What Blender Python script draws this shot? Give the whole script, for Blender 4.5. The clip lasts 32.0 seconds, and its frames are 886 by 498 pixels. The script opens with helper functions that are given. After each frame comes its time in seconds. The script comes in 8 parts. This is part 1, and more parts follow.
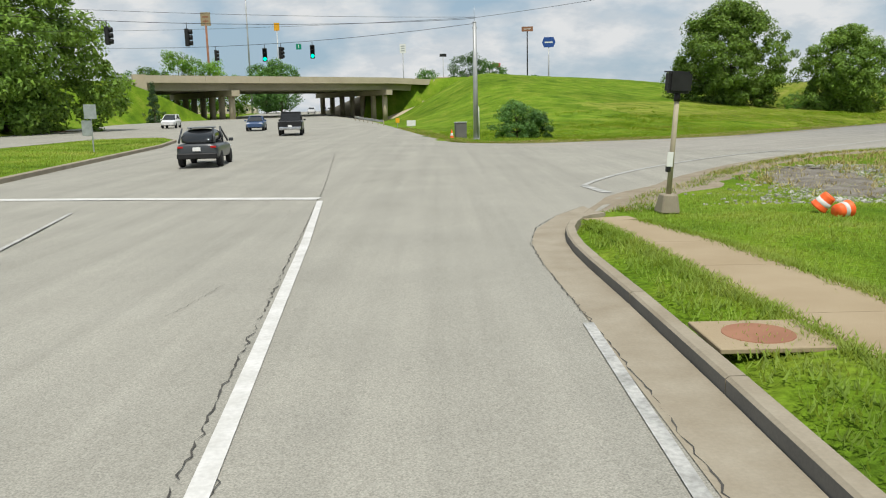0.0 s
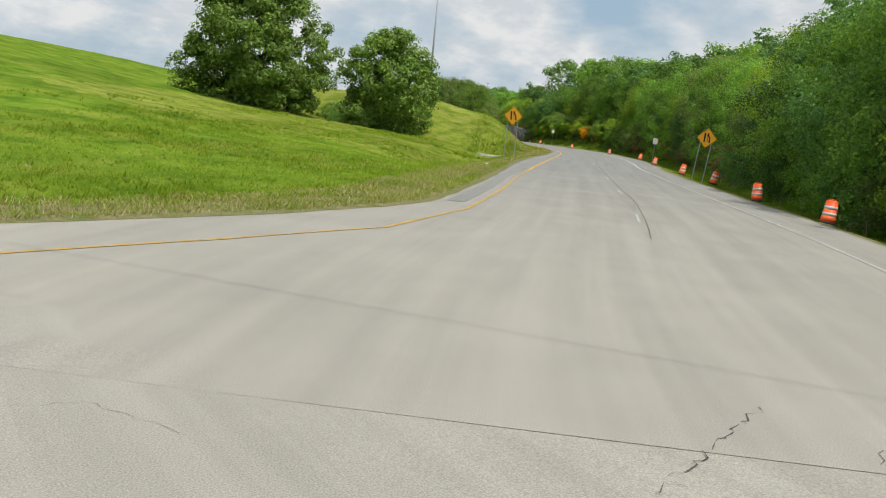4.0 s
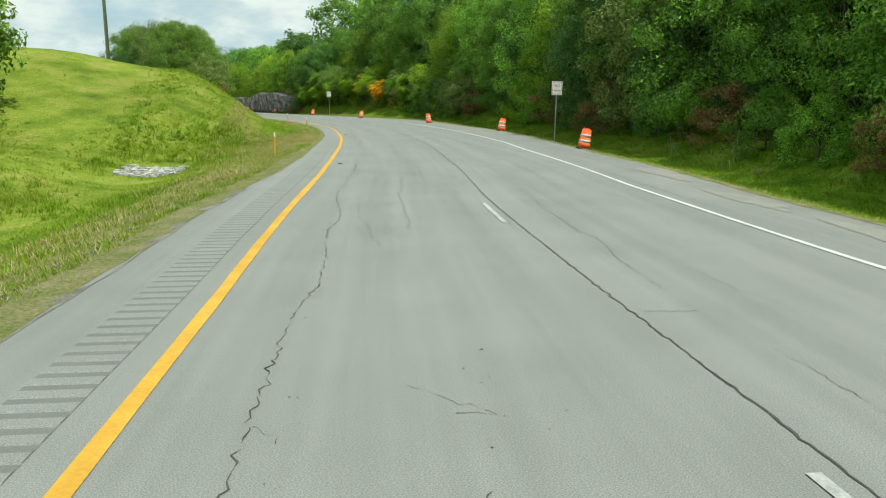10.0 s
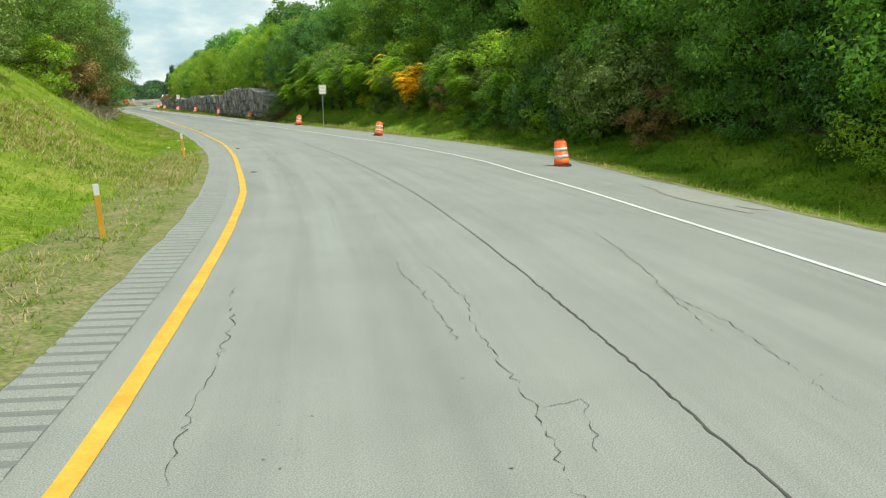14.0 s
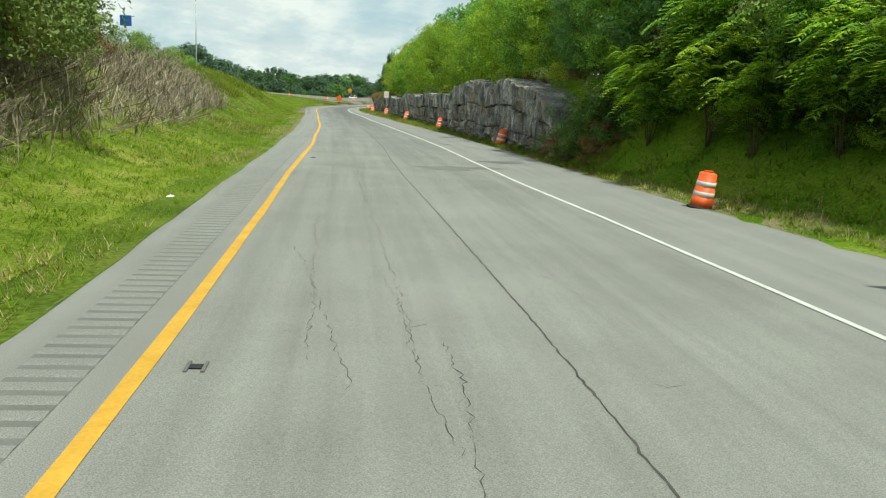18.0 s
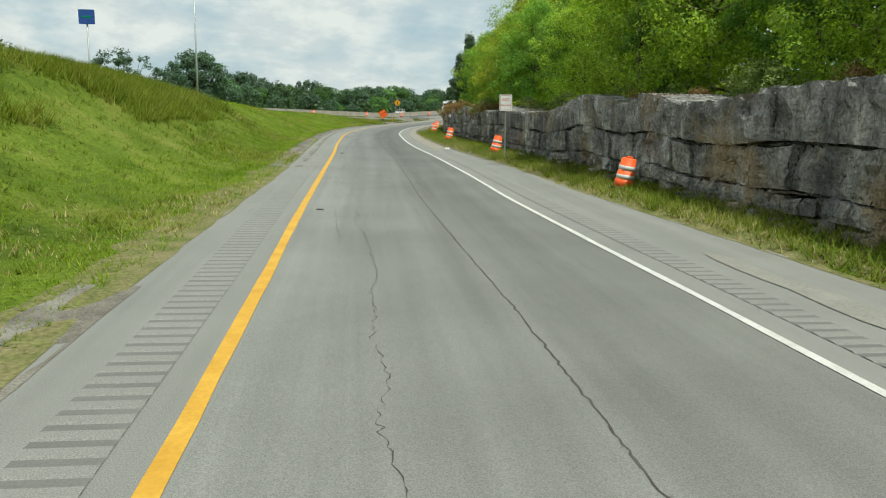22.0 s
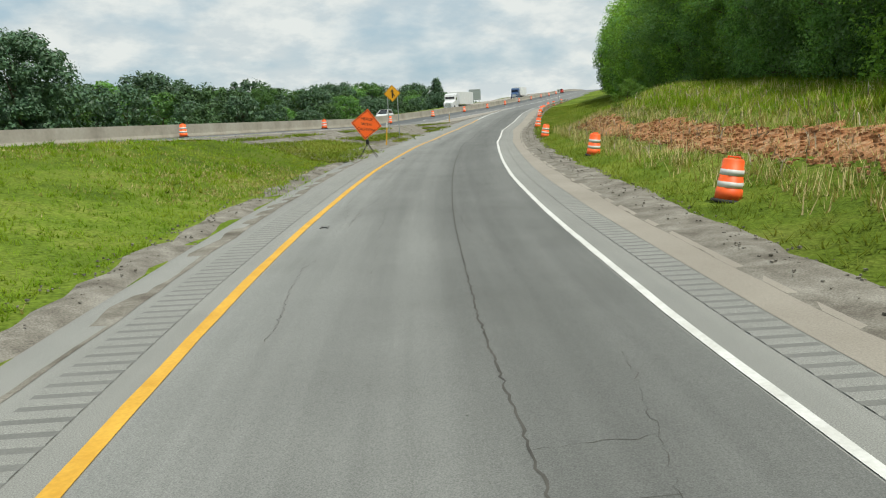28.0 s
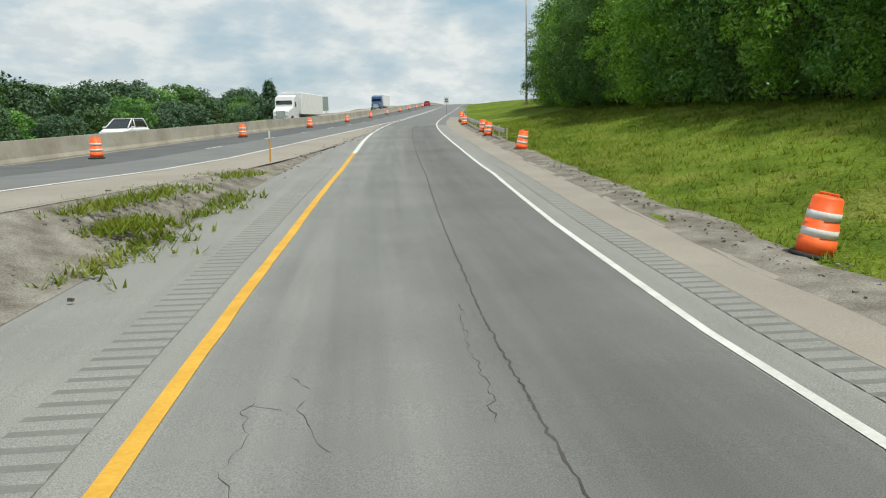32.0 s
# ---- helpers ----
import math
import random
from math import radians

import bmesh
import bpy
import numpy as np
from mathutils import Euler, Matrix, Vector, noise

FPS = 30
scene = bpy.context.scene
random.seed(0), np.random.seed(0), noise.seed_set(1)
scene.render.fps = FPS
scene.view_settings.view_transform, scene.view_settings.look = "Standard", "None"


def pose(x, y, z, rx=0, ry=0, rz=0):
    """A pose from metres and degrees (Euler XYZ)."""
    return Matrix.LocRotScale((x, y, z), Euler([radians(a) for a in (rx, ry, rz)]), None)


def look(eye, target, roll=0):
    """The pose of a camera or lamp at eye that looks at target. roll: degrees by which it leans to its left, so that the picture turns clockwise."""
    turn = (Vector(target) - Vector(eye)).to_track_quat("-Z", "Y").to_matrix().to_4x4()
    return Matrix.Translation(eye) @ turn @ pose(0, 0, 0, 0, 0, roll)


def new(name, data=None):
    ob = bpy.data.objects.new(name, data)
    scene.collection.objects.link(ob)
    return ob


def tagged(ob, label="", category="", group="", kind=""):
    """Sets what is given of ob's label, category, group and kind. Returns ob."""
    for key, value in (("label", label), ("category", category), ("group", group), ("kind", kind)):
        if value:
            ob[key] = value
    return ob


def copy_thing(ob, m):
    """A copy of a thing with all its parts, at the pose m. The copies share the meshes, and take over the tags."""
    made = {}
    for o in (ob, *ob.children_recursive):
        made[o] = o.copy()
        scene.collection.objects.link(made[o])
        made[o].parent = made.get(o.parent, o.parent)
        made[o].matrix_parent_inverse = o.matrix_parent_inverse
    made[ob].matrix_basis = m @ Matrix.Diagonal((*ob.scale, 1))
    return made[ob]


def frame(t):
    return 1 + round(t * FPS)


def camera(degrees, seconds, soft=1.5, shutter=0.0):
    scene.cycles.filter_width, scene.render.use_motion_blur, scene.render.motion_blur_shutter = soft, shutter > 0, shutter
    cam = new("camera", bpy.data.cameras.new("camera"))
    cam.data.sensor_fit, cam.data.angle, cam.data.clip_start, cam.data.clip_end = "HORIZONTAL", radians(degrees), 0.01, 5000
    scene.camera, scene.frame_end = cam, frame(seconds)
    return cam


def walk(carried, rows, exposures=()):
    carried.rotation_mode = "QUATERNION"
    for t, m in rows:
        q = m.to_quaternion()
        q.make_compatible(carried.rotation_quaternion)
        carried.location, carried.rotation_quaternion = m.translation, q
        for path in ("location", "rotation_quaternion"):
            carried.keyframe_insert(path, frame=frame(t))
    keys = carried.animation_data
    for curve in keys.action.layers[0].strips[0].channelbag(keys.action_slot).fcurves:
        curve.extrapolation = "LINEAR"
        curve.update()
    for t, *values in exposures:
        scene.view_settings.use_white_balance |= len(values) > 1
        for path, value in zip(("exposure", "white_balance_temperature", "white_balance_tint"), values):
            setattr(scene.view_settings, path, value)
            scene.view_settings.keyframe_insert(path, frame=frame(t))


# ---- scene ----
cam = camera(59.20, 32.0, soft=1.1)
PATH = [
    (0, (0.000, 0.000, 2.303), (0.000, 9.848, 0.564), -1.29),
    (0.5, (-0.420, 5.486, 2.323), (-0.407, 15.328, 0.549), -1.39),
    (1, (-0.841, 10.937, 2.347), (-0.791, 20.774, 0.553), -1.13),
    (1.5, (-0.976, 16.171, 2.363), (-0.617, 26.000, 0.557), 0.36),
    (2, (-0.448, 21.198, 2.398), (0.955, 30.946, 0.663), 1.77),
    (2.5, (0.526, 26.079, 2.436), (3.285, 35.540, 0.739), 3.17),
    (3, (2.117, 30.795, 2.466), (6.241, 39.763, 0.864), 4.41),
    (3.5, (4.183, 35.136, 2.462), (9.347, 43.558, 0.909), 5.12),
    (4, (6.687, 39.136, 2.442), (12.777, 46.910, 0.870), 5.71),
    (4.5, (9.571, 42.925, 2.422), (16.499, 49.956, 0.819), 5.26),
    (5, (12.845, 46.505, 2.413), (20.322, 52.931, 0.738), 3.52),
    (5.5, (16.445, 49.947, 2.420), (24.254, 55.946, 0.679), 1.87),
    (6, (20.290, 53.332, 2.445), (28.275, 59.079, 0.652), 0.76),
    (6.5, (24.281, 56.758, 2.473), (32.337, 62.392, 0.641), 0.22),
    (7, (28.256, 60.394, 2.469), (36.318, 66.011, 0.614), 0.07),
    (7.5, (32.214, 64.056, 2.441), (40.221, 69.758, 0.608), -0.23),
    (8, (36.270, 68.048, 2.417), (44.185, 73.872, 0.564), -0.35),
    (8.5, (40.424, 71.897, 2.387), (48.314, 77.759, 0.551), -0.30),
    (9, (44.772, 75.952, 2.361), (52.632, 81.857, 0.531), -0.32),
    (9.5, (49.221, 80.116, 2.349), (57.062, 86.053, 0.544), -0.20),
    (10, (53.841, 84.272, 2.358), (61.649, 90.231, 0.481), -0.25),
    (10.5, (58.639, 88.662, 2.363), (66.450, 94.629, 0.523), -0.22),
    (11, (63.500, 93.079, 2.348), (71.304, 99.054, 0.505), -0.31),
    (11.5, (68.578, 97.538, 2.321), (76.361, 103.536, 0.464), -0.47),
    (12, (73.913, 102.049, 2.316), (81.670, 108.078, 0.447), -0.29),
    (12.5, (78.904, 106.656, 2.343), (86.655, 112.688, 0.462), -0.09),
    (13, (83.768, 111.370, 2.364), (91.519, 117.404, 0.491), 0.01),
    (13.5, (88.553, 116.143, 2.382), (96.290, 122.186, 0.481), 0.08),
    (14, (93.210, 120.868, 2.396), (100.870, 127.021, 0.533), 0.40),
    (14.5, (97.775, 125.743, 2.403), (105.302, 132.066, 0.568), 1.06),
    (15, (102.276, 130.822, 2.406), (109.668, 137.302, 0.570), 2.07),
    (15.5, (106.709, 136.177, 2.404), (113.950, 142.818, 0.543), 3.20),
    (16, (110.996, 141.926, 2.394), (117.968, 148.845, 0.518), 3.67),
    (16.5, (115.222, 148.007, 2.380), (121.878, 155.228, 0.492), 3.51),
    (17, (119.382, 154.327, 2.385), (125.711, 161.829, 0.473), 3.30),
    (17.5, (123.415, 160.950, 2.415), (129.444, 168.707, 0.547), 3.35),
    (18, (127.317, 167.741, 2.430), (133.010, 175.748, 0.565), 2.90),
    (18.5, (131.174, 174.759, 2.438), (136.575, 182.964, 0.564), 2.36),
    (19, (134.964, 182.050, 2.438), (140.187, 190.379, 0.607), 1.92),
    (19.5, (138.851, 189.369, 2.437), (144.010, 197.748, 0.653), 1.91),
    (20, (142.623, 196.535, 2.431), (147.781, 204.918, 0.664), 2.08),
    (20.5, (146.145, 203.449, 2.411), (151.347, 211.809, 0.665), 1.93),
    (21, (149.512, 210.104, 2.396), (154.718, 218.460, 0.642), 1.74),
    (21.5, (152.816, 216.696, 2.388), (158.026, 225.048, 0.628), 1.47),
    (22, (155.859, 222.971, 2.371), (161.071, 231.327, 0.634), 0.90),
    (22.5, (158.847, 229.275, 2.371), (164.083, 237.616, 0.637), 0.65),
    (23, (161.924, 235.745, 2.377), (167.177, 244.074, 0.636), 0.37),
    (23.5, (165.070, 242.225, 2.385), (170.336, 250.548, 0.652), 0.01),
    (24, (168.293, 248.616, 2.389), (173.551, 256.940, 0.641), -0.59),
    (24.5, (171.605, 255.325, 2.389), (176.861, 263.647, 0.624), -1.06),
    (25, (175.033, 262.318, 2.390), (180.316, 270.623, 0.624), -1.11),
    (25.5, (178.493, 269.485, 2.389), (183.815, 277.771, 0.651), -1.18),
    (26, (181.918, 276.347, 2.395), (187.250, 284.625, 0.651), -1.00),
    (26.5, (185.368, 283.098, 2.401), (190.724, 291.358, 0.642), -1.01),
    (27, (188.946, 289.910, 2.406), (194.343, 298.140, 0.635), -1.42),
    (27.5, (192.797, 296.935, 2.409), (198.238, 305.136, 0.634), -2.19),
    (28, (197.141, 304.286, 2.402), (202.608, 312.472, 0.641), -2.91),
    (28.5, (201.493, 311.490, 2.380), (207.028, 319.627, 0.609), -2.96),
    (29, (206.254, 318.974, 2.380), (212.064, 326.913, 0.589), -2.55),
    (29.5, (211.297, 326.410, 2.398), (217.326, 334.186, 0.613), -2.59),
    (30, (216.537, 333.864, 2.419), (222.776, 341.467, 0.612), -2.68),
    (30.5, (221.877, 341.189, 2.439), (228.307, 348.634, 0.645), -2.48),
    (31, (226.972, 348.093, 2.434), (233.607, 355.372, 0.706), -2.22),
    (31.5, (231.706, 353.920, 2.401), (238.564, 361.001, 0.718), -1.80),
    (32, (236.457, 359.699, 2.383), (243.494, 366.610, 0.731), -1.13),
]
walk(cam, [(t, look(eye, target, roll)) for t, eye, target, roll in PATH], [(0, -.28, 6350, 9), (3, -.26, 6400, 10), (4.5, -.22, 6400, 8), (6.5, -.12, 6250, -6), (9.5, -.08, 6250, -6), (11.5, .14, 6300, -6), (17, .10, 6350, -6), (19.5, -.16, 6400, -4), (26, -.18, 6400, 2), (32, -.17, 6350, 4)])

# ---- world and sun ----
SUN = Vector((0.22, -0.976, 0.0)).normalized()
SUN_EL = radians(66)
wd = bpy.data.worlds.new("sky")
scene.world = wd
wd.use_nodes = True
wn, wl = wd.node_tree.nodes, wd.node_tree.links
wn.clear()
sky = wn.new("ShaderNodeTexSky")
sky.sky_type, sky.sun_disc = "NISHITA", False
sky.sun_elevation, sky.sun_rotation = SUN_EL, math.atan2(SUN.x, SUN.y)
sky.air_density, sky.dust_density = 1.0, 1.2
wco = wn.new("ShaderNodeTexCoord")
wsep = wn.new("ShaderNodeSeparateXYZ")
wl.new(wco.outputs["Generated"], wsep.inputs[0])
# clouds lie on a flat layer: the direction divided by its height
wz = wn.new("ShaderNodeMath"); wz.operation = "ADD"; wz.inputs[1].default_value = 0.42
wl.new(wsep.outputs["Z"], wz.inputs[0])
wzz = wn.new("ShaderNodeMath"); wzz.operation = "MAXIMUM"; wzz.inputs[1].default_value = 0.06
wl.new(wz.outputs[0], wzz.inputs[0])
wdv = wn.new("ShaderNodeVectorMath"); wdv.operation = "DIVIDE"
wcmb = wn.new("ShaderNodeCombineXYZ")
for k in range(3):
    wl.new(wzz.outputs[0], wcmb.inputs[k])
wl.new(wco.outputs["Generated"], wdv.inputs[0]); wl.new(wcmb.outputs[0], wdv.inputs[1])
wns = wn.new("ShaderNodeTexNoise"); wns.inputs["Scale"].default_value = 2.3; wns.inputs["Detail"].default_value = 10; wns.inputs["Roughness"].default_value = 0.52
wl.new(wdv.outputs[0], wns.inputs["Vector"])
wrp = wn.new("ShaderNodeValToRGB")
wrp.color_ramp.elements[0].position, wrp.color_ramp.elements[1].position = 0.37, 0.53
wl.new(wns.outputs["Fac"], wrp.inputs[0])
wns2 = wn.new("ShaderNodeTexNoise"); wns2.inputs["Scale"].default_value = 9.0; wns2.inputs["Detail"].default_value = 9; wns2.inputs["Roughness"].default_value = 0.58
wl.new(wdv.outputs[0], wns2.inputs["Vector"])
wcl = wn.new("ShaderNodeValToRGB")
wcl.color_ramp.elements[0].position, wcl.color_ramp.elements[1].position = 0.42, 0.60
wcl.color_ramp.elements[0].color, wcl.color_ramp.elements[1].color = (7.3, 7.7, 8.0, 1), (9.2, 9.2, 9.1, 1)
wl.new(wns2.outputs["Fac"], wcl.inputs[0])
wmx = wn.new("ShaderNodeMix"); wmx.data_type = "RGBA"
whz = wn.new("ShaderNodeMix"); whz.data_type = "RGBA"
whz.inputs["Factor"].default_value, whz.inputs["B"].default_value = .78, (4.6, 6.2, 7.5, 1)
wl.new(sky.outputs[0], whz.inputs["A"])
wl.new(wrp.outputs[0], wmx.inputs["Factor"]); wl.new(whz.outputs["Result"], wmx.inputs["A"]); wl.new(wcl.outputs[0], wmx.inputs["B"])
wbg = wn.new("ShaderNodeBackground"); wbg.inputs["Strength"].default_value = 0.1
wout = wn.new("ShaderNodeOutputWorld")
wl.new(wmx.outputs["Result"], wbg.inputs[0]); wl.new(wbg.outputs[0], wout.inputs[0])
sun = new("sun", bpy.data.lights.new("sun", "SUN"))
sun.data.energy, sun.data.angle, sun.data.color = 4.9, radians(1.5), (1.0, 0.95, 0.87)
sun.matrix_world = look((SUN.x * 80 * math.cos(SUN_EL), SUN.y * 80 * math.cos(SUN_EL), 80 * math.sin(SUN_EL)), (0, 0, 0))

# ---- materials ----
MATS = {}


def mat(name, cols, scale=1.0, rough=0.8, metal=0.0, bump=0.0, bscale=None, fine=None, trans=0.0, island=0.0, objrand=0.0, spec=0.3, emit=None, big=None, streak=None, cracks=None, tracks=None):
    """A procedural surface: cols are two or three tones mixed by noise of the given scale per metre; fine adds a second, finer noise."""
    m = bpy.data.materials.new(name)
    MATS[name] = m
    m.use_nodes = True
    n, l = m.node_tree.nodes, m.node_tree.links
    bs = n["Principled BSDF"]
    co = n.new("ShaderNodeTexCoord")
    geo = n.new("ShaderNodeNewGeometry")
    ns = n.new("ShaderNodeTexNoise")
    ns.inputs["Scale"].default_value, ns.inputs["Detail"].default_value, ns.inputs["Roughness"].default_value = scale, 6, 0.6
    l.new(geo.outputs["Position"], ns.inputs["Vector"])
    rp = n.new("ShaderNodeValToRGB")
    while len(rp.color_ramp.elements) < len(cols):
        rp.color_ramp.elements.new(0.5)
    for i, c in enumerate(cols):
        rp.color_ramp.elements[i].position = 0.32 + 0.36 * i / max(1, len(cols) - 1)
        rp.color_ramp.elements[i].color = (*c, 1)
    l.new(ns.outputs["Fac"], rp.inputs[0])
    out = rp.outputs[0]

    def vary(src, amount, base):
        mr = n.new("ShaderNodeMapRange")
        mr.inputs["To Min"].default_value, mr.inputs["To Max"].default_value = 1 - amount, 1 + amount
        l.new(src, mr.inputs["Value"])
        mx = n.new("ShaderNodeVectorMath"); mx.operation = "SCALE"
        l.new(base, mx.inputs[0]); l.new(mr.outputs[0], mx.inputs["Scale"])
        return mx.outputs[0]
    if fine:
        fs, amt = fine
        n2 = n.new("ShaderNodeTexNoise"); n2.inputs["Scale"].default_value = fs; n2.inputs["Detail"].default_value = 4
        l.new(geo.outputs["Position"], n2.inputs["Vector"])
        out = vary(n2.outputs["Fac"], amt, out)
    if big:
        fs, amt = big
        n3 = n.new("ShaderNodeTexNoise"); n3.inputs["Scale"].default_value = fs; n3.inputs["Detail"].default_value = 3
        l.new(geo.outputs["Position"], n3.inputs["Vector"])
        out = vary(n3.outputs["Fac"], amt, out)
    if streak:
        fs, amt = streak
        mp = n.new("ShaderNodeMapping"); mp.inputs["Scale"].default_value = (fs, fs, fs * .13)
        l.new(geo.outputs["Position"], mp.inputs["Vector"])
        n4 = n.new("ShaderNodeTexNoise"); n4.inputs["Scale"].default_value = 1.0; n4.inputs["Detail"].default_value = 5
        l.new(mp.outputs[0], n4.inputs["Vector"])
        out = vary(n4.outputs["Fac"], amt, out)
    if tracks:
        amt, world = tracks
        mt = n.new("ShaderNodeMapping"); mt.inputs["Scale"].default_value = (1.7, .045, 1)
        if world:
            l.new(geo.outputs["Position"], mt.inputs["Vector"])
        else:
            uvm = n.new("ShaderNodeUVMap"); uvm.uv_map = "road"
            l.new(uvm.outputs[0], mt.inputs["Vector"])
        n5 = n.new("ShaderNodeTexNoise"); n5.inputs["Scale"].default_value = 1.0; n5.inputs["Detail"].default_value = 5; n5.inputs["Roughness"].default_value = .6
        l.new(mt.outputs[0], n5.inputs["Vector"])
        m5 = n.new("ShaderNodeMapRange"); m5.inputs["From Min"].default_value, m5.inputs["From Max"].default_value = .3, .7
        l.new(n5.outputs["Fac"], m5.inputs["Value"])
        out = vary(m5.outputs[0], amt, out)
    if island:
        out = vary(geo.outputs["Random Per Island"], island, out)
    if objrand:
        oi = n.new("ShaderNodeObjectInfo")
        out = vary(oi.outputs["Random"], objrand, out)
    l.new(out, bs.inputs["Base Color"])
    bs.inputs["Roughness"].default_value, bs.inputs["Metallic"].default_value = rough, metal
    bs.inputs["Specular IOR Level"].default_value = spec
    if bump:
        nb = n.new("ShaderNodeTexNoise"); nb.inputs["Scale"].default_value = bscale or scale * 6; nb.inputs["Detail"].default_value = 5
        l.new(geo.outputs["Position"], nb.inputs["Vector"])
        bp = n.new("ShaderNodeBump"); bp.inputs["Strength"].default_value = 1.0; bp.inputs["Distance"].default_value = bump
        l.new(nb.outputs["Fac"], bp.inputs["Height"]); l.new(bp.outputs[0], bs.inputs["Normal"])
    if cracks:
        tone, depth = cracks
        last = bp
        for sc_, lo_, hi_, k_ in (((2.2, 2.2, .45), .30, .62, .8), ((1.0, 1.0, 4.5), .35, .6, .35), ((6.5, 6.5, 3.0), .35, .6, .35)):
            mc = n.new("ShaderNodeMapping"); mc.inputs["Scale"].default_value = sc_
            l.new(geo.outputs["Position"], mc.inputs["Vector"])
            nf = n.new("ShaderNodeTexNoise"); nf.inputs["Scale"].default_value = 1.0; nf.inputs["Detail"].default_value = 3; nf.inputs["Roughness"].default_value = .6
            l.new(mc.outputs[0], nf.inputs["Vector"])
            fr = n.new("ShaderNodeMapRange"); fr.inputs["From Min"].default_value, fr.inputs["From Max"].default_value = lo_, hi_
            l.new(nf.outputs["Fac"], fr.inputs["Value"])
            b2 = n.new("ShaderNodeBump"); b2.inputs["Strength"].default_value = 1.0; b2.inputs["Distance"].default_value = depth * k_
            l.new(fr.outputs[0], b2.inputs["Height"]); l.new(last.outputs[0], b2.inputs["Normal"])
            last = b2
        l.new(last.outputs[0], bs.inputs["Normal"])
        st = n.new("ShaderNodeTexNoise"); st.inputs["Scale"].default_value = .55; st.inputs["Detail"].default_value = 6
        l.new(geo.outputs["Position"], st.inputs["Vector"])
        sr = n.new("ShaderNodeMapRange"); sr.inputs["From Min"].default_value, sr.inputs["From Max"].default_value = .54, .70
        sr.inputs["To Max"].default_value = .75
        l.new(st.outputs["Fac"], sr.inputs["Value"])
        sx = n.new("ShaderNodeMix"); sx.data_type = "RGBA"; sx.inputs["B"].default_value = (*tone, 1)
        l.new(sr.outputs[0], sx.inputs["Factor"]); l.new(out, sx.inputs["A"]); l.new(sx.outputs["Result"], bs.inputs["Base Color"])
    if emit:
        bs.inputs["Emission Color"].default_value, bs.inputs["Emission Strength"].default_value = (*emit[0], 1), emit[1]
    if trans:
        tr = n.new("ShaderNodeBsdfTranslucent")
        glow = n.new("ShaderNodeVectorMath"); glow.operation = "MULTIPLY"; glow.inputs[1].default_value = (1.6, 1.45, .9)
        l.new(out, glow.inputs[0]); l.new(glow.outputs[0], tr.inputs[0])
        ms = n.new("ShaderNodeMixShader"); ms.inputs[0].default_value = trans
        l.new(bs.outputs[0], ms.inputs[1]); l.new(tr.outputs[0], ms.inputs[2])
        l.new(ms.outputs[0], n["Material Output"].inputs["Surface"])
    return m


M_RAMP = mat("worn_asphalt", [(.202, .200, .186), (.214, .212, .197), (.224, .222, .206)], 0.5, .85, bump=.004, bscale=60, fine=(80, .8), big=(.35, .10), tracks=(.11, False))
M_DARKLANE = mat("newer_asphalt", [(.075, .079, .081), (.105, .109, .109)], 0.5, .85, bump=.003, bscale=70, fine=(60, .25))
M_GREYLANE = mat("grey_asphalt", [(.130, .131, .130), (.164, .166, .162)], 0.4, .85, bump=.003, bscale=70, fine=(60, .2))
M_ROAD = mat("pale_road", [(.262, .253, .217), (.28, .27, .23), (.296, .286, .245)], 0.4, .85, bump=.004, bscale=50, fine=(70, .75), big=(.3, .12), tracks=(.10, True))
M_SHOULDER = mat("pale_shoulder", [(.240, .214, .180), (.282, .254, .216)], 0.5, .9, bump=.005, bscale=60, fine=(50, .35), big=(.4, .12))
M_CONC = mat("kerb_concrete", [(.245, .209, .151), (.310, .274, .209)], 1.5, .9, bump=.004, bscale=40, fine=(30, .15))
M_WALK = mat("tan_sidewalk", [(.288, .223, .137), (.346, .277, .180)], 0.8, .9, bump=.003, bscale=60, fine=(60, .12))
M_BARR = mat("barrier_concrete", [(.240, .216, .176), (.320, .292, .240), (.368, .344, .288)], 0.45, .9, bump=.004, bscale=20, fine=(5, .16))
M_BRIDGE = mat("bridge_concrete", [(.400, .344, .240), (.480, .424, .312)], 0.25, .85, bump=.004, bscale=6, fine=(2.5, .1))
M_GIRDER = mat("girder_paint", [(.289, .264, .204), (.357, .323, .255)], 0.3, .7, fine=(4, .1))
M_GRAVEL = mat("gravel_verge", [(.115, .102, .085), (.185, .170, .145), (.26, .243, .212)], 1.4, .95, bump=.012, bscale=40, fine=(38, .75), big=(.5, .2), spec=0.03)
M_DIRT = mat("dry_dirt", [(.225, .188, .135), (.292, .255, .195)], 1.0, .95, bump=.02, bscale=14, fine=(12, .25), spec=0.03)
M_GROUND = mat("grass_ground", [(.062, .118, .010), (.118, .196, .014), (.185, .232, .030)], 0.35, .95, bump=.08, bscale=9, fine=(11, .85), big=(.06, .45), spec=0.03)
# Bank and meadow turf: real drier growth, plus daylight differences put into the tone.
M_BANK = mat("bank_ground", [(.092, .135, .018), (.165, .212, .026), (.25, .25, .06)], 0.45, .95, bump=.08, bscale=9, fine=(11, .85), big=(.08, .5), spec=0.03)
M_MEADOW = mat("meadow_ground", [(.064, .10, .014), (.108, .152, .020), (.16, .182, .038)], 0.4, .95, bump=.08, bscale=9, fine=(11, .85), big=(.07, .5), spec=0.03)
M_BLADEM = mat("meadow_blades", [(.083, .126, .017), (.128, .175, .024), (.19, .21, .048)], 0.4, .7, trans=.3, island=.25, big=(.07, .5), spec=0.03)
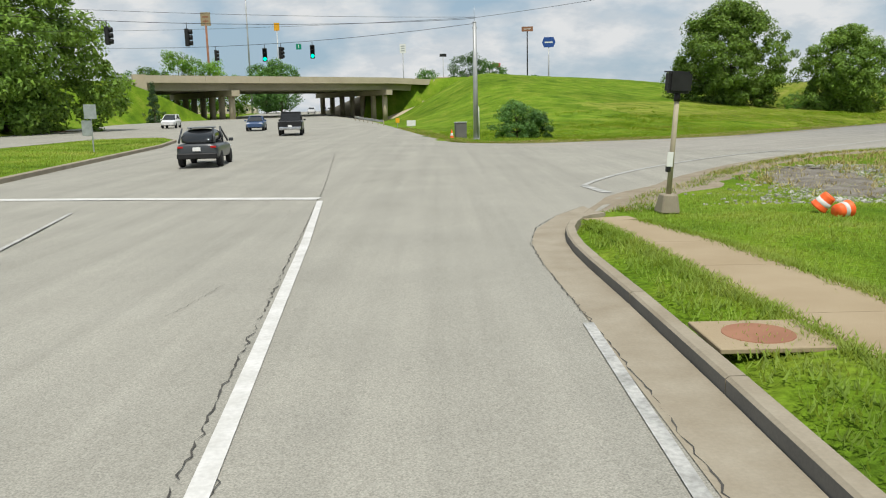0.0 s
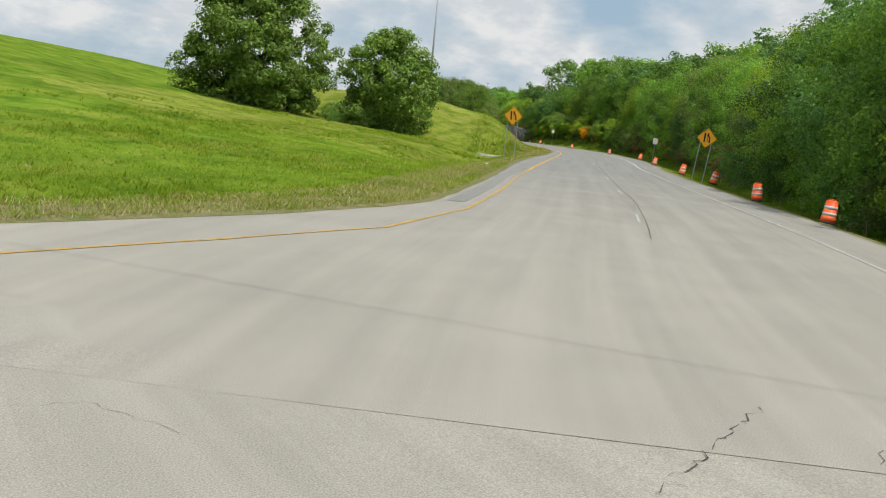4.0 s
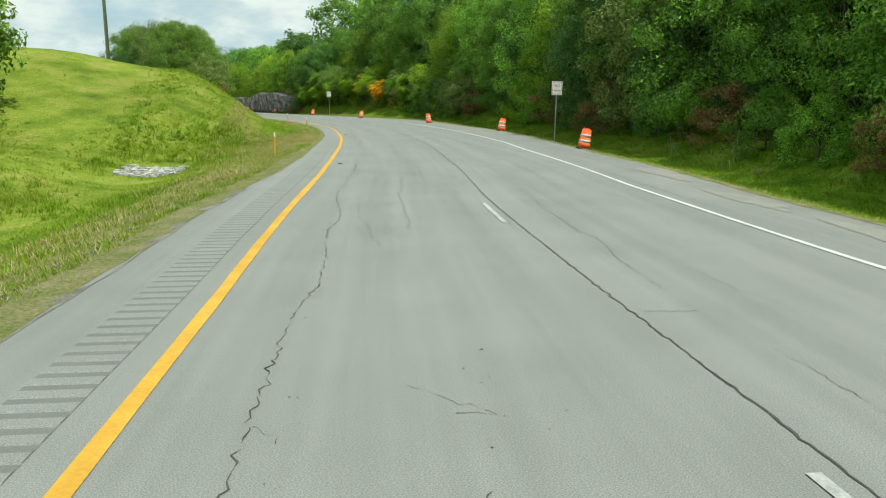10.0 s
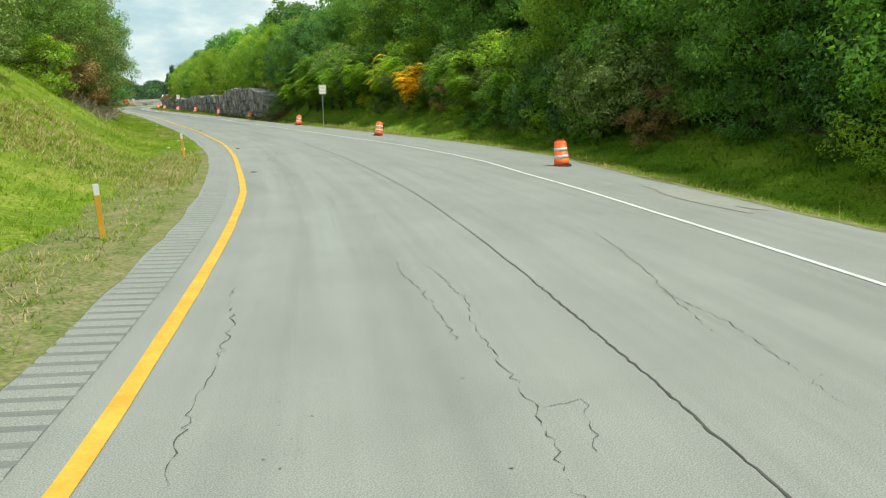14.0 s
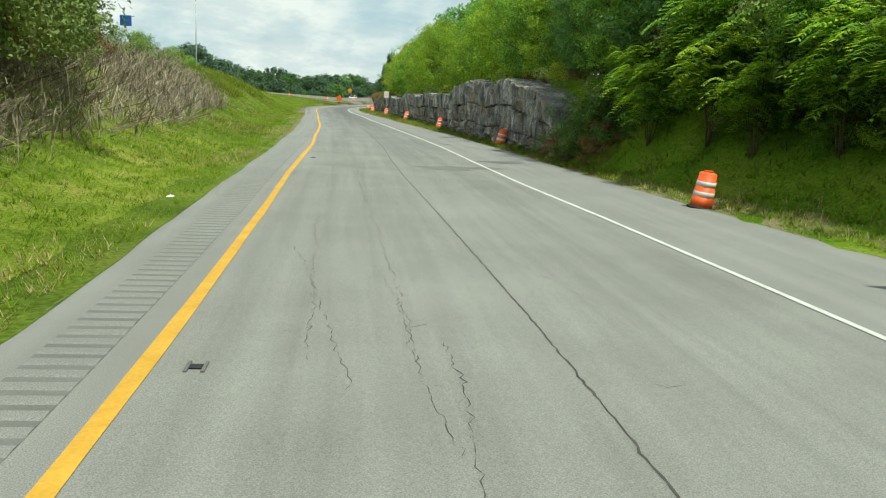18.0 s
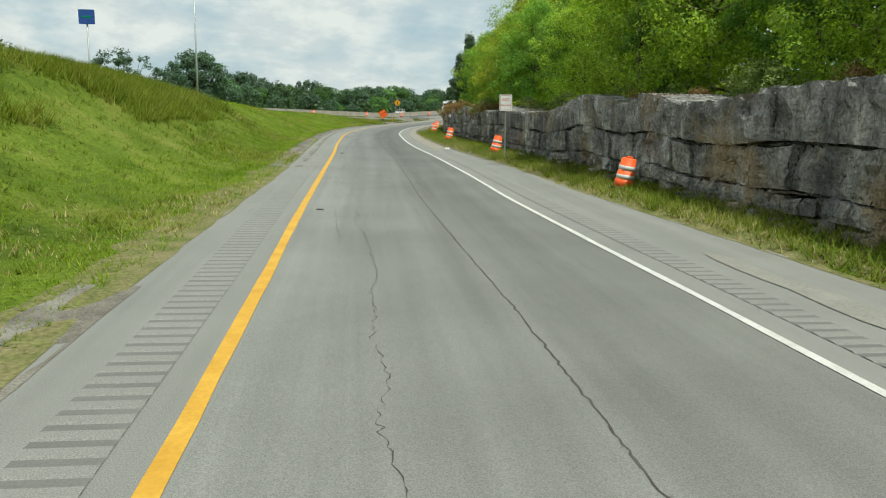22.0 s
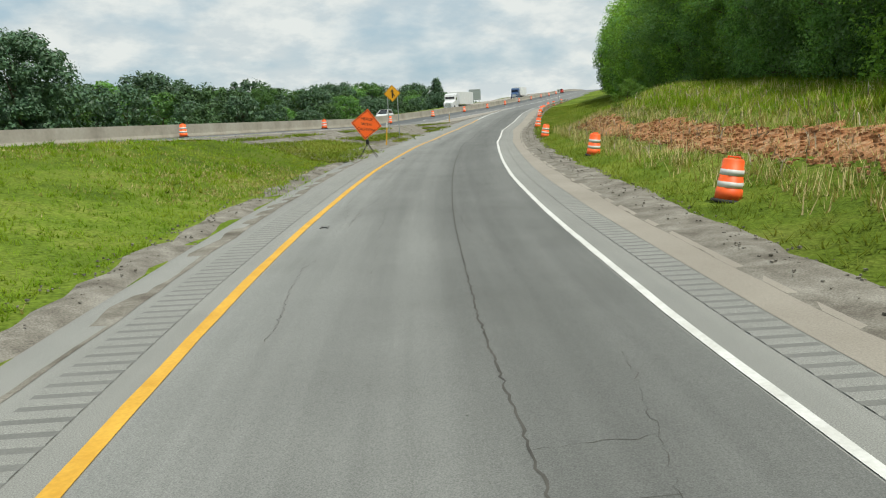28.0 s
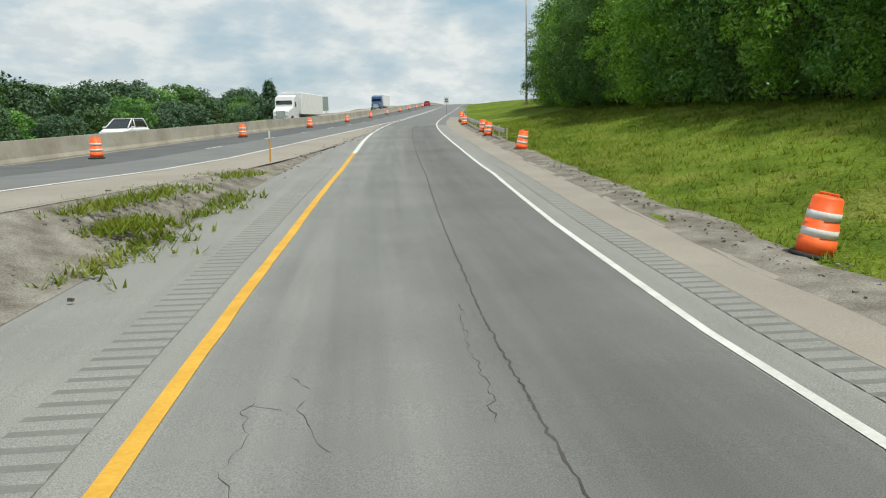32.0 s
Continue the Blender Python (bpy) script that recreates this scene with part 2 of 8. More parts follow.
# Blades with a brightened colour for the hill foot.
M_BLADEO = mat("brighter_grass_blades", [(.10, .18, .014), (.165, .255, .02), (.235, .28, .04)], 0.45, .7, trans=.3, island=.25, big=(.08, .5), spec=0.03)
M_VERGE = mat("dry_verge", [(.11, .135, .04), (.17, .165, .07), (.23, .195, .11)], 1.6, .95, bump=.05, bscale=14, fine=(16, .8), spec=0.03)
M_FLOOR = mat("woodland_floor", [(.05, .06, .02), (.09, .075, .035)], 0.6, .95, bump=.05, bscale=8, fine=(6, .35), spec=0.03)
M_YEL = mat("yellow_paint", [(.484, .257, .027), (.608, .351, .047)], 2.0, .7, fine=(26, .2), bump=.002, bscale=60)
M_WHT = mat("white_paint", [(.468, .460, .429), (.608, .601, .577)], 2.5, .7, fine=(24, .2), bump=.002, bscale=60)
M_YELW = mat("worn_yellow_paint", [(.235, .20, .12), (.40, .26, .07), (.52, .31, .05)], 3.5, .8, fine=(20, .5), bump=.002, bscale=60)
M_WHTW = mat("worn_white_paint", [(.24, .24, .22), (.36, .36, .34), (.46, .455, .43)], 3.0, .8, fine=(20, .5), bump=.002, bscale=60)
M_PATCH = mat("patch_asphalt", [(.215, .206, .182), (.26, .25, .22)], 1.5, .8, fine=(30, .5))
M_CRACK = mat("crack_tar", [(.045, .042, .038), (.09, .085, .075)], 2.0, .9)
M_DARKGREY = mat("dark_grey_surface", [(.120, .118, .110), (.160, .156, .144)], 1.2, .8, fine=(40, .2))
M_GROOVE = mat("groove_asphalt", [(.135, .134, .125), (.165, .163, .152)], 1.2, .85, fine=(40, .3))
M_TYRE = mat("rubber", [(.018, .018, .018), (.032, .032, .032)], 8, .8)
M_ORANGE = mat("orange_plastic", [(.80, .10, .02), (.92, .16, .035)], 2.5, .5, fine=(9, .12), objrand=.08)
M_REFL = mat("white_sheeting", [(.560, .552, .528), (.656, .648, .632)], 4, .45, fine=(20, .12))
M_SIGNY = mat("amber_sign", [(.702, .324, .011), (.774, .378, .018)], 1.5, .45)
M_SIGNO = mat("orange_sign", [(.95, .13, .015), (1.0, .17, .03)], 1.5, .5)
M_SIGNW = mat("white_sign", [(.70, .70, .68), (.80, .80, .78)], 1.5, .45)
M_BLACK = mat("black_paint", [(.012, .012, .012), (.022, .022, .022)], 3, .5)
M_RED = mat("red_paint", [(.45, .03, .02), (.55, .05, .03)], 3, .5)
M_STEEL = mat("galvanised_steel", [(.36, .38, .39), (.50, .52, .53)], 4, .45, .7, fine=(30, .1))
M_POLE = mat("grey_pole", [(.33, .34, .34), (.43, .44, .43)], 1.2, .5, .4, fine=(14, .1))
M_WOODP = mat("weathered_post", [(.33, .29, .20), (.42, .37, .27)], 3, .8, fine=(20, .15))
M_BARK = mat("bark", [(.06, .045, .03), (.13, .10, .07)], 3, .95, bump=.03, bscale=12)
M_DEAD = mat("dead_stems", [(.22, .18, .125), (.42, .36, .27)], 1.2, .9, island=.5)
M_ROCK = mat("limestone", [(.115, .113, .109), (.225, .219, .206), (.46, .44, .405)], .8, .92, bump=.05, bscale=14, fine=(12, .8), objrand=.12, big=(.25, .35), streak=(3.0, .9), cracks=((.38, .28, .17), .12), spec=.1)
M_ROCKB = mat("limestone_rest", [(.10, .098, .093), (.19, .182, .168), (.38, .35, .31)], 1.1, .92, bump=.05, bscale=14, fine=(12, .8), island=.22, big=(.25, .35), streak=(3, .6), cracks=((.36, .25, .14), .09), spec=.1)
M_REDSOIL = mat("red_clay", [(.17, .09, .046), (.33, .155, .073), (.385, .26, .155)], 2.2, .95, bump=.08, bscale=7, fine=(9, .8), spec=0.03)
M_RIP = mat("riprap_stone", [(.315, .300, .270), (.465, .450, .420)], 2.0, .9, island=.25)
def lane_mat(s_in0, s_in1):
    """Travel-lane asphalt: UV x runs from the yellow to the white line, UV y along the ramp; tyre wear darkens the middle and right."""
    m = mat("lane_asphalt", [(.90, .90, .88), (1.0, 1.0, .985), (1.08, 1.08, 1.06)], .3, .85, bump=.005, bscale=70, fine=(85, .75), big=(.35, .14), tracks=(.15, False))
    n, l = m.node_tree.nodes, m.node_tree.links
    bs = n["Principled BSDF"]
    base = bs.inputs["Base Color"].links[0].from_socket
    uv = n.new("ShaderNodeUVMap"); uv.uv_map = "lane"
    sp = n.new("ShaderNodeSeparateXYZ"); l.new(uv.outputs[0], sp.inputs[0])
    geo = n.new("ShaderNodeNewGeometry")
    ns = n.new("ShaderNodeTexNoise"); ns.inputs["Scale"].default_value = .7; ns.inputs["Detail"].default_value = 5
    l.new(geo.outputs["Position"], ns.inputs["Vector"])
    sh = n.new("ShaderNodeMath"); sh.operation = "MULTIPLY_ADD"; sh.inputs[1].default_value = .12
    l.new(ns.outputs["Fac"], sh.inputs[0]); l.new(sp.outputs["X"], sh.inputs[2])
    rp = n.new("ShaderNodeValToRGB")
    stops = ((.06, .200), (.22, .173), (.34, .150), (.48, .166), (.60, .140), (.66, .120), (.86, .116), (1.0, .13))
    while len(rp.color_ramp.elements) < len(stops):
        rp.color_ramp.elements.new(.5)
    for e, (p, c) in zip(rp.color_ramp.elements, stops):
        e.position, e.color = p, (c, c * 1.005, c * .965, 1)
    l.new(sh.outputs[0], rp.inputs[0])
    mr = n.new("ShaderNodeMapRange"); mr.interpolation_type = "SMOOTHSTEP"
    mr.inputs["From Min"].default_value, mr.inputs["From Max"].default_value = s_in0, s_in1
    l.new(sp.outputs["Y"], mr.inputs["Value"])
    mx = n.new("ShaderNodeMix"); mx.data_type = "RGBA"; mx.inputs["A"].default_value = (.214, .212, .197, 1)
    l.new(mr.outputs[0], mx.inputs["Factor"]); l.new(rp.outputs[0], mx.inputs["B"])
    mu = n.new("ShaderNodeVectorMath"); mu.operation = "MULTIPLY"
    l.new(base, mu.inputs[0]); l.new(mx.outputs["Result"], mu.inputs[1])
    l.new(mu.outputs[0], bs.inputs["Base Color"])
    return m


M_LANE = lane_mat(215, 345)
def entry_mat(s0, s1):
    """Ramp-entry asphalt that greys from the street's tone to the ramp's along UV y."""
    m = mat("entry_asphalt", [(.94, .94, .94), (1.0, 1.0, 1.0), (1.06, 1.06, 1.06)], .4, .85, bump=.004, bscale=55, fine=(75, .75), big=(.3, .12), tracks=(.10, False))
    n, l = m.node_tree.nodes, m.node_tree.links
    bs = n["Principled BSDF"]
    base = bs.inputs["Base Color"].links[0].from_socket
    uv = n.new("ShaderNodeUVMap"); uv.uv_map = "lane"
    sp = n.new("ShaderNodeSeparateXYZ"); l.new(uv.outputs[0], sp.inputs[0])
    mr = n.new("ShaderNodeMapRange"); mr.interpolation_type = "SMOOTHSTEP"
    mr.inputs["From Min"].default_value, mr.inputs["From Max"].default_value = s0, s1
    l.new(sp.outputs["Y"], mr.inputs["Value"])
    mx = n.new("ShaderNodeMix"); mx.data_type = "RGBA"
    mx.inputs["A"].default_value, mx.inputs["B"].default_value = (.285, .27, .235, 1), (.232, .225, .205, 1)
    l.new(mr.outputs[0], mx.inputs["Factor"])
    mu = n.new("ShaderNodeVectorMath"); mu.operation = "MULTIPLY"
    l.new(base, mu.inputs[0]); l.new(mx.outputs["Result"], mu.inputs[1]); l.new(mu.outputs[0], bs.inputs["Base Color"])
    return m


M_ENTRY = entry_mat(50, 94)
M_LEAF = {
    "mid": mat("leaf_mid", [(.105, .22, .035), (.20, .36, .05)], .5, .5, trans=.46, island=.42, objrand=.42, spec=.3),
    "dark": mat("leaf_dark", [(.065, .15, .04), (.125, .25, .055)], .5, .5, trans=.36, island=.42, objrand=.42, spec=.3),
    "lime": mat("leaf_lime", [(.19, .32, .035), (.32, .45, .045)], .5, .5, trans=.5, island=.36, objrand=.15, spec=.25),
    "hill": mat("leaf_hill", [(.108, .195, .034), (.185, .29, .042)], .5, .5, trans=.30, island=.42, objrand=.1, spec=.25),
    "yellow": mat("leaf_yellowing", [(.27, .36, .03), (.41, .46, .04)], .6, .5, trans=.30, island=.36, objrand=.12, spec=.25),
    "olive": mat("leaf_olive", [(.125, .19, .05), (.20, .25, .065)], .9, .55, trans=.28, island=.4, objrand=.2, spec=.25),
    "gold": mat("leaf_gold", [(.72, .46, .02), (.85, .60, .04)], .8, .6, trans=.3, island=.3),
    "rust": mat("leaf_rust", [(.17, .11, .042), (.29, .185, .07)], .8, .6, trans=.25, island=.4),
    "cedar": mat("leaf_cedar", [(.04, .085, .035), (.075, .135, .045)], .6, .6, trans=.15, island=.35),
    "blue": mat("leaf_bluish", [(.05, .10, .058), (.085, .145, .075)], .5, .5, trans=.22, island=.4, objrand=.15, spec=.3),
}
M_BLADE = mat("grass_blades", [(.085, .16, .013), (.15, .24, .018), (.22, .27, .038)], 0.35, .7, trans=.35, island=.22, big=(.06, .45), spec=0.03)
# Lawn blades lightened in colour to offset the tufts' own shading.
M_LAWN = mat("lightened_lawn_blades", [(.13, .21, .03), (.20, .29, .05), (.27, .32, .08)], 0.35, .7, trans=.35, island=.22, big=(.06, .45), spec=0.03)
M_BLADED = mat("dry_blades", [(.25, .23, .08), (.38, .32, .17)], 0.6, .8, trans=.2, island=.35, spec=0.03)
M_GLASS = mat("car_glass", [(.012, .014, .016), (.02, .022, .025)], 1, .06, spec=.6)
M_CHROME = mat("chrome", [(.6, .6, .62), (.7, .7, .72)], 3, .2, 1.0)
M_LAMPR = mat("tail_red", [(.35, .01, .01), (.45, .015, .012)], 3, .25)
M_LAMPW = mat("lamp_clear", [(.65, .66, .68), (.75, .76, .78)], 3, .15)
M_GREEN = mat("lit_green", [(.0, .55, .28), (.0, .6, .3)], 3, .4, emit=((0.0, 1.0, 0.55), 2.2))
M_SIGNG = mat("sign_green", [(.0, .18, .10), (.0, .22, .12)], 3, .5)
M_BLUE = mat("sign_blue", [(.02, .06, .25), (.03, .09, .32)], 3, .5)
M_BRICK = mat("brick_building", [(.22, .10, .06), (.30, .15, .09)], 1, .9)
M_TAN = mat("tan_building", [(.5, .43, .32), (.58, .5, .38)], 1, .9)


def paint(name, c):
    return mat(name, [tuple(v * .9 for v in c), c], 2, .28, fine=(6, .06), spec=.5)


# ---- mesh helpers ----
def raw(name, verts, faces, material, smooth=False):
    me = bpy.data.meshes.new(name)
    me.from_pydata([tuple(map(float, v)) for v in verts], [], [tuple(map(int, q)) for q in faces])
    for mm in (material if isinstance(material, (list, tuple)) else [material]):
        me.materials.append(mm)
    if smooth:
        me.shade_smooth()
    me.update()
    return me


def quads(name, v, material):
    """A mesh of loose quads from an array (n, 4, 3)."""
    n = len(v)
    me = bpy.data.meshes.new(name)
    me.vertices.add(n * 4); me.loops.add(n * 4); me.polygons.add(n)
    me.vertices.foreach_set("co", np.asarray(v, np.float32).ravel())
    me.loops.foreach_set("vertex_index", np.arange(n * 4, dtype=np.int32))
    me.polygons.foreach_set("loop_start", np.arange(0, n * 4, 4, dtype=np.int32))
    me.materials.append(material)
    me.update(calc_edges=True)
    return me


def tris(name, v, material):
    n = len(v)
    me = bpy.data.meshes.new(name)
    me.vertices.add(n * 3); me.loops.add(n * 3); me.polygons.add(n)
    me.vertices.foreach_set("co", np.asarray(v, np.float32).ravel())
    me.loops.foreach_set("vertex_index", np.arange(n * 3, dtype=np.int32))
    me.polygons.foreach_set("loop_start", np.arange(0, n * 3, 3, dtype=np.int32))
    me.materials.append(material)
    me.update(calc_edges=True)
    return me


def set_normals(me, nrm):
    """Shading normals for leaves and blades, so that a crown or a sward is lit as one soft mass."""
    me.normals_split_custom_set_from_vertices(nrm)
    return me


def part(name, me, parent=None, label="", m=None):
    """Links a mesh, or a bmesh with its material as (bm, material), as ONE object under a thing or part."""
    if isinstance(me, tuple):
        bm, material = me
        me = bpy.data.meshes.new(name)
        bm.to_mesh(me); bm.free()
        me.materials.append(material)
    ob = new(name, me)
    if m is not None:
        ob.matrix_basis = m
    if parent is not None:
        ob.parent = parent
    if label:
        ob["label"] = label
    return ob


def thing(name, at, label, category, group="", kind=""):
    ob = new(name)
    ob.matrix_basis = at
    ob.empty_display_size = 0.2
    return tagged(ob, label, category, group, kind)


def box(sx, sy, sz, at=(0, 0, 0), bev=0.0, rot=None, seg=1, taper=None):
    bm = bmesh.new()
    bmesh.ops.create_cube(bm, size=1)
    for v in bm.verts:
        k = 1.0 if taper is None or v.co.z < 0 else taper
        v.co = Vector((v.co.x * sx * k, v.co.y * sy * k, v.co.z * sz))
    if bev:
        bmesh.ops.bevel(bm, geom=bm.edges[:], offset=bev, segments=seg, affect="EDGES")
    t = Matrix.Translation(at)
    if rot is not None:
        t = t @ Euler([radians(a) for a in rot]).to_matrix().to_4x4()
    bmesh.ops.transform(bm, matrix=t, verts=bm.verts[:])
    return bm


def rod(a, b, r0, r1=None, n=10, bm=None):
    """A tapered rod from a to b."""
    bm = bm or bmesh.new()
    a, b = Vector(a), Vector(b)
    r1 = r0 if r1 is None else r1
    q = (b - a).to_track_quat("Z", "Y")
    rings = []
    for p, r in ((a, r0), (b, r1)):
        rings.append([bm.verts.new(p + q @ Vector((r * math.cos(2 * math.pi * i / n), r * math.sin(2 * math.pi * i / n), 0))) for i in range(n)])
    for i in range(n):
        bm.faces.new((rings[0][i], rings[0][(i + 1) % n], rings[1][(i + 1) % n], rings[1][i]))
    bm.faces.new(rings[0][::-1]); bm.faces.new(rings[1])
    for f in bm.faces:
        f.smooth = len(f.verts) == 4
    return bm


def lathe(profile, n=20, bm=None):
    """A turned shape round z from (radius, height) pairs."""
    bm = bm or bmesh.new()
    rings = [[bm.verts.new((r * math.cos(2 * math.pi * i / n), r * math.sin(2 * math.pi * i / n), z)) for i in range(n)] for r, z in profile]
    for a, b in zip(rings, rings[1:]):
        for i in range(n):
            f = bm.faces.new((a[i], a[(i + 1) % n], b[(i + 1) % n], b[i]))
            f.smooth = True
    if profile[-1][0] > 0.002:
        bm.faces.new(rings[-1])
    if profile[0][0] > 0.002:
        bm.faces.new(rings[0][::-1])
    return bm


def slab(points, thick, at=Matrix.Identity(4)):
    """An upright plate in the xz plane with that outline and thickness in y."""
    bm = bmesh.new()
    f = [bm.verts.new((x, -thick / 2, z)) for x, z in points]
    b = [bm.verts.new((x, thick / 2, z)) for x, z in points]
    bm.faces.new(f); bm.faces.new(b[::-1])
    for i in range(len(points)):
        j = (i + 1) % len(points)
        bm.faces.new((f[j], f[i], b[i], b[j]))
    bmesh.ops.transform(bm, matrix=at, verts=bm.verts[:])
    bmesh.ops.recalc_face_normals(bm, faces=bm.faces[:])
    return bm


def lettering(text, size, material, parent, m, name="lettering"):
    """Built-in font letters as a thin mesh under a sign."""
    cu = bpy.data.curves.new(name, "FONT")
    cu.body, cu.size, cu.extrude, cu.align_x, cu.align_y = text, size, 0.002, "CENTER", "CENTER"
    ob = bpy.data.objects.new(name, cu)
    scene.collection.objects.link(ob)
    me = bpy.data.meshes.new_from_object(ob.evaluated_get(bpy.context.evaluated_depsgraph_get()))
    bpy.data.objects.remove(ob)
    me.materials.clear(); me.materials.append(material)
    return part(name, me, parent, m=m)

# ---- plan: the ramp's line, its edges and the heights of the ground ----
line = [(p[1][0], p[1][1]) for p in PATH]
head = math.atan2(line[-1][1] - line[-3][1], line[-1][0] - line[-3][0])
ML_DIR = np.array((0.745, 0.667))
end_head = math.atan2(ML_DIR[1], ML_DIR[0])
cx, cy = line[-1]
for i in range(260):
    a = head + (end_head - head) * min(1.0, (i + .5) * 2 / 120)
    cx, cy = cx + 2 * math.cos(a), cy + 2 * math.sin(a)
    line.append((cx, cy))
line = np.array(line)
ls0 = np.concatenate([[0], np.cumsum(np.hypot(*np.diff(line, axis=0).T))])
LS = np.arange(0, ls0[-1], 1.0)
LX, LY = np.interp(LS, ls0, line[:, 0]), np.interp(LS, ls0, line[:, 1])
for _ in range(6):
    LX[1:-1] = (LX[:-2] + 2 * LX[1:-1] + LX[2:]) / 4
    LY[1:-1] = (LY[:-2] + 2 * LY[1:-1] + LY[2:]) / 4
TX, TY = np.gradient(LX), np.gradient(LY)
tn = np.hypot(TX, TY); TX, TY = TX / tn, TY / tn
ML_P = np.array((246.0, 395.0))
ML_N = np.array((0.667, -0.745))


def table(*pairs):
    xs, ys = zip(*pairs)
    return lambda s: np.interp(s, xs, ys)


YEL = table((48, -8.2), (51, -6.7), (54, -4.9), (58, -2.9), (64, -2.1), (73, -2.08), (82, -2.1), (90, -2.05), (98, -2.03), (107, -1.97), (116, -1.92), (126, -2.0), (134, -2.12), (140, -2.05), (147, -1.87), (155, -1.7), (164, -1.71), (181, -1.63), (188, -1.72), (195, -1.69), (205, -1.68), (212, -1.82), (226, -1.8), (235, -1.72), (243, -1.78), (250, -1.7), (258, -1.52), (266, -1.56), (275, -1.42), (284, -1.28), (292, -1.26), (302, -1.34), (311, -1.48), (327, -1.6), (335, -1.75), (341, -1.83), (357, -2.22), (372, -2.45), (383, -2.5), (389, -2.43), (404, -2.33), (415, -2.12), (424, -1.95), (436, -1.85), (447, -1.64), (456, -1.42), (469, -1.1), (480, -0.98), (520, -1.1), (1100, -1.2))
WHT = table((40, 8.2), (52, 8.9), (62, 8.7), (76, 8.3), (81, 8.2), (93, 7.92), (100, 7.62), (110, 7.4), (117, 7.1), (128, 6.9), (134, 6.9), (143, 7.0), (150, 7.36), (165, 7.4), (176, 7.42), (185, 7.65), (190, 8.0), (194, 7.98), (200, 7.7), (206, 7.25), (211, 6.75), (218, 6.4), (225, 6.12), (235, 5.8), (242, 5.44), (250, 5.25), (259, 5.22), (266, 5.03), (278, 4.7), (290, 4.54), (302, 4.22), (310, 4.1), (321, 3.86), (332, 3.5), (339, 3.38), (353, 3.22), (365, 3.0), (379, 2.9), (387, 2.96), (399, 3.03), (415, 3.35), (422, 3.5), (436, 3.6), (447, 3.55), (455, 3.85), (466, 4.25), (480, 4.35), (520, 4.2), (1100, 4.0))
REDGE = table((15, 3.5), (16, 3.8), (18, 4.4), (21, 5.1), (24.4, 6.5), (30.3, 7.8), (37, 8.9), (42, 9.5), (46, 10.3), (49, 11.2), (52, 12.0), (67, 11.0), (79, 10.8), (85, 10.5), (96, 10.28), (105, 9.95), (114, 9.8), (122, 9.5), (134, 9.7), (140, 9.6), (147, 9.9), (154, 10.4), (160, 10.6), (168, 10.8), (175, 10.6), (184, 11.1), (192, 12.1), (200, 12.2), (206, 11.8), (212, 11.1), (219, 10.7), (226, 10.2), (242, 9.05), (252, 8.65), (265, 8.4), (276, 8.1), (284, 7.6), (292, 7.45), (304, 6.85), (314, 6.7), (322, 6.2), (331, 5.68), (339, 5.45), (360, 5.0), (379, 4.65), (389, 4.75), (415, 4.97), (425, 5.25), (440, 5.35), (451, 5.7), (459, 6.15), (475, 6.5), (500, 6.7), (1100, 6.7))
LEDGE = table((46, -16), (48.4, -13.3), (49.6, -11.1), (53.4, -8.1), (58, -5.6), (62, -4.2), (65, -3.5), (84, -3.4), (107, -3.9), (126, -3.9), (150, -3.2), (160, -2.85), (193, -2.85), (213, -3.2), (245, -3.35), (302, -2.95), (320, -3.1), (341, -3.5), (374, -4.3), (397, -4.4), (425, -4.6), (445, -4.6), (480, -3.0), (500, -1.5), (1100, -1.5))
RISE = table((0, 0), (436, 0), (455, .22), (470, .56), (490, 1.12), (500, 1.34), (550, 2.25), (630, 4.35), (730, 7.25), (800, 8.65), (890, 9.45), (1070, 8.05))


def bend(u):
    """How far the main line swings away from its straight run towards the bridge."""
    return -22.0 * np.clip((-190 - u) / 130, 0, 1) ** 2 * (3 - 2 * np.clip((-190 - u) / 130, 0, 1))


def sd_of(x, y):
    """Distance along the ramp's line and to its right, for arrays of places."""
    x, y = np.atleast_1d(np.asarray(x, float)), np.atleast_1d(np.asarray(y, float))
    s, d = np.empty(len(x)), np.empty(len(x))
    for i in range(0, len(x), 20000):
        xx, yy = x[i:i + 20000], y[i:i + 20000]
        c = ((xx[:, None] - LX[None, ::4]) ** 2 + (yy[:, None] - LY[None, ::4]) ** 2).argmin(1) * 4
        best = np.full(len(xx), 1e18); bi = c.copy()
        for k in range(-4, 5):
            j = np.clip(c + k, 0, len(LX) - 1)
            q = (xx - LX[j]) ** 2 + (yy - LY[j]) ** 2
            up = q < best
            best[up], bi[up] = q[up], j[up]
        rx, ry = xx - LX[bi], yy - LY[bi]
        s[i:i + 20000] = LS[bi] + rx * TX[bi] + ry * TY[bi]
        d[i:i + 20000] = rx * TY[bi] - ry * TX[bi]
    return s, d


def at_sd(s, d):
    """The place at distance s along the ramp's line and d to its right."""
    x, y = np.interp(s, LS, LX), np.interp(s, LS, LY)
    tx, ty = np.interp(s, LS, TX), np.interp(s, LS, TY)
    return x + np.asarray(d) * ty, y - np.asarray(d) * tx


def heading(s):
    return math.degrees(math.atan2(-float(np.interp(s, LS, TX)), float(np.interp(s, LS, TY))))


def sm(t):
    t = np.clip(t, 0, 1)
    return t * t * (3 - 2 * t)


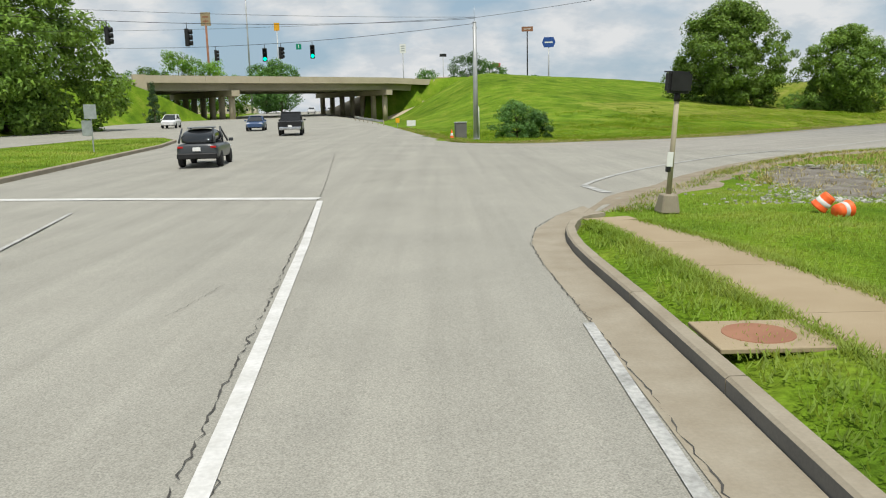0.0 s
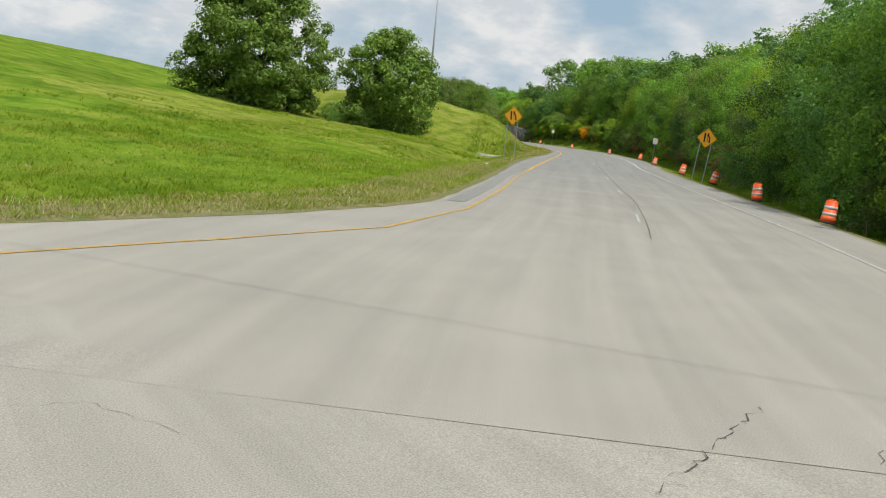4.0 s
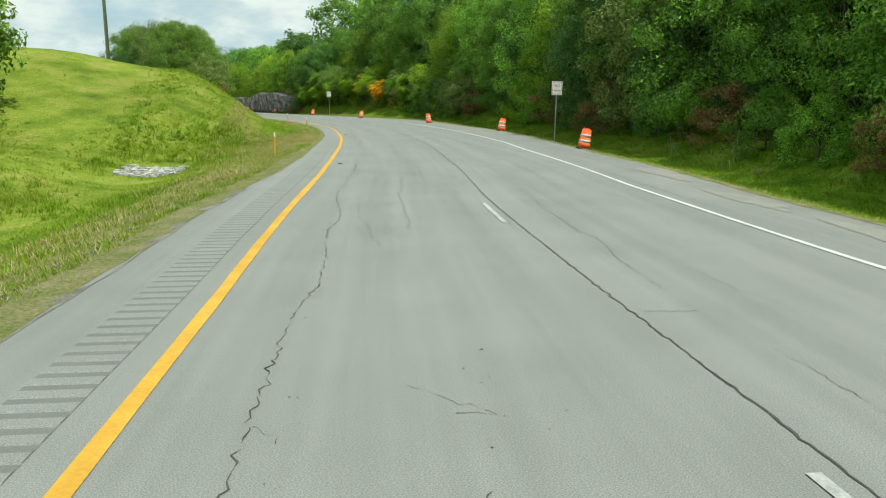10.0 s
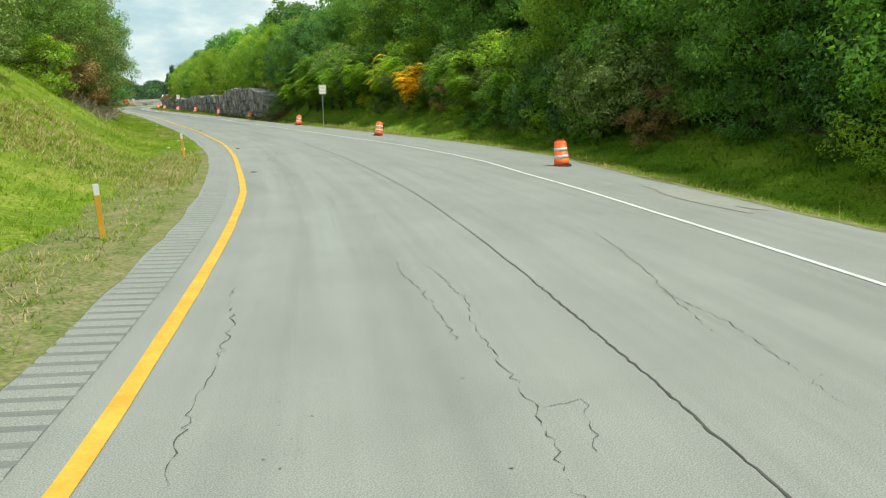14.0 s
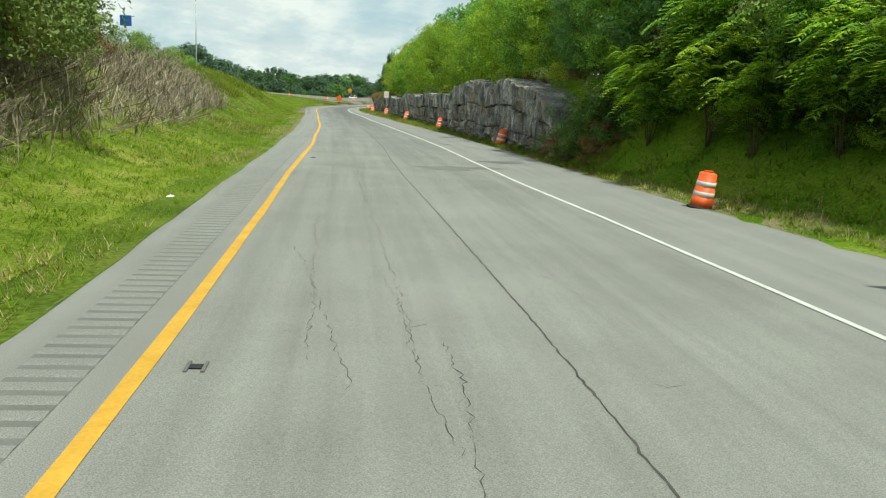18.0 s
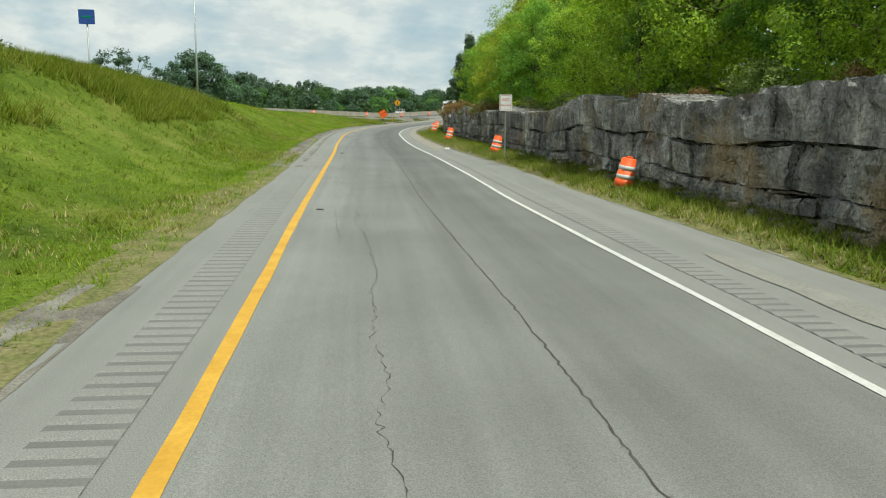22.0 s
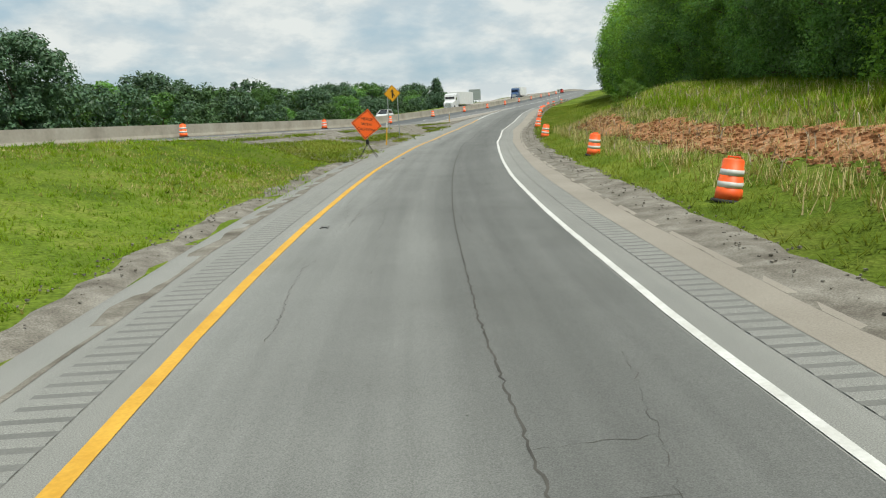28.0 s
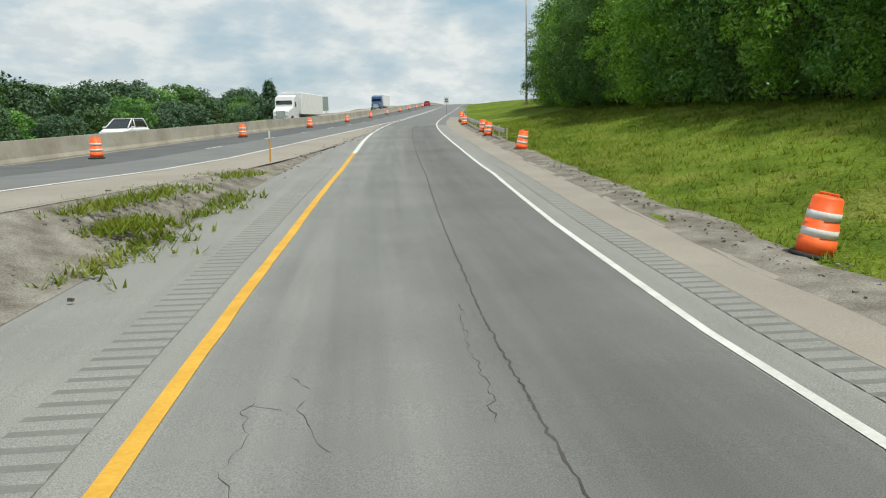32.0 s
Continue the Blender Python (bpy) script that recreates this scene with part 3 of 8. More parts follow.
ART_R = table((-60, 2.3), (14.5, 2.3), (16, 2.8), (17.6, 3.6), (20.2, 4.7), (22.9, 6.6), (27.2, 9.2), (31.3, 12.3), (34.3, 14.9), (36.5, 17.6), (38, 20.5), (42, 22), (50, 20), (52.6, 14), (53.8, 6), (54.4, 2.0), (55.7, .75), (60, .1), (66, -0.8), (100, -5.4), (165, -14.0), (230, -23), (700, -87))


def art_left(y):
    return np.interp(y, (-60, 20, 124, 138, 147, 172, 260, 720), (-25.0, -36.0, -50.2, -46.5, -42.6, -46, -57, -118))


def zroad(x, y):
    """Height of the paved surface: the street climbs gently towards the bridge, the ramp's end climbs to the main line."""
    x, y = np.asarray(x, float), np.asarray(y, float)
    side = sm((14 - (x + .137 * y)) / 16)
    return .0125 * np.clip(y - 16, 0, 260) * side


def zmain(u):
    return np.interp(u, (-900, -430, -337, -60, 0, 80, 160, 260, 330, 420, 600), (4, 8.6, 9.0, 1.5, .75, 2.2, 4.3, 7.2, 8.6, 9.4, 8))


TOE = table((0, 9), (60, 10), (90, 12), (150, 12), (170, 5.5), (235, 5.2), (300, 5.5), (335, 5.5), (360, 5.5), (400, 5.0), (1100, 5.0))
BANK = table((0, 0), (150, 0), (160, 2.2), (173, 4.9), (196, 4.9), (212, 4.4), (240, 4.2), (262, 4.1), (300, 4.3), (316, 4.2), (330, 3.8), (345, 3.4), (360, 2.9), (372, 2.4), (385, 1.7), (400, .8), (412, 0), (1100, 0))
R_IN = table((0, 0), (60, 0), (70, -.9), (170, -.8), (200, -.3), (235, .5), (250, 0), (1100, 0))
R_UP = table((0, 0), (60, .4), (100, .8), (160, 1.0), (200, 2.0), (236, 3.2), (250, 3.9), (264, 4.15), (268, 4.05), (272, 3.85), (279, 3.65), (284, 3.3), (290, 3.1), (302, 3.05), (312, 2.85), (335, 2.6), (350, 2.45), (366, 2.1), (385, 2.0), (400, 2.3), (430, 3.2), (450, 2.7), (480, 2.0), (520, 1.6), (1100, 1.6))
R_AT = table((0, 25), (60, 24), (160, 22), (200, 19), (236, 15.5), (246, 12.3), (250, 11.7), (270, 11.0), (284, 11.0), (294, 10.8), (305, 10.6), (320, 10.2), (335, 9.9), (350, 9.4), (362, 9.4), (368, 10.0), (385, 13), (400, 14.5), (430, 16), (450, 19), (500, 21), (1100, 21))


def zground(x, y):
    x, y = np.atleast_1d(np.asarray(x, float)), np.atleast_1d(np.asarray(y, float))
    s, d = sd_of(x, y)
    u = (x - ML_P[0]) * ML_DIR[0] + (y - ML_P[1]) * ML_DIR[1]
    q = (x - ML_P[0]) * ML_N[0] + (y - ML_P[1]) * ML_N[1]
    q = q - bend(u)
    zm = zmain(u)
    rise = RISE(s)
    z = np.zeros(len(x)) + rise
    le, re = LEDGE(s), REDGE(s)
    lefts = d < 0
    dl = -d
    toe = TOE(s)
    w = (dl - toe) / np.maximum((dl - toe) + np.maximum(q - 13.5, 0), .1)
    hump = np.where(u < -140, 1.3, 0.0) * np.exp(-((q - 26) / 16) ** 2) + 1.6 * sm((-250 - u) / 40) * np.exp(-((q - 46) / 22) ** 2)
    zl = rise + (zm - rise) * sm(np.clip(w, 0, 1) ** .85) + hump * sm(w)
    zl = np.where(q < 13.5, zm - .06, zl)
    zl = np.where(q < -16, zm - .06 - (zm * .85 + 2.6) * sm((-q - 15.5) / 22), zl)
    ditch = np.exp(-((dl - 11) / 4.5) ** 2) * np.interp(s, (85, 110, 150, 160), (0, -1.2, -1.25, 0)) * (q > 15)
    bank = BANK(s) * sm((dl - 5) / 9.5) + np.interp(s, (150, 166, 205, 225), (0, 1.5, 1.5, 0)) * sm((dl - 14) / 10)
    zl = np.where(q > 14, zl + ditch + np.maximum(bank - np.maximum(zl, 0), 0), zl)
    zl = zl - np.maximum(.4, .3 + zl - rise) * sm((s - 410) / 9) * (s < 562) * (q > 11.5)
    # beyond the street the fill slope falls to the bridge opening
    zr0 = zroad(x, y)
    k = sm((ART_R(y) + 26 - x) / 26) * (y > 60) * (y < 182 + .1 * x)
    zl = np.where((x > ART_R(y)) & (y > 50), zl * (1 - k) + zr0 * k, zl)
    # the street, and what lies over it
    al = art_left(y)
    rise_l = np.clip(al - 1 - x, 0, 400)
    fill = rise_l / (rise_l + 1.1 * np.maximum(np.abs(q) - 14.2, 0) + .01)
    zs = zr0 + (zm - .1 - zr0) * np.clip(1.25 * fill, 0, 1) * sm((y - 45) / 45)
    under = np.clip((-380.0 - u) / 12.5, 0, 1)
    zs = np.where(u > -393.5, np.minimum(zs, zr0 + np.maximum(zm - 1.7 - zr0, 0) * under), zs)
    zs = np.where(x < al, zs, zr0)
    onstreet = (x < ART_R(y)) & (s < 140)
    # right of the ramp
    rin, rup, rat = R_IN(s), R_UP(s), R_AT(s)
    e = d - re
    wall = sm((s - 248) / 7) * (1 - sm((s - 362) / 8))
    span = np.maximum(rat - re, 1.0)
    slope = rin * np.exp(-((e - 4) / 3.0) ** 2) + rup * sm((e - 1) / span)
    stepped = np.where(d > rat, rup, .25 * sm(e / 2) )
    zr = rise + slope * (1 - wall) + stepped * wall
    zr = zr + np.clip(d - rat - 2, 0, 60) * (.05 + .10 * wall) * sm((s - 60) / 60)
    z = np.where(lefts, zl, zr)
    early = sm((52 - s) / 14)
    z = np.where((s < 52) & (d > 0), .10 * sm((x - 2.3) / .6) * (y < 17) + z * (1 - early), z)
    z = np.where(onstreet, zs, z)
    # sink below the pavement
    n1 = np.sin(x * .9 + 1.3 * np.sin(y * .37)) * np.sin(y * .8 + np.cos(x * .31)) * .07
    rough = n1 * np.clip(np.minimum(np.abs(d - re), np.abs(d - le)) / 5, 0, 1)
    z = z + np.where(onstreet & (x > al - 2), 0, rough)
    onramp = (d > le - .25) & (d < re + .25) & (s > 16)
    onmain = (q < 14.2) & (q > -14.5)
    inart = onstreet & (x > al - .4)
    z = z - .12 * (onramp | inart) * 1.0 - .10 * onmain
    return z


def zg(x, y):
    return float(zground([x], [y])[0])

# ---- ground sheet ----
def axis(a, b, step, reach):
    mid = np.arange(a, b + step, step)
    out = [mid]
    far = []
    g, st = 0.0, step
    while g < reach:
        st *= 1.35
        g += st
        far.append(g)
    far = np.array(far)
    return np.concatenate([a - far[::-1], mid, mid[-1] + far])


gx, gy = axis(-70, 345, 1.5, 2600), axis(-30, 500, 1.5, 2600)
GX, GY = np.meshgrid(gx, gy)
GZ = zground(GX.ravel(), GY.ravel())
far_k = np.clip((np.hypot(GX.ravel() - 120, GY.ravel() - 220) - 420) / 300, 0, 1)
GZ = GZ * (1 - far_k) + np.clip(GZ, 0, 6) * far_k
nx, ny = len(gx), len(gy)
gi = np.arange(nx * ny).reshape(ny, nx)
gq = np.stack([gi[:-1, :-1], gi[:-1, 1:], gi[1:, 1:], gi[1:, :-1]], -1).reshape(-1, 4)
gme = bpy.data.meshes.new("ground")
gme.vertices.add(nx * ny); gme.loops.add(len(gq) * 4); gme.polygons.add(len(gq))
gme.vertices.foreach_set("co", np.stack([GX.ravel(), GY.ravel(), GZ], 1).astype(np.float32).ravel())
gme.loops.foreach_set("vertex_index", gq.astype(np.int32).ravel())
gme.polygons.foreach_set("loop_start", np.arange(0, len(gq) * 4, 4, dtype=np.int32))
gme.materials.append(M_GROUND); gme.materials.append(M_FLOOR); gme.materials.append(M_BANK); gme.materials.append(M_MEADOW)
cxm, cym = GX.ravel()[gq].mean(1), GY.ravel()[gq].mean(1)
cs, cd = sd_of(cxm, cym)
wood = ((cd > np.interp(cs, (60, 70, 160, 236, 246, 360, 372, 420, 440, 600), (19, 18, 20, 17.5, 13, 12, 13, 21, 26, 26))) & (cs > 62) & (cd < 140))
edge_n = 2.5 * np.sin(cxm * .21) + 2.0 * np.sin(cym * .17 + 1)
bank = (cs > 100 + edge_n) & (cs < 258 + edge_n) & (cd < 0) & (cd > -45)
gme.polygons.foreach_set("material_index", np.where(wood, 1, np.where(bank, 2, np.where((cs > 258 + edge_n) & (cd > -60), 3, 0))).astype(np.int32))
gme.polygons.foreach_set("use_smooth", np.ones(len(gq), bool))
gme.update(calc_edges=True)
tagged(new("ground", gme), "uneven mown grass ground with dry patches and woodland floor", "ground", kind="structure")


# ---- paved ribbons ----
def ribbon(name, s0, s1, dl, dr, z, material, step=1.0, cols=1, wob=0.0, seed=0):
    """A strip along the ramp's line between two offsets (numbers or tables)."""
    ss = np.arange(s0, s1 + step * .5, step)
    a = dl(ss) if callable(dl) else np.full(len(ss), float(dl))
    b = dr(ss) if callable(dr) else np.full(len(ss), float(dr))
    if wob:
        r = np.random.RandomState(seed)
        a = a + r.uniform(-wob, wob, len(ss)); b = b + r.uniform(-wob, wob, len(ss))
    vs = []
    for k in range(cols + 1):
        x, y = at_sd(ss, a + (b - a) * k / cols)
        vs.append(np.stack([x, y, zroad(x, y) + RISE(ss) + z], 1))
    v = np.stack(vs, 1).reshape(-1, 3)
    fs = [(i * (cols + 1) + k, i * (cols + 1) + k + 1, (i + 1) * (cols + 1) + k + 1, (i + 1) * (cols + 1) + k) for i in range(len(ss) - 1) for k in range(cols)]
    me = raw(name, v, fs, material)
    uv = me.uv_layers.new(name="road")
    vi = np.empty(len(me.loops), np.int32)
    me.loops.foreach_get("vertex_index", vi)
    dd = (a[:, None] + (b - a)[:, None] * np.arange(cols + 1)[None] / cols).ravel()
    uv.data.foreach_set("uv", np.stack([dd[vi], np.repeat(ss, cols + 1)[vi]], 1).astype(np.float32).ravel())
    return me


def off(tab, k):
    return lambda s: tab(s) + k


ramp = tagged(part("ramp_road", ribbon("ramp_road", 97, 520, LEDGE, REDGE, 0, M_RAMP, cols=6)), "worn grey asphalt ramp surface with cracks", "road", kind="structure")
entry_me = ribbon("ramp_entry", 47, 97, LEDGE, REDGE, 0, M_ENTRY, cols=6)
entry_uv = entry_me.uv_layers.new(name="lane")
evi = np.empty(len(entry_me.loops), np.int32)
entry_me.loops.foreach_get("vertex_index", evi)
entry_uv.data.foreach_set("uv", np.stack([(evi % 7) / 6, 47 + evi // 7], 1).astype(np.float32).ravel())
tagged(part("ramp_entry", entry_me), "pale worn asphalt at the ramp entry", "road", kind="structure")
tagged(part("ramp_road_far", ribbon("ramp_road_far", 520, 960, LEDGE, REDGE, 0, M_GREYLANE, 4.0, cols=4)), "grey asphalt merging lane beyond the gore", "road", kind="structure")
lane_me = ribbon("travel_lane", 215, 520, off(YEL, .12), off(WHT, -.08), .004, M_LANE, cols=4)
lane_uv = lane_me.uv_layers.new(name="lane")
lvi = np.empty(len(lane_me.loops), np.int32)
lane_me.loops.foreach_get("vertex_index", lvi)
lane_uv.data.foreach_set("uv", np.stack([(lvi % 5) / 4, 215 + lvi // 5], 1).astype(np.float32).ravel())
part("travel_lane", lane_me, ramp, "greyer asphalt travel lane darkened by tyres")
part("right_shoulder", ribbon("right_shoulder", 330, 560, off(WHT, 1.03), REDGE, .005, M_SHOULDER, cols=2), ramp, "pale asphalt shoulder")

ay = np.concatenate([np.arange(-40, 70, 1.0), np.arange(70, 700, 5.0)])
av, af = [], []
for y in ay:
    l, r = float(art_left(y)), float(ART_R(y))
    for k in range(13):
        x = l + (r - l) * k / 12
        av.append((x, y, float(zroad(x, y)) - .006))
for i in range(len(ay) - 1):
    for k in range(12):
        af.append((i * 13 + k, i * 13 + k + 1, i * 13 + 14 + k, i * 13 + 13 + k))
tagged(part("street_road", raw("street_road", av, af, M_ROAD)), "pale worn asphalt street and junction", "road", kind="structure")


# ---- main line of the interstate ----
def mlpt(u, q, z=0.0):
    q = q + float(bend(u))
    return np.array((ML_P[0] + ML_DIR[0] * u + ML_N[0] * q, ML_P[1] + ML_DIR[1] * u + ML_N[1] * q, float(zmain(u)) + z))


def mlribbon(name, u0, u1, q0, q1, z, material, step=8.0, skip=None):
    us = np.arange(u0, u1 + .1, step)
    v = [mlpt(u, q, z) for u in us for q in (q0, q1)]
    fs = [(2 * i, 2 * i + 1, 2 * i + 3, 2 * i + 2) for i in range(len(us) - 1)]
    return raw(name, v, fs, material)


mline = tagged(part("main_line_road", mlribbon("main_line_road", -700, 560, 12.0, -13.6, 0, M_SHOULDER)), "interstate carriageway of dark and grey asphalt", "road", kind="structure")
part("dark_lane", mlribbon("dark_lane", -700, 560, 5.0, .6, .006, M_DARKLANE), mline, "dark newer asphalt lane")
part("grey_lane", mlribbon("grey_lane", -700, 560, 8.9, 5.0, .006, M_GREYLANE), mline)
part("far_lanes", mlribbon("far_lanes", -700, 560, -1.6, -9, .006, M_GREYLANE), mline)
part("edge_line", mlribbon("edge_line", -700, 560, 9.0, 8.8, .012, M_WHT), mline, "white painted edge line")
part("far_edge_line", mlribbon("far_edge_line", -700, 560, -8.8, -9.0, .012, M_WHT), mline, "white painted edge line")
for u in np.arange(-60, 330, 12.0):
    part("lane_dash", mlribbon("lane_dash", u, u + 3, 5.06, 4.92, .012, M_WHT, 1.5), mline)


def barrier():
    prof = [(-.30, -.05), (-.30, .08), (-.22, .26), (-.12, 1.0), (.12, 1.0), (.22, .26), (.30, .08), (.30, -.05)]
    grp = "median barrier sections"
    for u0 in np.arange(-220, 440, 20.0):
        u1 = u0 + 19.985
        v = [mlpt(u, q, z) for u in (u0, u1) for q, z in prof]
        n = len(prof)
        fs = [(i, i + 1, n + i + 1, n + i) for i in range(n - 1)] + [tuple(range(n - 1, -1, -1)), tuple(range(n, 2 * n))]
        tagged(part("median_barrier", raw("median_barrier", v, fs, M_BARR)), "weathered tan concrete median barrier with dark stains at its foot", "barrier", grp, "structure")


barrier()


# ---- paint ----
tagged(part("yellow_edge_line", ribbon("yellow_edge_line", 48, 93, off(YEL, -.06), off(YEL, .06), .010, M_YELW, wob=.012)), "faded yellow painted line round the ramp entry", "road marking", kind="structure")
tagged(part("yellow_edge_line", ribbon("yellow_edge_line", 93, 478, off(YEL, -.085), off(YEL, .085), .010, M_YEL, wob=.008)), "worn yellow painted line along the ramp", "road marking", kind="structure")
tagged(part("gore_line", ribbon("gore_line", 478, 640, off(YEL, -.11), off(YEL, .11), .010, M_WHT)), "white painted line from the gore", "road marking", kind="structure")
tagged(part("white_edge_line", ribbon("white_edge_line", 56, 112, off(WHT, -.06), off(WHT, .06), .010, M_WHTW, wob=.01)), "faded white painted line along the shoulder", "road marking", kind="structure")
tagged(part("white_edge_line", ribbon("white_edge_line", 112, 960, off(WHT, -.06), off(WHT, .06), .010, M_WHT, wob=.006)), "white painted line along the shoulder", "road marking", kind="structure")
tagged(part("turn_edge_line", ribbon("turn_edge_line", 24.2, 56, table((24.2, 4.1), (35.4, 6.0), (43.7, 7.15), (50, 8.3), (56, 8.85)), table((24.2, 4.27), (35.4, 6.17), (43.7, 7.32), (50, 8.46), (56, 8.99)), .010, M_WHTW)), "white painted line round the turn", "road marking", kind="structure")
SEAM = table((60, 3.2), (74, 3.5), (85, 3.45), (97, 3.3), (108, 3.06), (116, 2.82), (125, 2.62), (138, 2.6), (147, 2.86), (155, 2.8), (165, 2.76), (179, 2.78), (189, 2.76), (195, 2.8), (202, 2.62), (211, 2.34), (219, 2.15), (235, 2.0), (243, 1.82), (250, 1.8), (259, 1.98), (267, 1.97), (281, 1.92), (289, 1.96), (302, 1.74), (311, 1.66), (322, 1.58), (332, 1.32), (340, 1.26), (356, 1.05), (368, .85), (380, .75), (403, .98), (424, 1.22), (437, 1.36), (447, 1.3), (456, 1.6), (466, 1.93), (480, 2.05), (640, 2.1))
for s in (66, 79, 92, 107.5, 121):
    tagged(part("lane_dash", ribbon("lane_dash", s, s + 3, off(SEAM, -.28), off(SEAM, -.18), .010, M_WHTW, wob=.01)), "short worn white lane dash on the ramp", "road marking", "ramp lane dashes", "structure")


def strip(points, w, z, material, name):
    """A painted strip along a few ground points."""
    v, fs = [], []
    for i, p in enumerate(points):
        a = Vector(points[max(0, i - 1)]); b = Vector(points[min(len(points) - 1, i + 1)])
        t = (b - a).normalized(); nn = Vector((t.y, -t.x)) * w / 2
        for k in (-1, 1):
            x, y = p[0] + nn.x * k, p[1] + nn.y * k
            v.append((x, y, float(zroad(x, y)) + z))
    for i in range(len(points) - 1):
        fs.append((2 * i, 2 * i + 1, 2 * i + 3, 2 * i + 2))
    return raw(name, v, fs, material)


def mark(name, pts, w, label, m=None):
    return tagged(part(name, strip(pts, w, .008, m or M_WHT, name)), label, "road marking", kind="structure")


mark("stop_line", [(-15.2, 22.6), (-9, 21.8), (-3.3, 20.9)], .45, "white painted stop line across the lanes")
mark("lane_line", [(-.7, -12), (-1.3, 2), (-1.9, 8), (-2.5, 14), (-3.2, 20.4)], .16, "white painted lane line")
mark("lane_line", [(-7.6, 12), (-9.1, 19)], .10, "faint worn white lane line", M_WHTW)
mark("turn_stop_line", [(4.22, 23.1), (4.5, 21.15)], .28, "short white bar at the turn", M_WHTW)
mark("gutter_line", [(1.42, -4), (1.56, 8.2)], .12, "worn white line by the gutter", M_WHTW)
for a, b in (((-2.9, 51.3), (-1.9, 50.8)), ((1.0, 49.4), (2.2, 48.9)), ((5.6, 48.1), (6.6, 47.7))):
    mark("guide_dash", [a, b], .12, "short white guide dash through the junction", M_WHTW)
mark("yellow_kerb_line", [(-16.3, 30), (-18.9, 52)], .12, "worn yellow line by the median", M_YEL)


# ---- cracks, seams and stains ----
def crack(pts, w, seed, z=.007, jag=.05):
    """A jagged dark crack along points."""
    r = random.Random(seed)
    dense = []
    for a, b in zip(pts, pts[1:]):
        n = max(2, int(math.dist(a, b) / .09))
        for i in range(n):
            dense.append((a[0] + (b[0] - a[0]) * i / n + r.gauss(0, jag), a[1] + (b[1] - a[1]) * i / n + r.gauss(0, jag)))
    v, fs = [], []
    for i, p in enumerate(dense):
        a, b = Vector(dense[max(0, i - 1)]), Vector(dense[min(len(dense) - 1, i + 1)])
        t = (b - a).normalized() if (b - a).length > 0 else Vector((1, 0))
        ww = w * (r.choice((.05, .3, .7, 1.0, 1.3)) if jag > .011 else r.choice((.6, .8, 1.0, 1.2))) / 2
        for k in (-1, 1):
            x, y = p[0] + t.y * ww * k, p[1] - t.x * ww * k
            v.append((x, y, z))
    for i in range(len(dense) - 1):
        fs.append((2 * i, 2 * i + 1, 2 * i + 3, 2 * i + 2))
    v = np.array(v)
    s, d = sd_of(v[:, 0], v[:, 1])
    v[:, 2] += zroad(v[:, 0], v[:, 1]) + RISE(s)
    return v, fs


CV, CF = [], []


def add_crack(pts, w, seed, jag=.05, z=.007):
    v, fs = crack(pts, w, seed, z, jag)
    base = sum(len(q) for q in CV)
    CV.append(v)
    CF.extend(tuple(i + base for i in f) for f in fs)


rc = random.Random(5)
seam_pts = [tuple(float(q) for q in at_sd(s, float(SEAM(s)))) for s in np.arange(62, 600, 2.0)]
add_crack(seam_pts, .024, 1, .010)
for i in range(130):
    s = rc.uniform(66, 470)
    lo, hi = float(YEL(s)) + .3, float(WHT(s)) - .2
    d = lo + (hi - lo) * rc.choice((.12, .2, .3, .62, .75, .5, rc.random()))
    n = rc.uniform(1.2, 7)
    dd = rc.gauss(0, .12)
    add_crack([tuple(float(q) for q in at_sd(s + k * n / 4, d + dd * k + rc.gauss(0, .07))) for k in range(5)], rc.uniform(.004, .010), 10 + i, .020)
for i in range(60):
    s = rc.uniform(66, 460)
    d = rc.uniform(float(YEL(s)) + .4, float(WHT(s)) + 1.5)
    n = rc.uniform(.3, 1.1)
    add_crack([tuple(float(q) for q in at_sd(s + rc.gauss(0, .06), d + k * n)) for k in range(2)], rc.uniform(.004, .010), 300 + i, .03)
for i in range(70):
    x, y = rc.uniform(-13, 12), rc.uniform(3, 50)
    a = rc.choice((1.45, 1.7, 1.6, .1, rc.uniform(0, 3)))
    n = rc.uniform(.4, 2.6)
    pts = [(x + math.cos(a) * n * k, y + math.sin(a) * n * k) for k in range(2)]
    if all(p[0] < float(ART_R(p[1])) - .8 for p in pts):
        add_crack(pts, rc.uniform(.004, .011), 400 + i, .022)
for i in range(110):
    x, y = rc.gauss(3.5, 4.5), rc.gauss(34, 5.5)
    a = rc.choice((0.25, 1.3, 2.4, rc.uniform(0, 3)))
    n = rc.uniform(.3, 1.3)
    pts = [(x + math.cos(a + q * .5) * n * q, y + math.sin(a + q * .5) * n * q) for q in range(3)]
    if all(p[0] < float(ART_R(p[1])) - .8 for p in pts):
        add_crack(pts, rc.uniform(.003, .008), 800 + i, .03)
add_crack([(-9, 38.5), (-2, 39.6), (5, 40.4), (14, 43.0)], .012, 990, .04)
add_crack([(-9.5, 33), (-4, 35.2), (2, 36)], .012, 991, .04)
add_crack([(-1.5, 2), (-2.15, 9), (-2.75, 15), (-3.6, 24), (-5.4, 40)], .018, 700, .016)
add_crack([(1.69, 1), (1.66, 6), (1.58, 9), (1.5, 11.5), (1.53, 13.4), (1.85, 15.3), (2.55, 17.0), (3.35, 18.4)], .014, 701, .012)
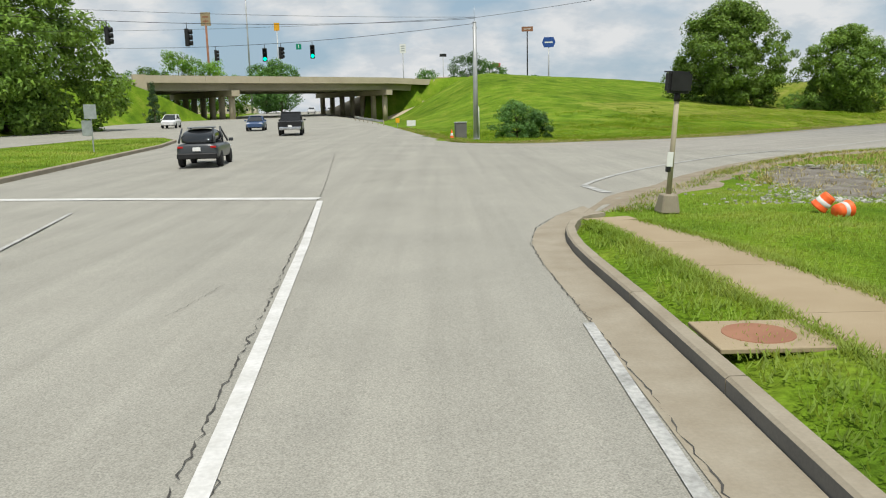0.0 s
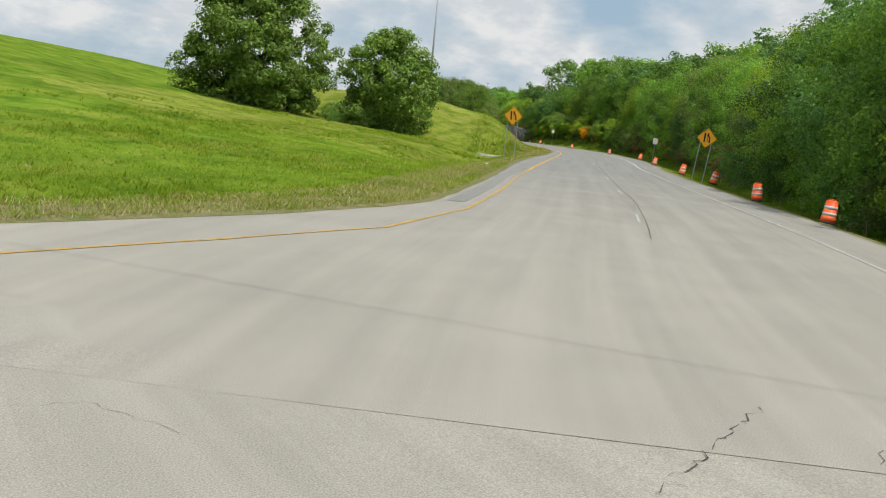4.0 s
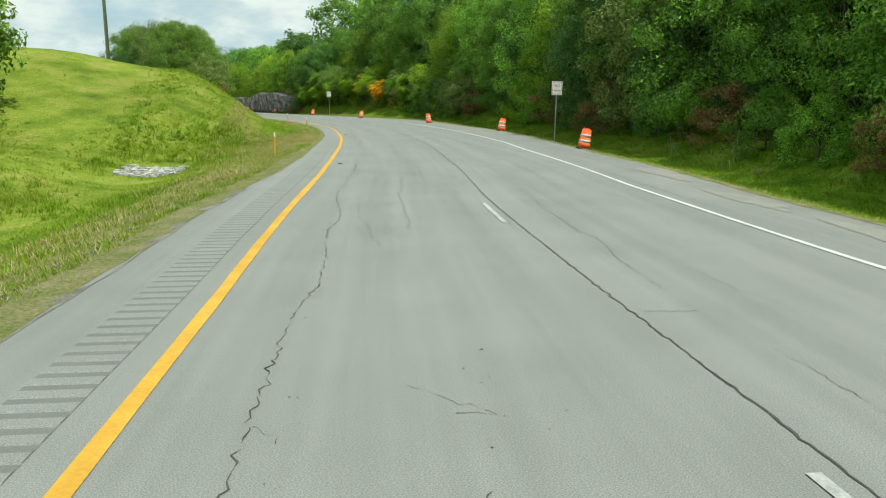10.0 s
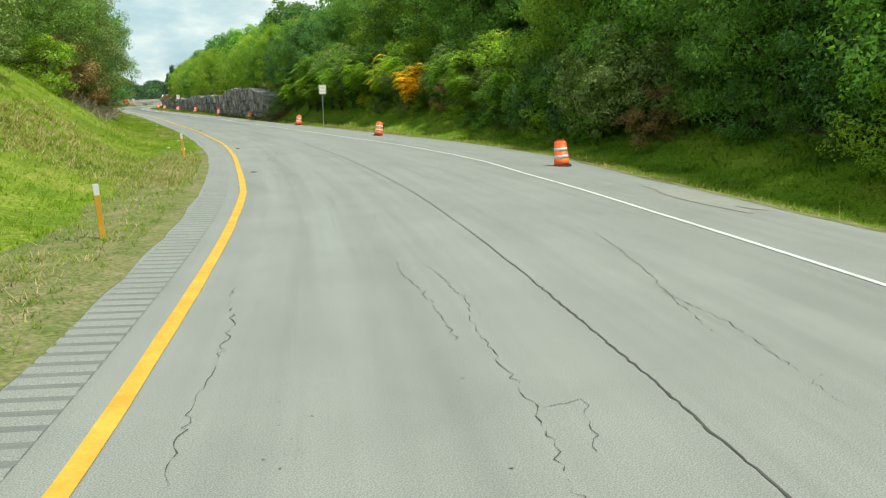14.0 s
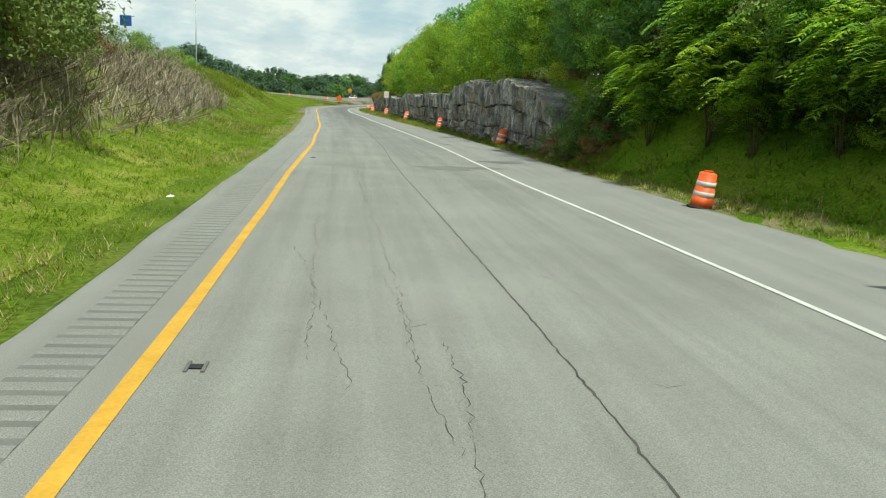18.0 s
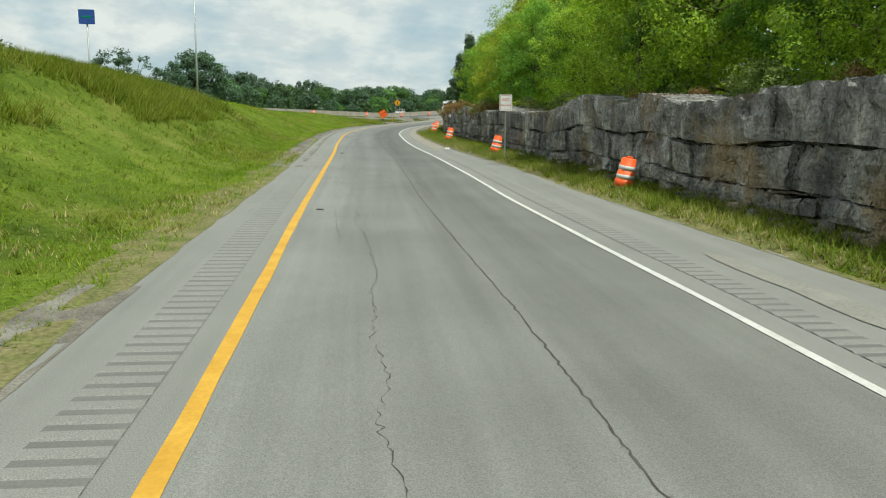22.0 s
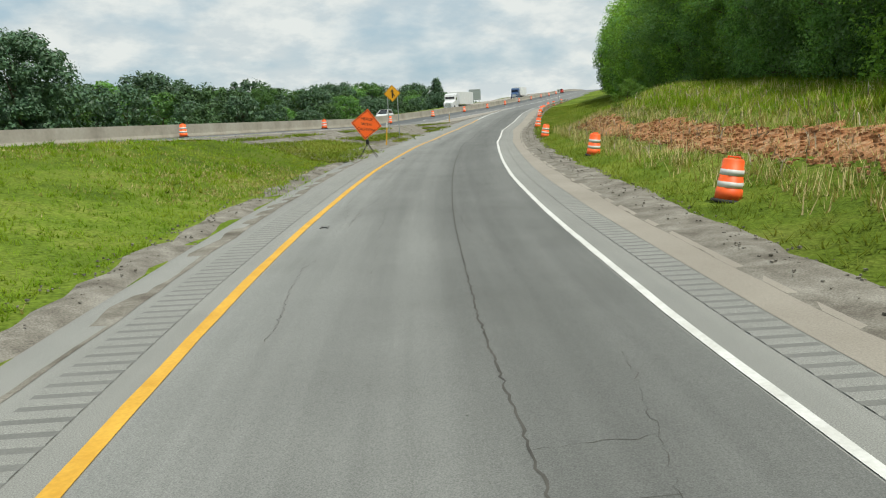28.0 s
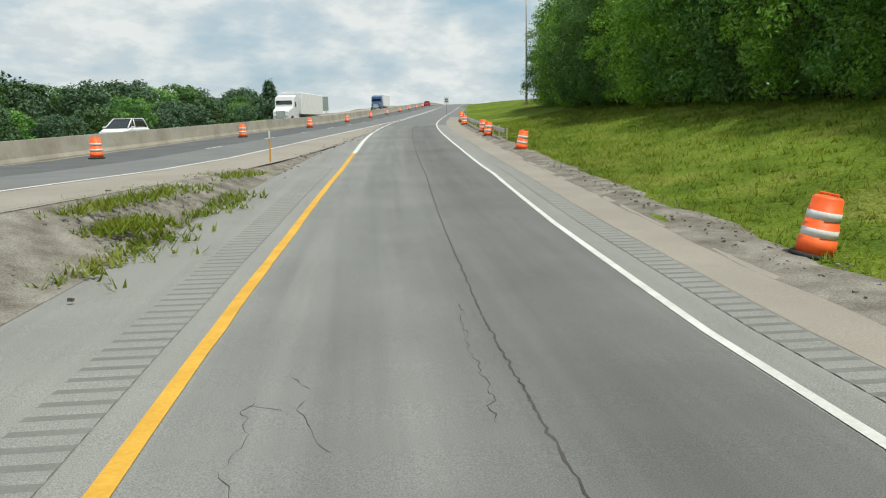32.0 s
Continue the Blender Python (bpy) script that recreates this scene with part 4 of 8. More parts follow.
for i, (s0, s1, o, w) in enumerate(((94, 166, 1.05, .013), (104, 131, 2.6, .010), (126, 172, 3.2, .010), (144, 172, .5, .010), (186, 206, .56, .010), (186, 218, 3.15, .012), (186, 218, 6.95, .009), (207, 226, 2.8, .011), (225, 250, 2.3, .009), (225, 246, 1.25, .008), (255, 268, .2, .012), (256, 276, 2.65, .010), (254, 264, 1.5, .009), (276, 300, 1.45, .010), (298, 314, 1.1, .011), (326, 347, .16, .012), (326, 347, 1.33, .010), (328, 343, 2.3, .010), (332, 340, 3.6, .008), (372, 396, 1.6, .008), (410, 426, 1.4, .008))):
    wav_ = [rc.gauss(0, .05) for _ in range(60)]
    ss_ = np.arange(s0, s1, 1.1)
    path_ = [tuple(float(q) for q in at_sd(q_, float(YEL(q_)) + o + wav_[k % 60] + .10 * math.sin(q_ * .33 + i))) for k, q_ in enumerate(ss_)]
    k = 0
    while k < len(path_) - 2:
        n_ = rc.randint(3, 9)
        if rc.random() < .8:
            add_crack(path_[k:k + n_ + 1], w * rc.uniform(.7, 1.2), 1200 + i * 40 + k, .022)
        if rc.random() < .55:
            x_, y_ = path_[min(k + 1, len(path_) - 1)]
            add_crack([(x_, y_), (x_ + rc.gauss(0, .22), y_ + rc.gauss(0, .22)), (x_ + rc.gauss(0, .4), y_ + rc.gauss(0, .4))], w * .6, 2400 + i * 40 + k, .025)
        k += n_
tagged(part("pavement_cracks", raw("pavement_cracks", np.concatenate(CV), CF, M_CRACK)), "dark jagged cracks and open seams in the asphalt", "cracks", kind="stuff")


def pits(spans, seed):
    """Small dark hollows where the surface has ravelled along the wheel paths."""
    r = np.random.RandomState(seed)
    v = []
    for n, s0, s1, off_, spread in spans:
        ss = r.uniform(s0, s1, n)
        dd = YEL(ss) + off_ + r.normal(0, spread, n)
        x, y = at_sd(ss, dd)
        z = zroad(x, y) + RISE(ss) + .0085
        for i in range(n):
            a, k = r.uniform(0, 6.28), r.uniform(.004, .013)
            e, g = r.uniform(.5, 2.2), r.uniform(.5, 1.2)
            c, w = math.cos(a), math.sin(a)
            v.append([(x[i] + (c * p * e - w * q * g) * k, y[i] + (w * p * e + c * q * g) * k, z[i]) for p, q in ((-1, -.3), (.2, -1), (1, .2), (-.1, 1))])
    return quads("pavement_pits", np.array(v), M_GROOVE)


tagged(part("pavement_pits", pits(((1500, 68, 99, 2.0, .17), (420, 68, 99, 3.6, .2), (500, 99, 250, 1.3, .16), (500, 99, 250, 2.9, .2), (400, 160, 250, 6.2, .5), (500, 250, 470, 1.2, .16), (700, 250, 470, 3.0, .22)), 12)), "small dark pits along the wheel paths", "pits", kind="stuff")


def blotch(name, x, y, rx, ry, ang, seed, material, z=.006, label="", cat="stain"):
    r = random.Random(seed)
    n = 26
    ph = [r.uniform(0, 6.28) for _ in range(4)]
    v = []
    for i in range(n):
        a = 2 * math.pi * i / n
        k = 1 + .18 * math.sin(2 * a + ph[0]) + .14 * math.sin(3 * a + ph[1]) + .1 * math.sin(5 * a + ph[2]) + r.uniform(-.06, .06)
        px, py = rx * k * math.cos(a), ry * k * math.sin(a)
        v.append((x + px * math.cos(ang) - py * math.sin(ang), y + px * math.sin(ang) + py * math.cos(ang)))
    s, d = sd_of([p[0] for p in v], [p[1] for p in v])
    zz = [float(zroad(*p)) + float(RISE(q)) + z for p, q in zip(v, s)]
    return tagged(part(name, raw(name, [(*p, q) for p, q in zip(v, zz)], [tuple(range(n))], material)), label, cat, kind="structure")


for s, d, a, b, sd, m_ in ((250.5, 6.6, .85, .8, 1, M_DARKGREY), (246.5, 3.8, 1.25, .8, 2, M_GROOVE), (247.2, 5.3, .5, .5, 3, M_GROOVE)):
    x, y = at_sd(s, d)
    blotch("damp_patch", float(x), float(y), a, b, radians(heading(s)), sd, m_, .006 + .0012 * sd, label="dark damp patch across the white line")

# Irregular blotches in a slightly different asphalt tone along the right shoulder.
for i, (s, d, a, b) in enumerate(((107, 8.9, 2.6, .5), (112, 8.6, 3.5, .45), (118, 9.0, 2.4, .5), (124, 8.7, 2.0, .35), (131, 9.0, 2.8, .4), (168, 9.4, 2.4, .4), (178, 9.8, 3.0, .5), (262, 7.2, 2.0, .35), (290, 6.2, 2.6, .3))):
    x, y = at_sd(s, d)
    blotch("worn_patch", float(x), float(y), a, b, radians(heading(s) + 90), 20 + i, M_PATCH, .0055 + .0009 * i, label="mottled irregular patch on the ramp shoulder")


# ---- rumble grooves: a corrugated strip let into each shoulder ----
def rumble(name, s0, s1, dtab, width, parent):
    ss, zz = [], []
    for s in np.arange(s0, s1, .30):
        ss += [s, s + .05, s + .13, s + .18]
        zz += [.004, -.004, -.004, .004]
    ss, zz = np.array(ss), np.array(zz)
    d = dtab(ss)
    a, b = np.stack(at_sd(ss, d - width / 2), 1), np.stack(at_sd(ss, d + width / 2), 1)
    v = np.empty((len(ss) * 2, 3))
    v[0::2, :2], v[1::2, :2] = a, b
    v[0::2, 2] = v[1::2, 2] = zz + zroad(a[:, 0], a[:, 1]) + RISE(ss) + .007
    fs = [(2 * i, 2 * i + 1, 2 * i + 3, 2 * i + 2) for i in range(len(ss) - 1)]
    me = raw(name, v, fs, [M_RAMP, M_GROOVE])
    # First slope and floor of each groove take the darker tone.
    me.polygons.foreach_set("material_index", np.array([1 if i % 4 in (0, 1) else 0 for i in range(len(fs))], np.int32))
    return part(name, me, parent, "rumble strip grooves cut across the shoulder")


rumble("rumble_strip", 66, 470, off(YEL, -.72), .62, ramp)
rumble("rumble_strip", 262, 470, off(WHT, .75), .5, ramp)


# ---- verges ----
def verge(name, s0, s1, dl, dr, material, seed, label, lift=.02, step=.8, cols=5):
    """A rough strip whose road side laps just over the pavement and whose far side sinks into the ground."""
    ss = np.arange(s0, s1, step)
    r = np.random.RandomState(seed)
    a, b = dl(ss), dr(ss)
    right = a[0] > 0
    wob = r.uniform(-.10, .10, len(ss)) + .06 * np.sin(ss * .9 + seed)
    if right:
        a = a + wob * .35; b = b + wob * 2.2
    else:
        b = b + wob * .35; a = a + wob * 2.2
    vs = []
    for k in range(cols + 1):
        w = k / cols if right else 1 - k / cols
        x, y = at_sd(ss, a + (b - a) * k / cols)
        h, road = zground(x, y), RISE(ss) + zroad(x, y)
        if w == 0:
            z = road + .006
        elif w == 1:
            z = h - .08
        else:
            z = (np.maximum(h + lift, road - .01) if w < .3 else h + lift) + r.uniform(-.012, .03, len(ss))
        vs.append(np.stack([x, y, z], 1))
    v = np.stack(vs, 1).reshape(-1, 3)
    c = cols + 1
    fs = [(i * c + k, i * c + k + 1, (i + 1) * c + k + 1, (i + 1) * c + k) for i in range(len(ss) - 1) for k in range(cols)]
    return tagged(part(name, raw(name, v, fs, material, True)), label, "verge", kind="structure")


verge("verge_corner", 17.5, 60, off(REDGE, -.3), off(REDGE, 1.7), M_DIRT, 11, "dry dirt and thin grass round the corner", .03)
verge("verge_left", 50, 200, off(LEDGE, -2.4), off(LEDGE, .12), M_VERGE, 1, "dry grass verge along the ramp")
verge("verge_gravel_left", 78, 128, off(LEDGE, -.7), off(LEDGE, .2), M_GRAVEL, 2, "loose gravel strip beside the shoulder", .035)
verge("verge_left_far", 197, 261, off(LEDGE, -1.1), off(LEDGE, .06), M_MEADOW, 3, "rough grass verge along the ramp")
verge("verge_left_last", 258, 314, off(LEDGE, -1.2), off(LEDGE, .06), M_VERGE, 9, "dry weedy grass verge along the ramp")
verge("verge_gravel_left_mid", 282, 291, off(LEDGE, -.8), off(LEDGE, .2), M_GRAVEL, 8, "loose gravel strip beside the shoulder", .035)
verge("verge_gravel_left_far", 313, 436, off(LEDGE, -1.1), off(LEDGE, .6), M_GRAVEL, 4, "loose gravel strip beside the shoulder", .035)
verge("verge_right", 58, 250, off(REDGE, -.12), off(REDGE, 1.4), M_VERGE, 5, "dry grass verge along the ramp")
verge("verge_right_far", 250, 370, off(REDGE, -.12), off(REDGE, 1.0), M_VERGE, 6, "dry grass verge along the ramp")
verge("verge_gravel_right", 322, 520, off(REDGE, -.15), off(REDGE, 1.35), M_GRAVEL, 7, "loose gravel strip beside the shoulder", .035)

# gore: a stony wedge between ramp and main line
ss = np.arange(411, 560, 1.2)
gv, gf, cols = [], [], 8
for s in ss:
    x0, y0 = at_sd(s, float(LEDGE(s)) + .3)
    p = np.array((float(x0), float(y0)))
    q0 = float((p - ML_P) @ ML_N)
    for k in range(cols + 1):
        w = k / cols
        qq = q0 + (min(11.8, q0) - q0) * w
        pp = p + ML_N * (qq - q0)
        u = float((pp - ML_P) @ ML_DIR)
        z0 = float(RISE(s)) + .006; z1 = float(zmain(u)) + .002
        ww = sm(np.array([w]))[0]
        gv.append((pp[0], pp[1], z0 + (z1 - z0) * ww + .012 * (0 < k < cols)))
for i in range(len(ss) - 1):
    for k in range(cols):
        gf.append((i * (cols + 1) + k, i * (cols + 1) + k + 1, (i + 1) * (cols + 1) + k + 1, (i + 1) * (cols + 1) + k))
tagged(part("gore_gravel", raw("gore_gravel", gv, gf, M_GRAVEL, True)), "stony gore of gravel between ramp and carriageway", "gravel", kind="structure")
GORE = gv

# ---- trees ----
def leaf_mesh(name, centers, radii, per, size, rs, material, up=.85, flat=1.0, heart=None):
    """Pointed leaves in clumps round the centres, each turned at random; their shading follows the clump and the crown."""
    n = len(centers) * per
    c = np.repeat(centers, per, 0)
    rr = np.repeat(radii, per)
    v = rs.normal(size=(n, 3))
    v /= np.linalg.norm(v, axis=1)[:, None]
    p = c + v * (rr * rs.uniform(.2, 1.0, n) ** .5)[:, None] * np.array((1, 1, flat))
    out = p - (heart if heart is not None else np.array((0, 0, 0)))
    out /= np.linalg.norm(out, axis=1)[:, None] + 1e-6
    sh = v * .85 + out * .3 + rs.normal(size=(n, 3)) * .45 + np.array((0, 0, up * .7))
    sh /= np.linalg.norm(sh, axis=1)[:, None]
    nrm = sh + rs.normal(size=(n, 3)) * .3
    nrm /= np.linalg.norm(nrm, axis=1)[:, None]
    t = np.cross(nrm, rs.normal(size=(n, 3)))
    t /= np.linalg.norm(t, axis=1)[:, None]
    b = np.cross(nrm, t)
    sz = (size * rs.uniform(.6, 1.3, n))[:, None]
    me = tris(name, np.stack([p - t * sz * .42 + b * sz * .34, p - t * sz * .42 - b * sz * .34, p + t * sz * .62], 1), material)
    return set_normals(me, np.repeat(sh, 3, 0))


def limb_mesh(name, segs, n=7):
    bm = bmesh.new()
    for a, b, r0, r1 in segs:
        rod(a, b, r0, r1, n, bm)
    me = bpy.data.meshes.new(name)
    bm.to_mesh(me); bm.free()
    me.materials.append(M_BARK)
    return me


def tree_meshes(key, h, r, leafkey, seed, clumps=110, per=40, size=.34, base=.18, shape="round", clump_r=None):
    """Trunk with limbs, and a crown of clumps, for a tree of height h and crown radius r."""
    rs = np.random.RandomState(seed)
    cl = []
    while len(cl) < clumps:
        t = rs.uniform(base, 1.0)
        if shape == "round":
            w = math.sqrt(max(0, 1 - ((t - .55) / .47) ** 2)) if t > .1 else 0
        elif shape == "cone":
            w = (1.02 - t) / (1.02 - base) * (0.65 + .35 * math.sin(t * 40) ** 2)
        else:
            w = math.sqrt(max(0, 1 - ((t - .42) / .6) ** 2))
        a = rs.uniform(0, 2 * math.pi)
        lob = 1 + .22 * math.sin(3 * a + seed) * math.sin(7 * t + seed) + .13 * math.sin(5 * a + 2 * seed)
        q = r * w * lob * (1 - .75 * rs.uniform() ** 2.2)
        cl.append((q * math.cos(a), q * math.sin(a), h * t * (1 + .05 * math.sin(2 * a + seed))))
    cl = np.array(cl)
    cr = (clump_r or r * .20) * rs.uniform(.6, 1.25, len(cl))
    crown = leaf_mesh(key + "_crown", cl, cr, per, size, rs, M_LEAF[leafkey], flat=.75, heart=np.array((0, 0, h * .45)))
    th = h * (.62 if shape != "cone" else .9)
    bend = rs.normal(size=2) * h * .015
    pts = [Vector((bend[0] * math.sin(k * 1.3), bend[1] * math.sin(k * 1.1), th * k / 4)) for k in range(5)]
    r0 = max(.07, h * .017)
    segs = [(pts[k] - Vector((0, 0, .25 if k == 0 else 0)), pts[k + 1], r0 * (1 - k * .2), r0 * (1 - (k + 1) * .2)) for k in range(4)]
    for c in cl[rs.choice(len(cl), min(len(cl), 16), False)]:
        k = min(3, max(0, int(c[2] / th * 4 * .7)))
        a = pts[k].lerp(pts[min(4, k + 1)], .4)
        mid = a.lerp(Vector(c), .55) + Vector((0, 0, -.03 * h))
        segs.append((a, mid, r0 * .38, r0 * .24)); segs.append((mid, Vector(c), r0 * .24, r0 * .07))
    return limb_mesh(key + "_trunk", segs), crown


def plant(name, meshes, x, y, z, sc, rz, label, category, group="", tilt=0.0):
    ob = thing(name, pose(x, y, z, tilt, 0, rz) @ Matrix.Diagonal((sc, sc, sc, 1)), label, category, group)
    part("trunk", meshes[0], ob)
    for crown in (meshes[1] if isinstance(meshes[1], list) else [meshes[1]]):
        part("crown", crown, ob)
    return ob


rt = random.Random(11)
NEAR = [tree_meshes("near%d" % i, 13, 4.6, k, 20 + i, 250, 140, .165, .05, "tall", 1.05) for i, k in enumerate(("mid", "dark", "mid", "dark", "lime", "olive"))]
MIDT = [tree_meshes("midt%d" % i, 13, 4.6, k, 120 + i, 200, 110, .22, .05, "tall", 1.15) for i, k in enumerate(("mid", "dark", "mid", "dark", "lime", "olive"))]
FAR = [tree_meshes("far%d" % i, 16, 5.6, k, 40 + i, 110, 60, .52, .12, "round", 1.6) for i, k in enumerate(("mid", "dark", "dark", "mid"))]
BUSH = [tree_meshes("bush%d" % i, 3.2, 2.0, k, 60 + i, 56, 110, .115, .04, "tall", .55) for i, k in enumerate(("mid", "dark", "lime", "rust", "olive"))]
CEDAR = [tree_meshes("cedar%d" % i, 8, 2.3, "cedar", 80 + i, 130, 60, .20, .03, "cone", .5) for i in range(2)]
LOW = [tree_meshes("low%d" % i, 14, 6.2, k, 140 + i, 80, 44, .8, .02, "round", 1.8) for i, k in enumerate(("blue", "cedar", "dark", "blue"))]
HILL = [tree_meshes("hill0", 16.5, 8.6, "hill", 101, 480, 130, .40, .0, "tall", 1.4), tree_meshes("hill1", 13.5, 6.6, "hill", 102, 350, 120, .38, .0, "tall", 1.25)]
# Olive is the browning foliage; the dark kind carries the trees' shade in its colour.
BANKT = [tree_meshes("bankt%d" % i, 12.5, 5.2, k, 160 + i, 220, 170, .165, .06, "tall", 1.05) for i, k in enumerate(("hill", "olive", "dark", "olive"))]
FIELD = tree_meshes("fieldt", 18.5, 9.4, "blue", 171, 300, 80, .55, .10, "round", 1.6)
YELT = tree_meshes("yelt", 13, 5.0, "yellow", 175, 220, 110, .2, .05, "tall", 1.05)
OPEN = tree_meshes("open", 17, 6.8, "blue", 177, 46, 56, .5, .22, "round", 1.25)
VINE = [tree_meshes("vine%d" % i, 1.5, 1.5, k, 190 + i, 40, 46, .14, .02, "tall", .42) for i, k in enumerate(("rust", "olive", "yellow"))]
def frond_meshes(key, h, r, mats, seed, n=400):
    """A many-stemmed shrub whose arching leaf stalks carry paired leaflets."""
    rs = np.random.RandomState(seed)
    stems, q = [], {m: [] for m in mats}
    tops = []
    for k in range(9):
        a, lean = rs.uniform(0, 6.28), rs.uniform(.1, .75) * r
        t = Vector((math.cos(a) * lean, math.sin(a) * lean, h * rs.uniform(.5, .95)))
        m_ = Vector((t.x * .35, t.y * .35, t.z * .55))
        stems += [(Vector((0, 0, -.2)), m_, .014, .010), (m_, t, .010, .005)]
        tops.append((m_, t))
    for k in range(n):
        m_, t = tops[k % len(tops)]
        o = m_.lerp(t, rs.uniform(.1, 1.05)) + Vector(rs.normal(0, .12, 3))
        a = rs.uniform(0, 6.28)
        L = rs.uniform(.55, 1.0)
        ax = Vector((math.cos(a), math.sin(a), 0)); sd = Vector((-math.sin(a), math.cos(a), 0))
        mk = mats[0] if rs.uniform() < .72 else mats[-1]
        tone = rs.uniform(-.25, .25)
        for j in range(10):
            w = (j + 1) / 10
            c = o + ax * (L * w) + Vector((0, 0, .32 * L * math.sin(w * 2.2) - .42 * L * w * w))
            for sg in (-1, 1):
                e = (sd * sg * .9 + ax * .45 + Vector((0, 0, -.25 + tone))).normalized() * rs.uniform(.18, .28)
                g = ax.cross(e).cross(e).normalized() * .075 + ax * .05
                q[mk].append((c, c + e * .45 + g, c + e, c + e * .45 - g))
    return limb_mesh(key + "_trunk", stems, 5), [quads(key + "_crown", np.array([[tuple(p_) for p_ in f_] for f_ in q[m]]), M_LEAF[m]) for m in dict.fromkeys(mats) if q[m]]


# Mostly lime leaflets, a lighter colour standing in for sun on the wood's edge.
SUMAC = [frond_meshes("frond%d" % i, 3.4, 1.6, m, 300 + i) for i, m in enumerate((("lime", "mid"), ("lime", "mid"), ("mid", "lime"), ("lime", "gold")))]
GOLDF = frond_meshes("goldfrond", 3.6, 1.7, ("gold", "gold"), 310, 300)
WOODS = "trees of the roadside wood"


def put(name, meshes, s, d, sc, label, category, group=WOODS, sink=.15):
    x, y = at_sd(s, d)
    x, y = float(x), float(y)
    return plant(name, meshes, x, y, zg(x, y) - sink, sc, rt.uniform(0, 360), label, category, group)


# wood beside the right shoulder
s = 64.0
while s < 246:
    d = float(np.interp(s, (64, 100, 160, 190, 200, 212, 236, 246), (19, 18.5, 20.5, 20.8, 22.2, 22.2, 20.6, 18.2))) + rt.uniform(-1.2, 1.6)
    # From s 195 lime leaves are favoured: sunlight put into the leaf colour.
    k = rt.choice((0, 1, 2, 3, 0, 2, 4, 5) if s < 195 else (0, 4, 2, 4, 4, 2))
    put("deciduous_tree", NEAR[k], s, d, rt.uniform(.78, 1.15), "full green roadside tree with dense leaves down to the ground", "tree")
    s += rt.uniform(3.6, 5.4)
s = 62.0
while s < 250:
    put("deciduous_tree", FAR[rt.randrange(4)], s, rt.uniform(24.5, 28), rt.uniform(.85, 1.15), "tall dark green tree inside the roadside wood", "tree")
    s += rt.uniform(5, 7.5)
s = 55.0
while s < 300:
    put("deciduous_tree", FAR[rt.randrange(4)], s, rt.uniform(33, 42), rt.uniform(1.0, 1.3), "tall dark green tree inside the roadside wood", "tree")
    s += rt.uniform(7, 10)
s = 66.0
while s < 243:
    d = float(np.interp(s, (64, 100, 160, 200, 243), (16.3, 16, 17.6, 17.4, 15.2))) + rt.uniform(-.7, .7)
    put("shrub", BUSH[rt.choice((0, 4, 1, 0, 2, 3 if s > 120 else 1))], s, d, rt.uniform(.6, 1.1), "leafy undergrowth shrub at the edge of the wood", "shrub", "undergrowth along the wood")
    s += rt.uniform(3.0, 5.5)
x, y = at_sd(220.5, 14.6)
plant("golden_shrub", GOLDF, float(x), float(y), zg(float(x), float(y)) - .1, 1.15, 30, "small shrub turned bright golden yellow", "shrub")
for s, d, sc in ((213, 17.5, .5), (230, 13.6, .55)):
    put("golden_shrub", SUMAC[3], s, d, sc, "small shrub with yellowing leaves", "shrub", "")
for s, d, k, sc in ((196, 17.2, 0, 1.0), (201, 17.0, 2, 1.1), (206, 16.4, 0, 1.1), (208.5, 17.6, 2, 1.3), (211, 15.8, 1, 1.0), (214, 17.2, 0, 1.35), (217, 16.4, 2, 1.2), (223.5, 15.6, 1, 1.25), (225.5, 16.8, 0, 1.45), (227, 15.0, 3, 1.2), (229, 14.6, 1, 1.0), (231, 14.2, 0, 1.25), (233, 14.8, 2, 1.4), (234.5, 13.4, 1, 1.1), (237, 13.2, 0, 1.2), (239, 13.8, 2, 1.35), (240, 12.4, 1, .9), (242.5, 12.2, 0, 1.15), (244.5, 12.8, 2, 1.3), (246, 11.6, 1, 1.0), (248, 11.8, 0, 1.0), (250.5, 11.2, 2, .9), (253, 12.0, 0, .8)):
    put("sumac_shrub", SUMAC[k], s, d - .5, sc * 1.1, "arching shrub with long paired leaflets at the edge of the wood", "shrub", "undergrowth along the wood")
s = 194.0
while s < 252:
    d = float(np.interp(s, (194, 216, 236, 252), (17.0, 16.6, 14.2, 12.4)))
    put("shrub", BUSH[rt.choice((0, 2, 1, 4))], s, d + rt.uniform(-.3, 1.2), rt.uniform(.9, 1.5), "dense leafy shrub under the trees of the wood", "shrub", "undergrowth along the wood")
    s += rt.uniform(1.3, 2.1)
s = 197.0
while s < 247:
    d = float(np.interp(s, (194, 216, 236, 252), (15.4, 15.0, 13.2, 11.6)))
    put("shrub", BUSH[rt.choice((0, 2, 4, 0))], s, d + rt.uniform(-.3, .6), rt.uniform(.28, .46), "low leafy shrub in front of the taller undergrowth", "shrub", "undergrowth along the wood")
    s += rt.uniform(1.6, 2.8)
# on the rock cut
s = 254.0
while s < 372:
    d = float(R_AT(s)) + rt.uniform(1.4, 3.0)
    lim = 298 < s < 345
    put("rock_top_tree", MIDT[4] if (lim and rt.random() < .3) else MIDT[rt.choice((0, 2, 4, 4))], s, d, rt.uniform(.42, .64), "bushy tree growing on top of the rock cut", "tree", "trees on the rock cut")
    s += rt.uniform(3.0, 4.4)
s = 244.0
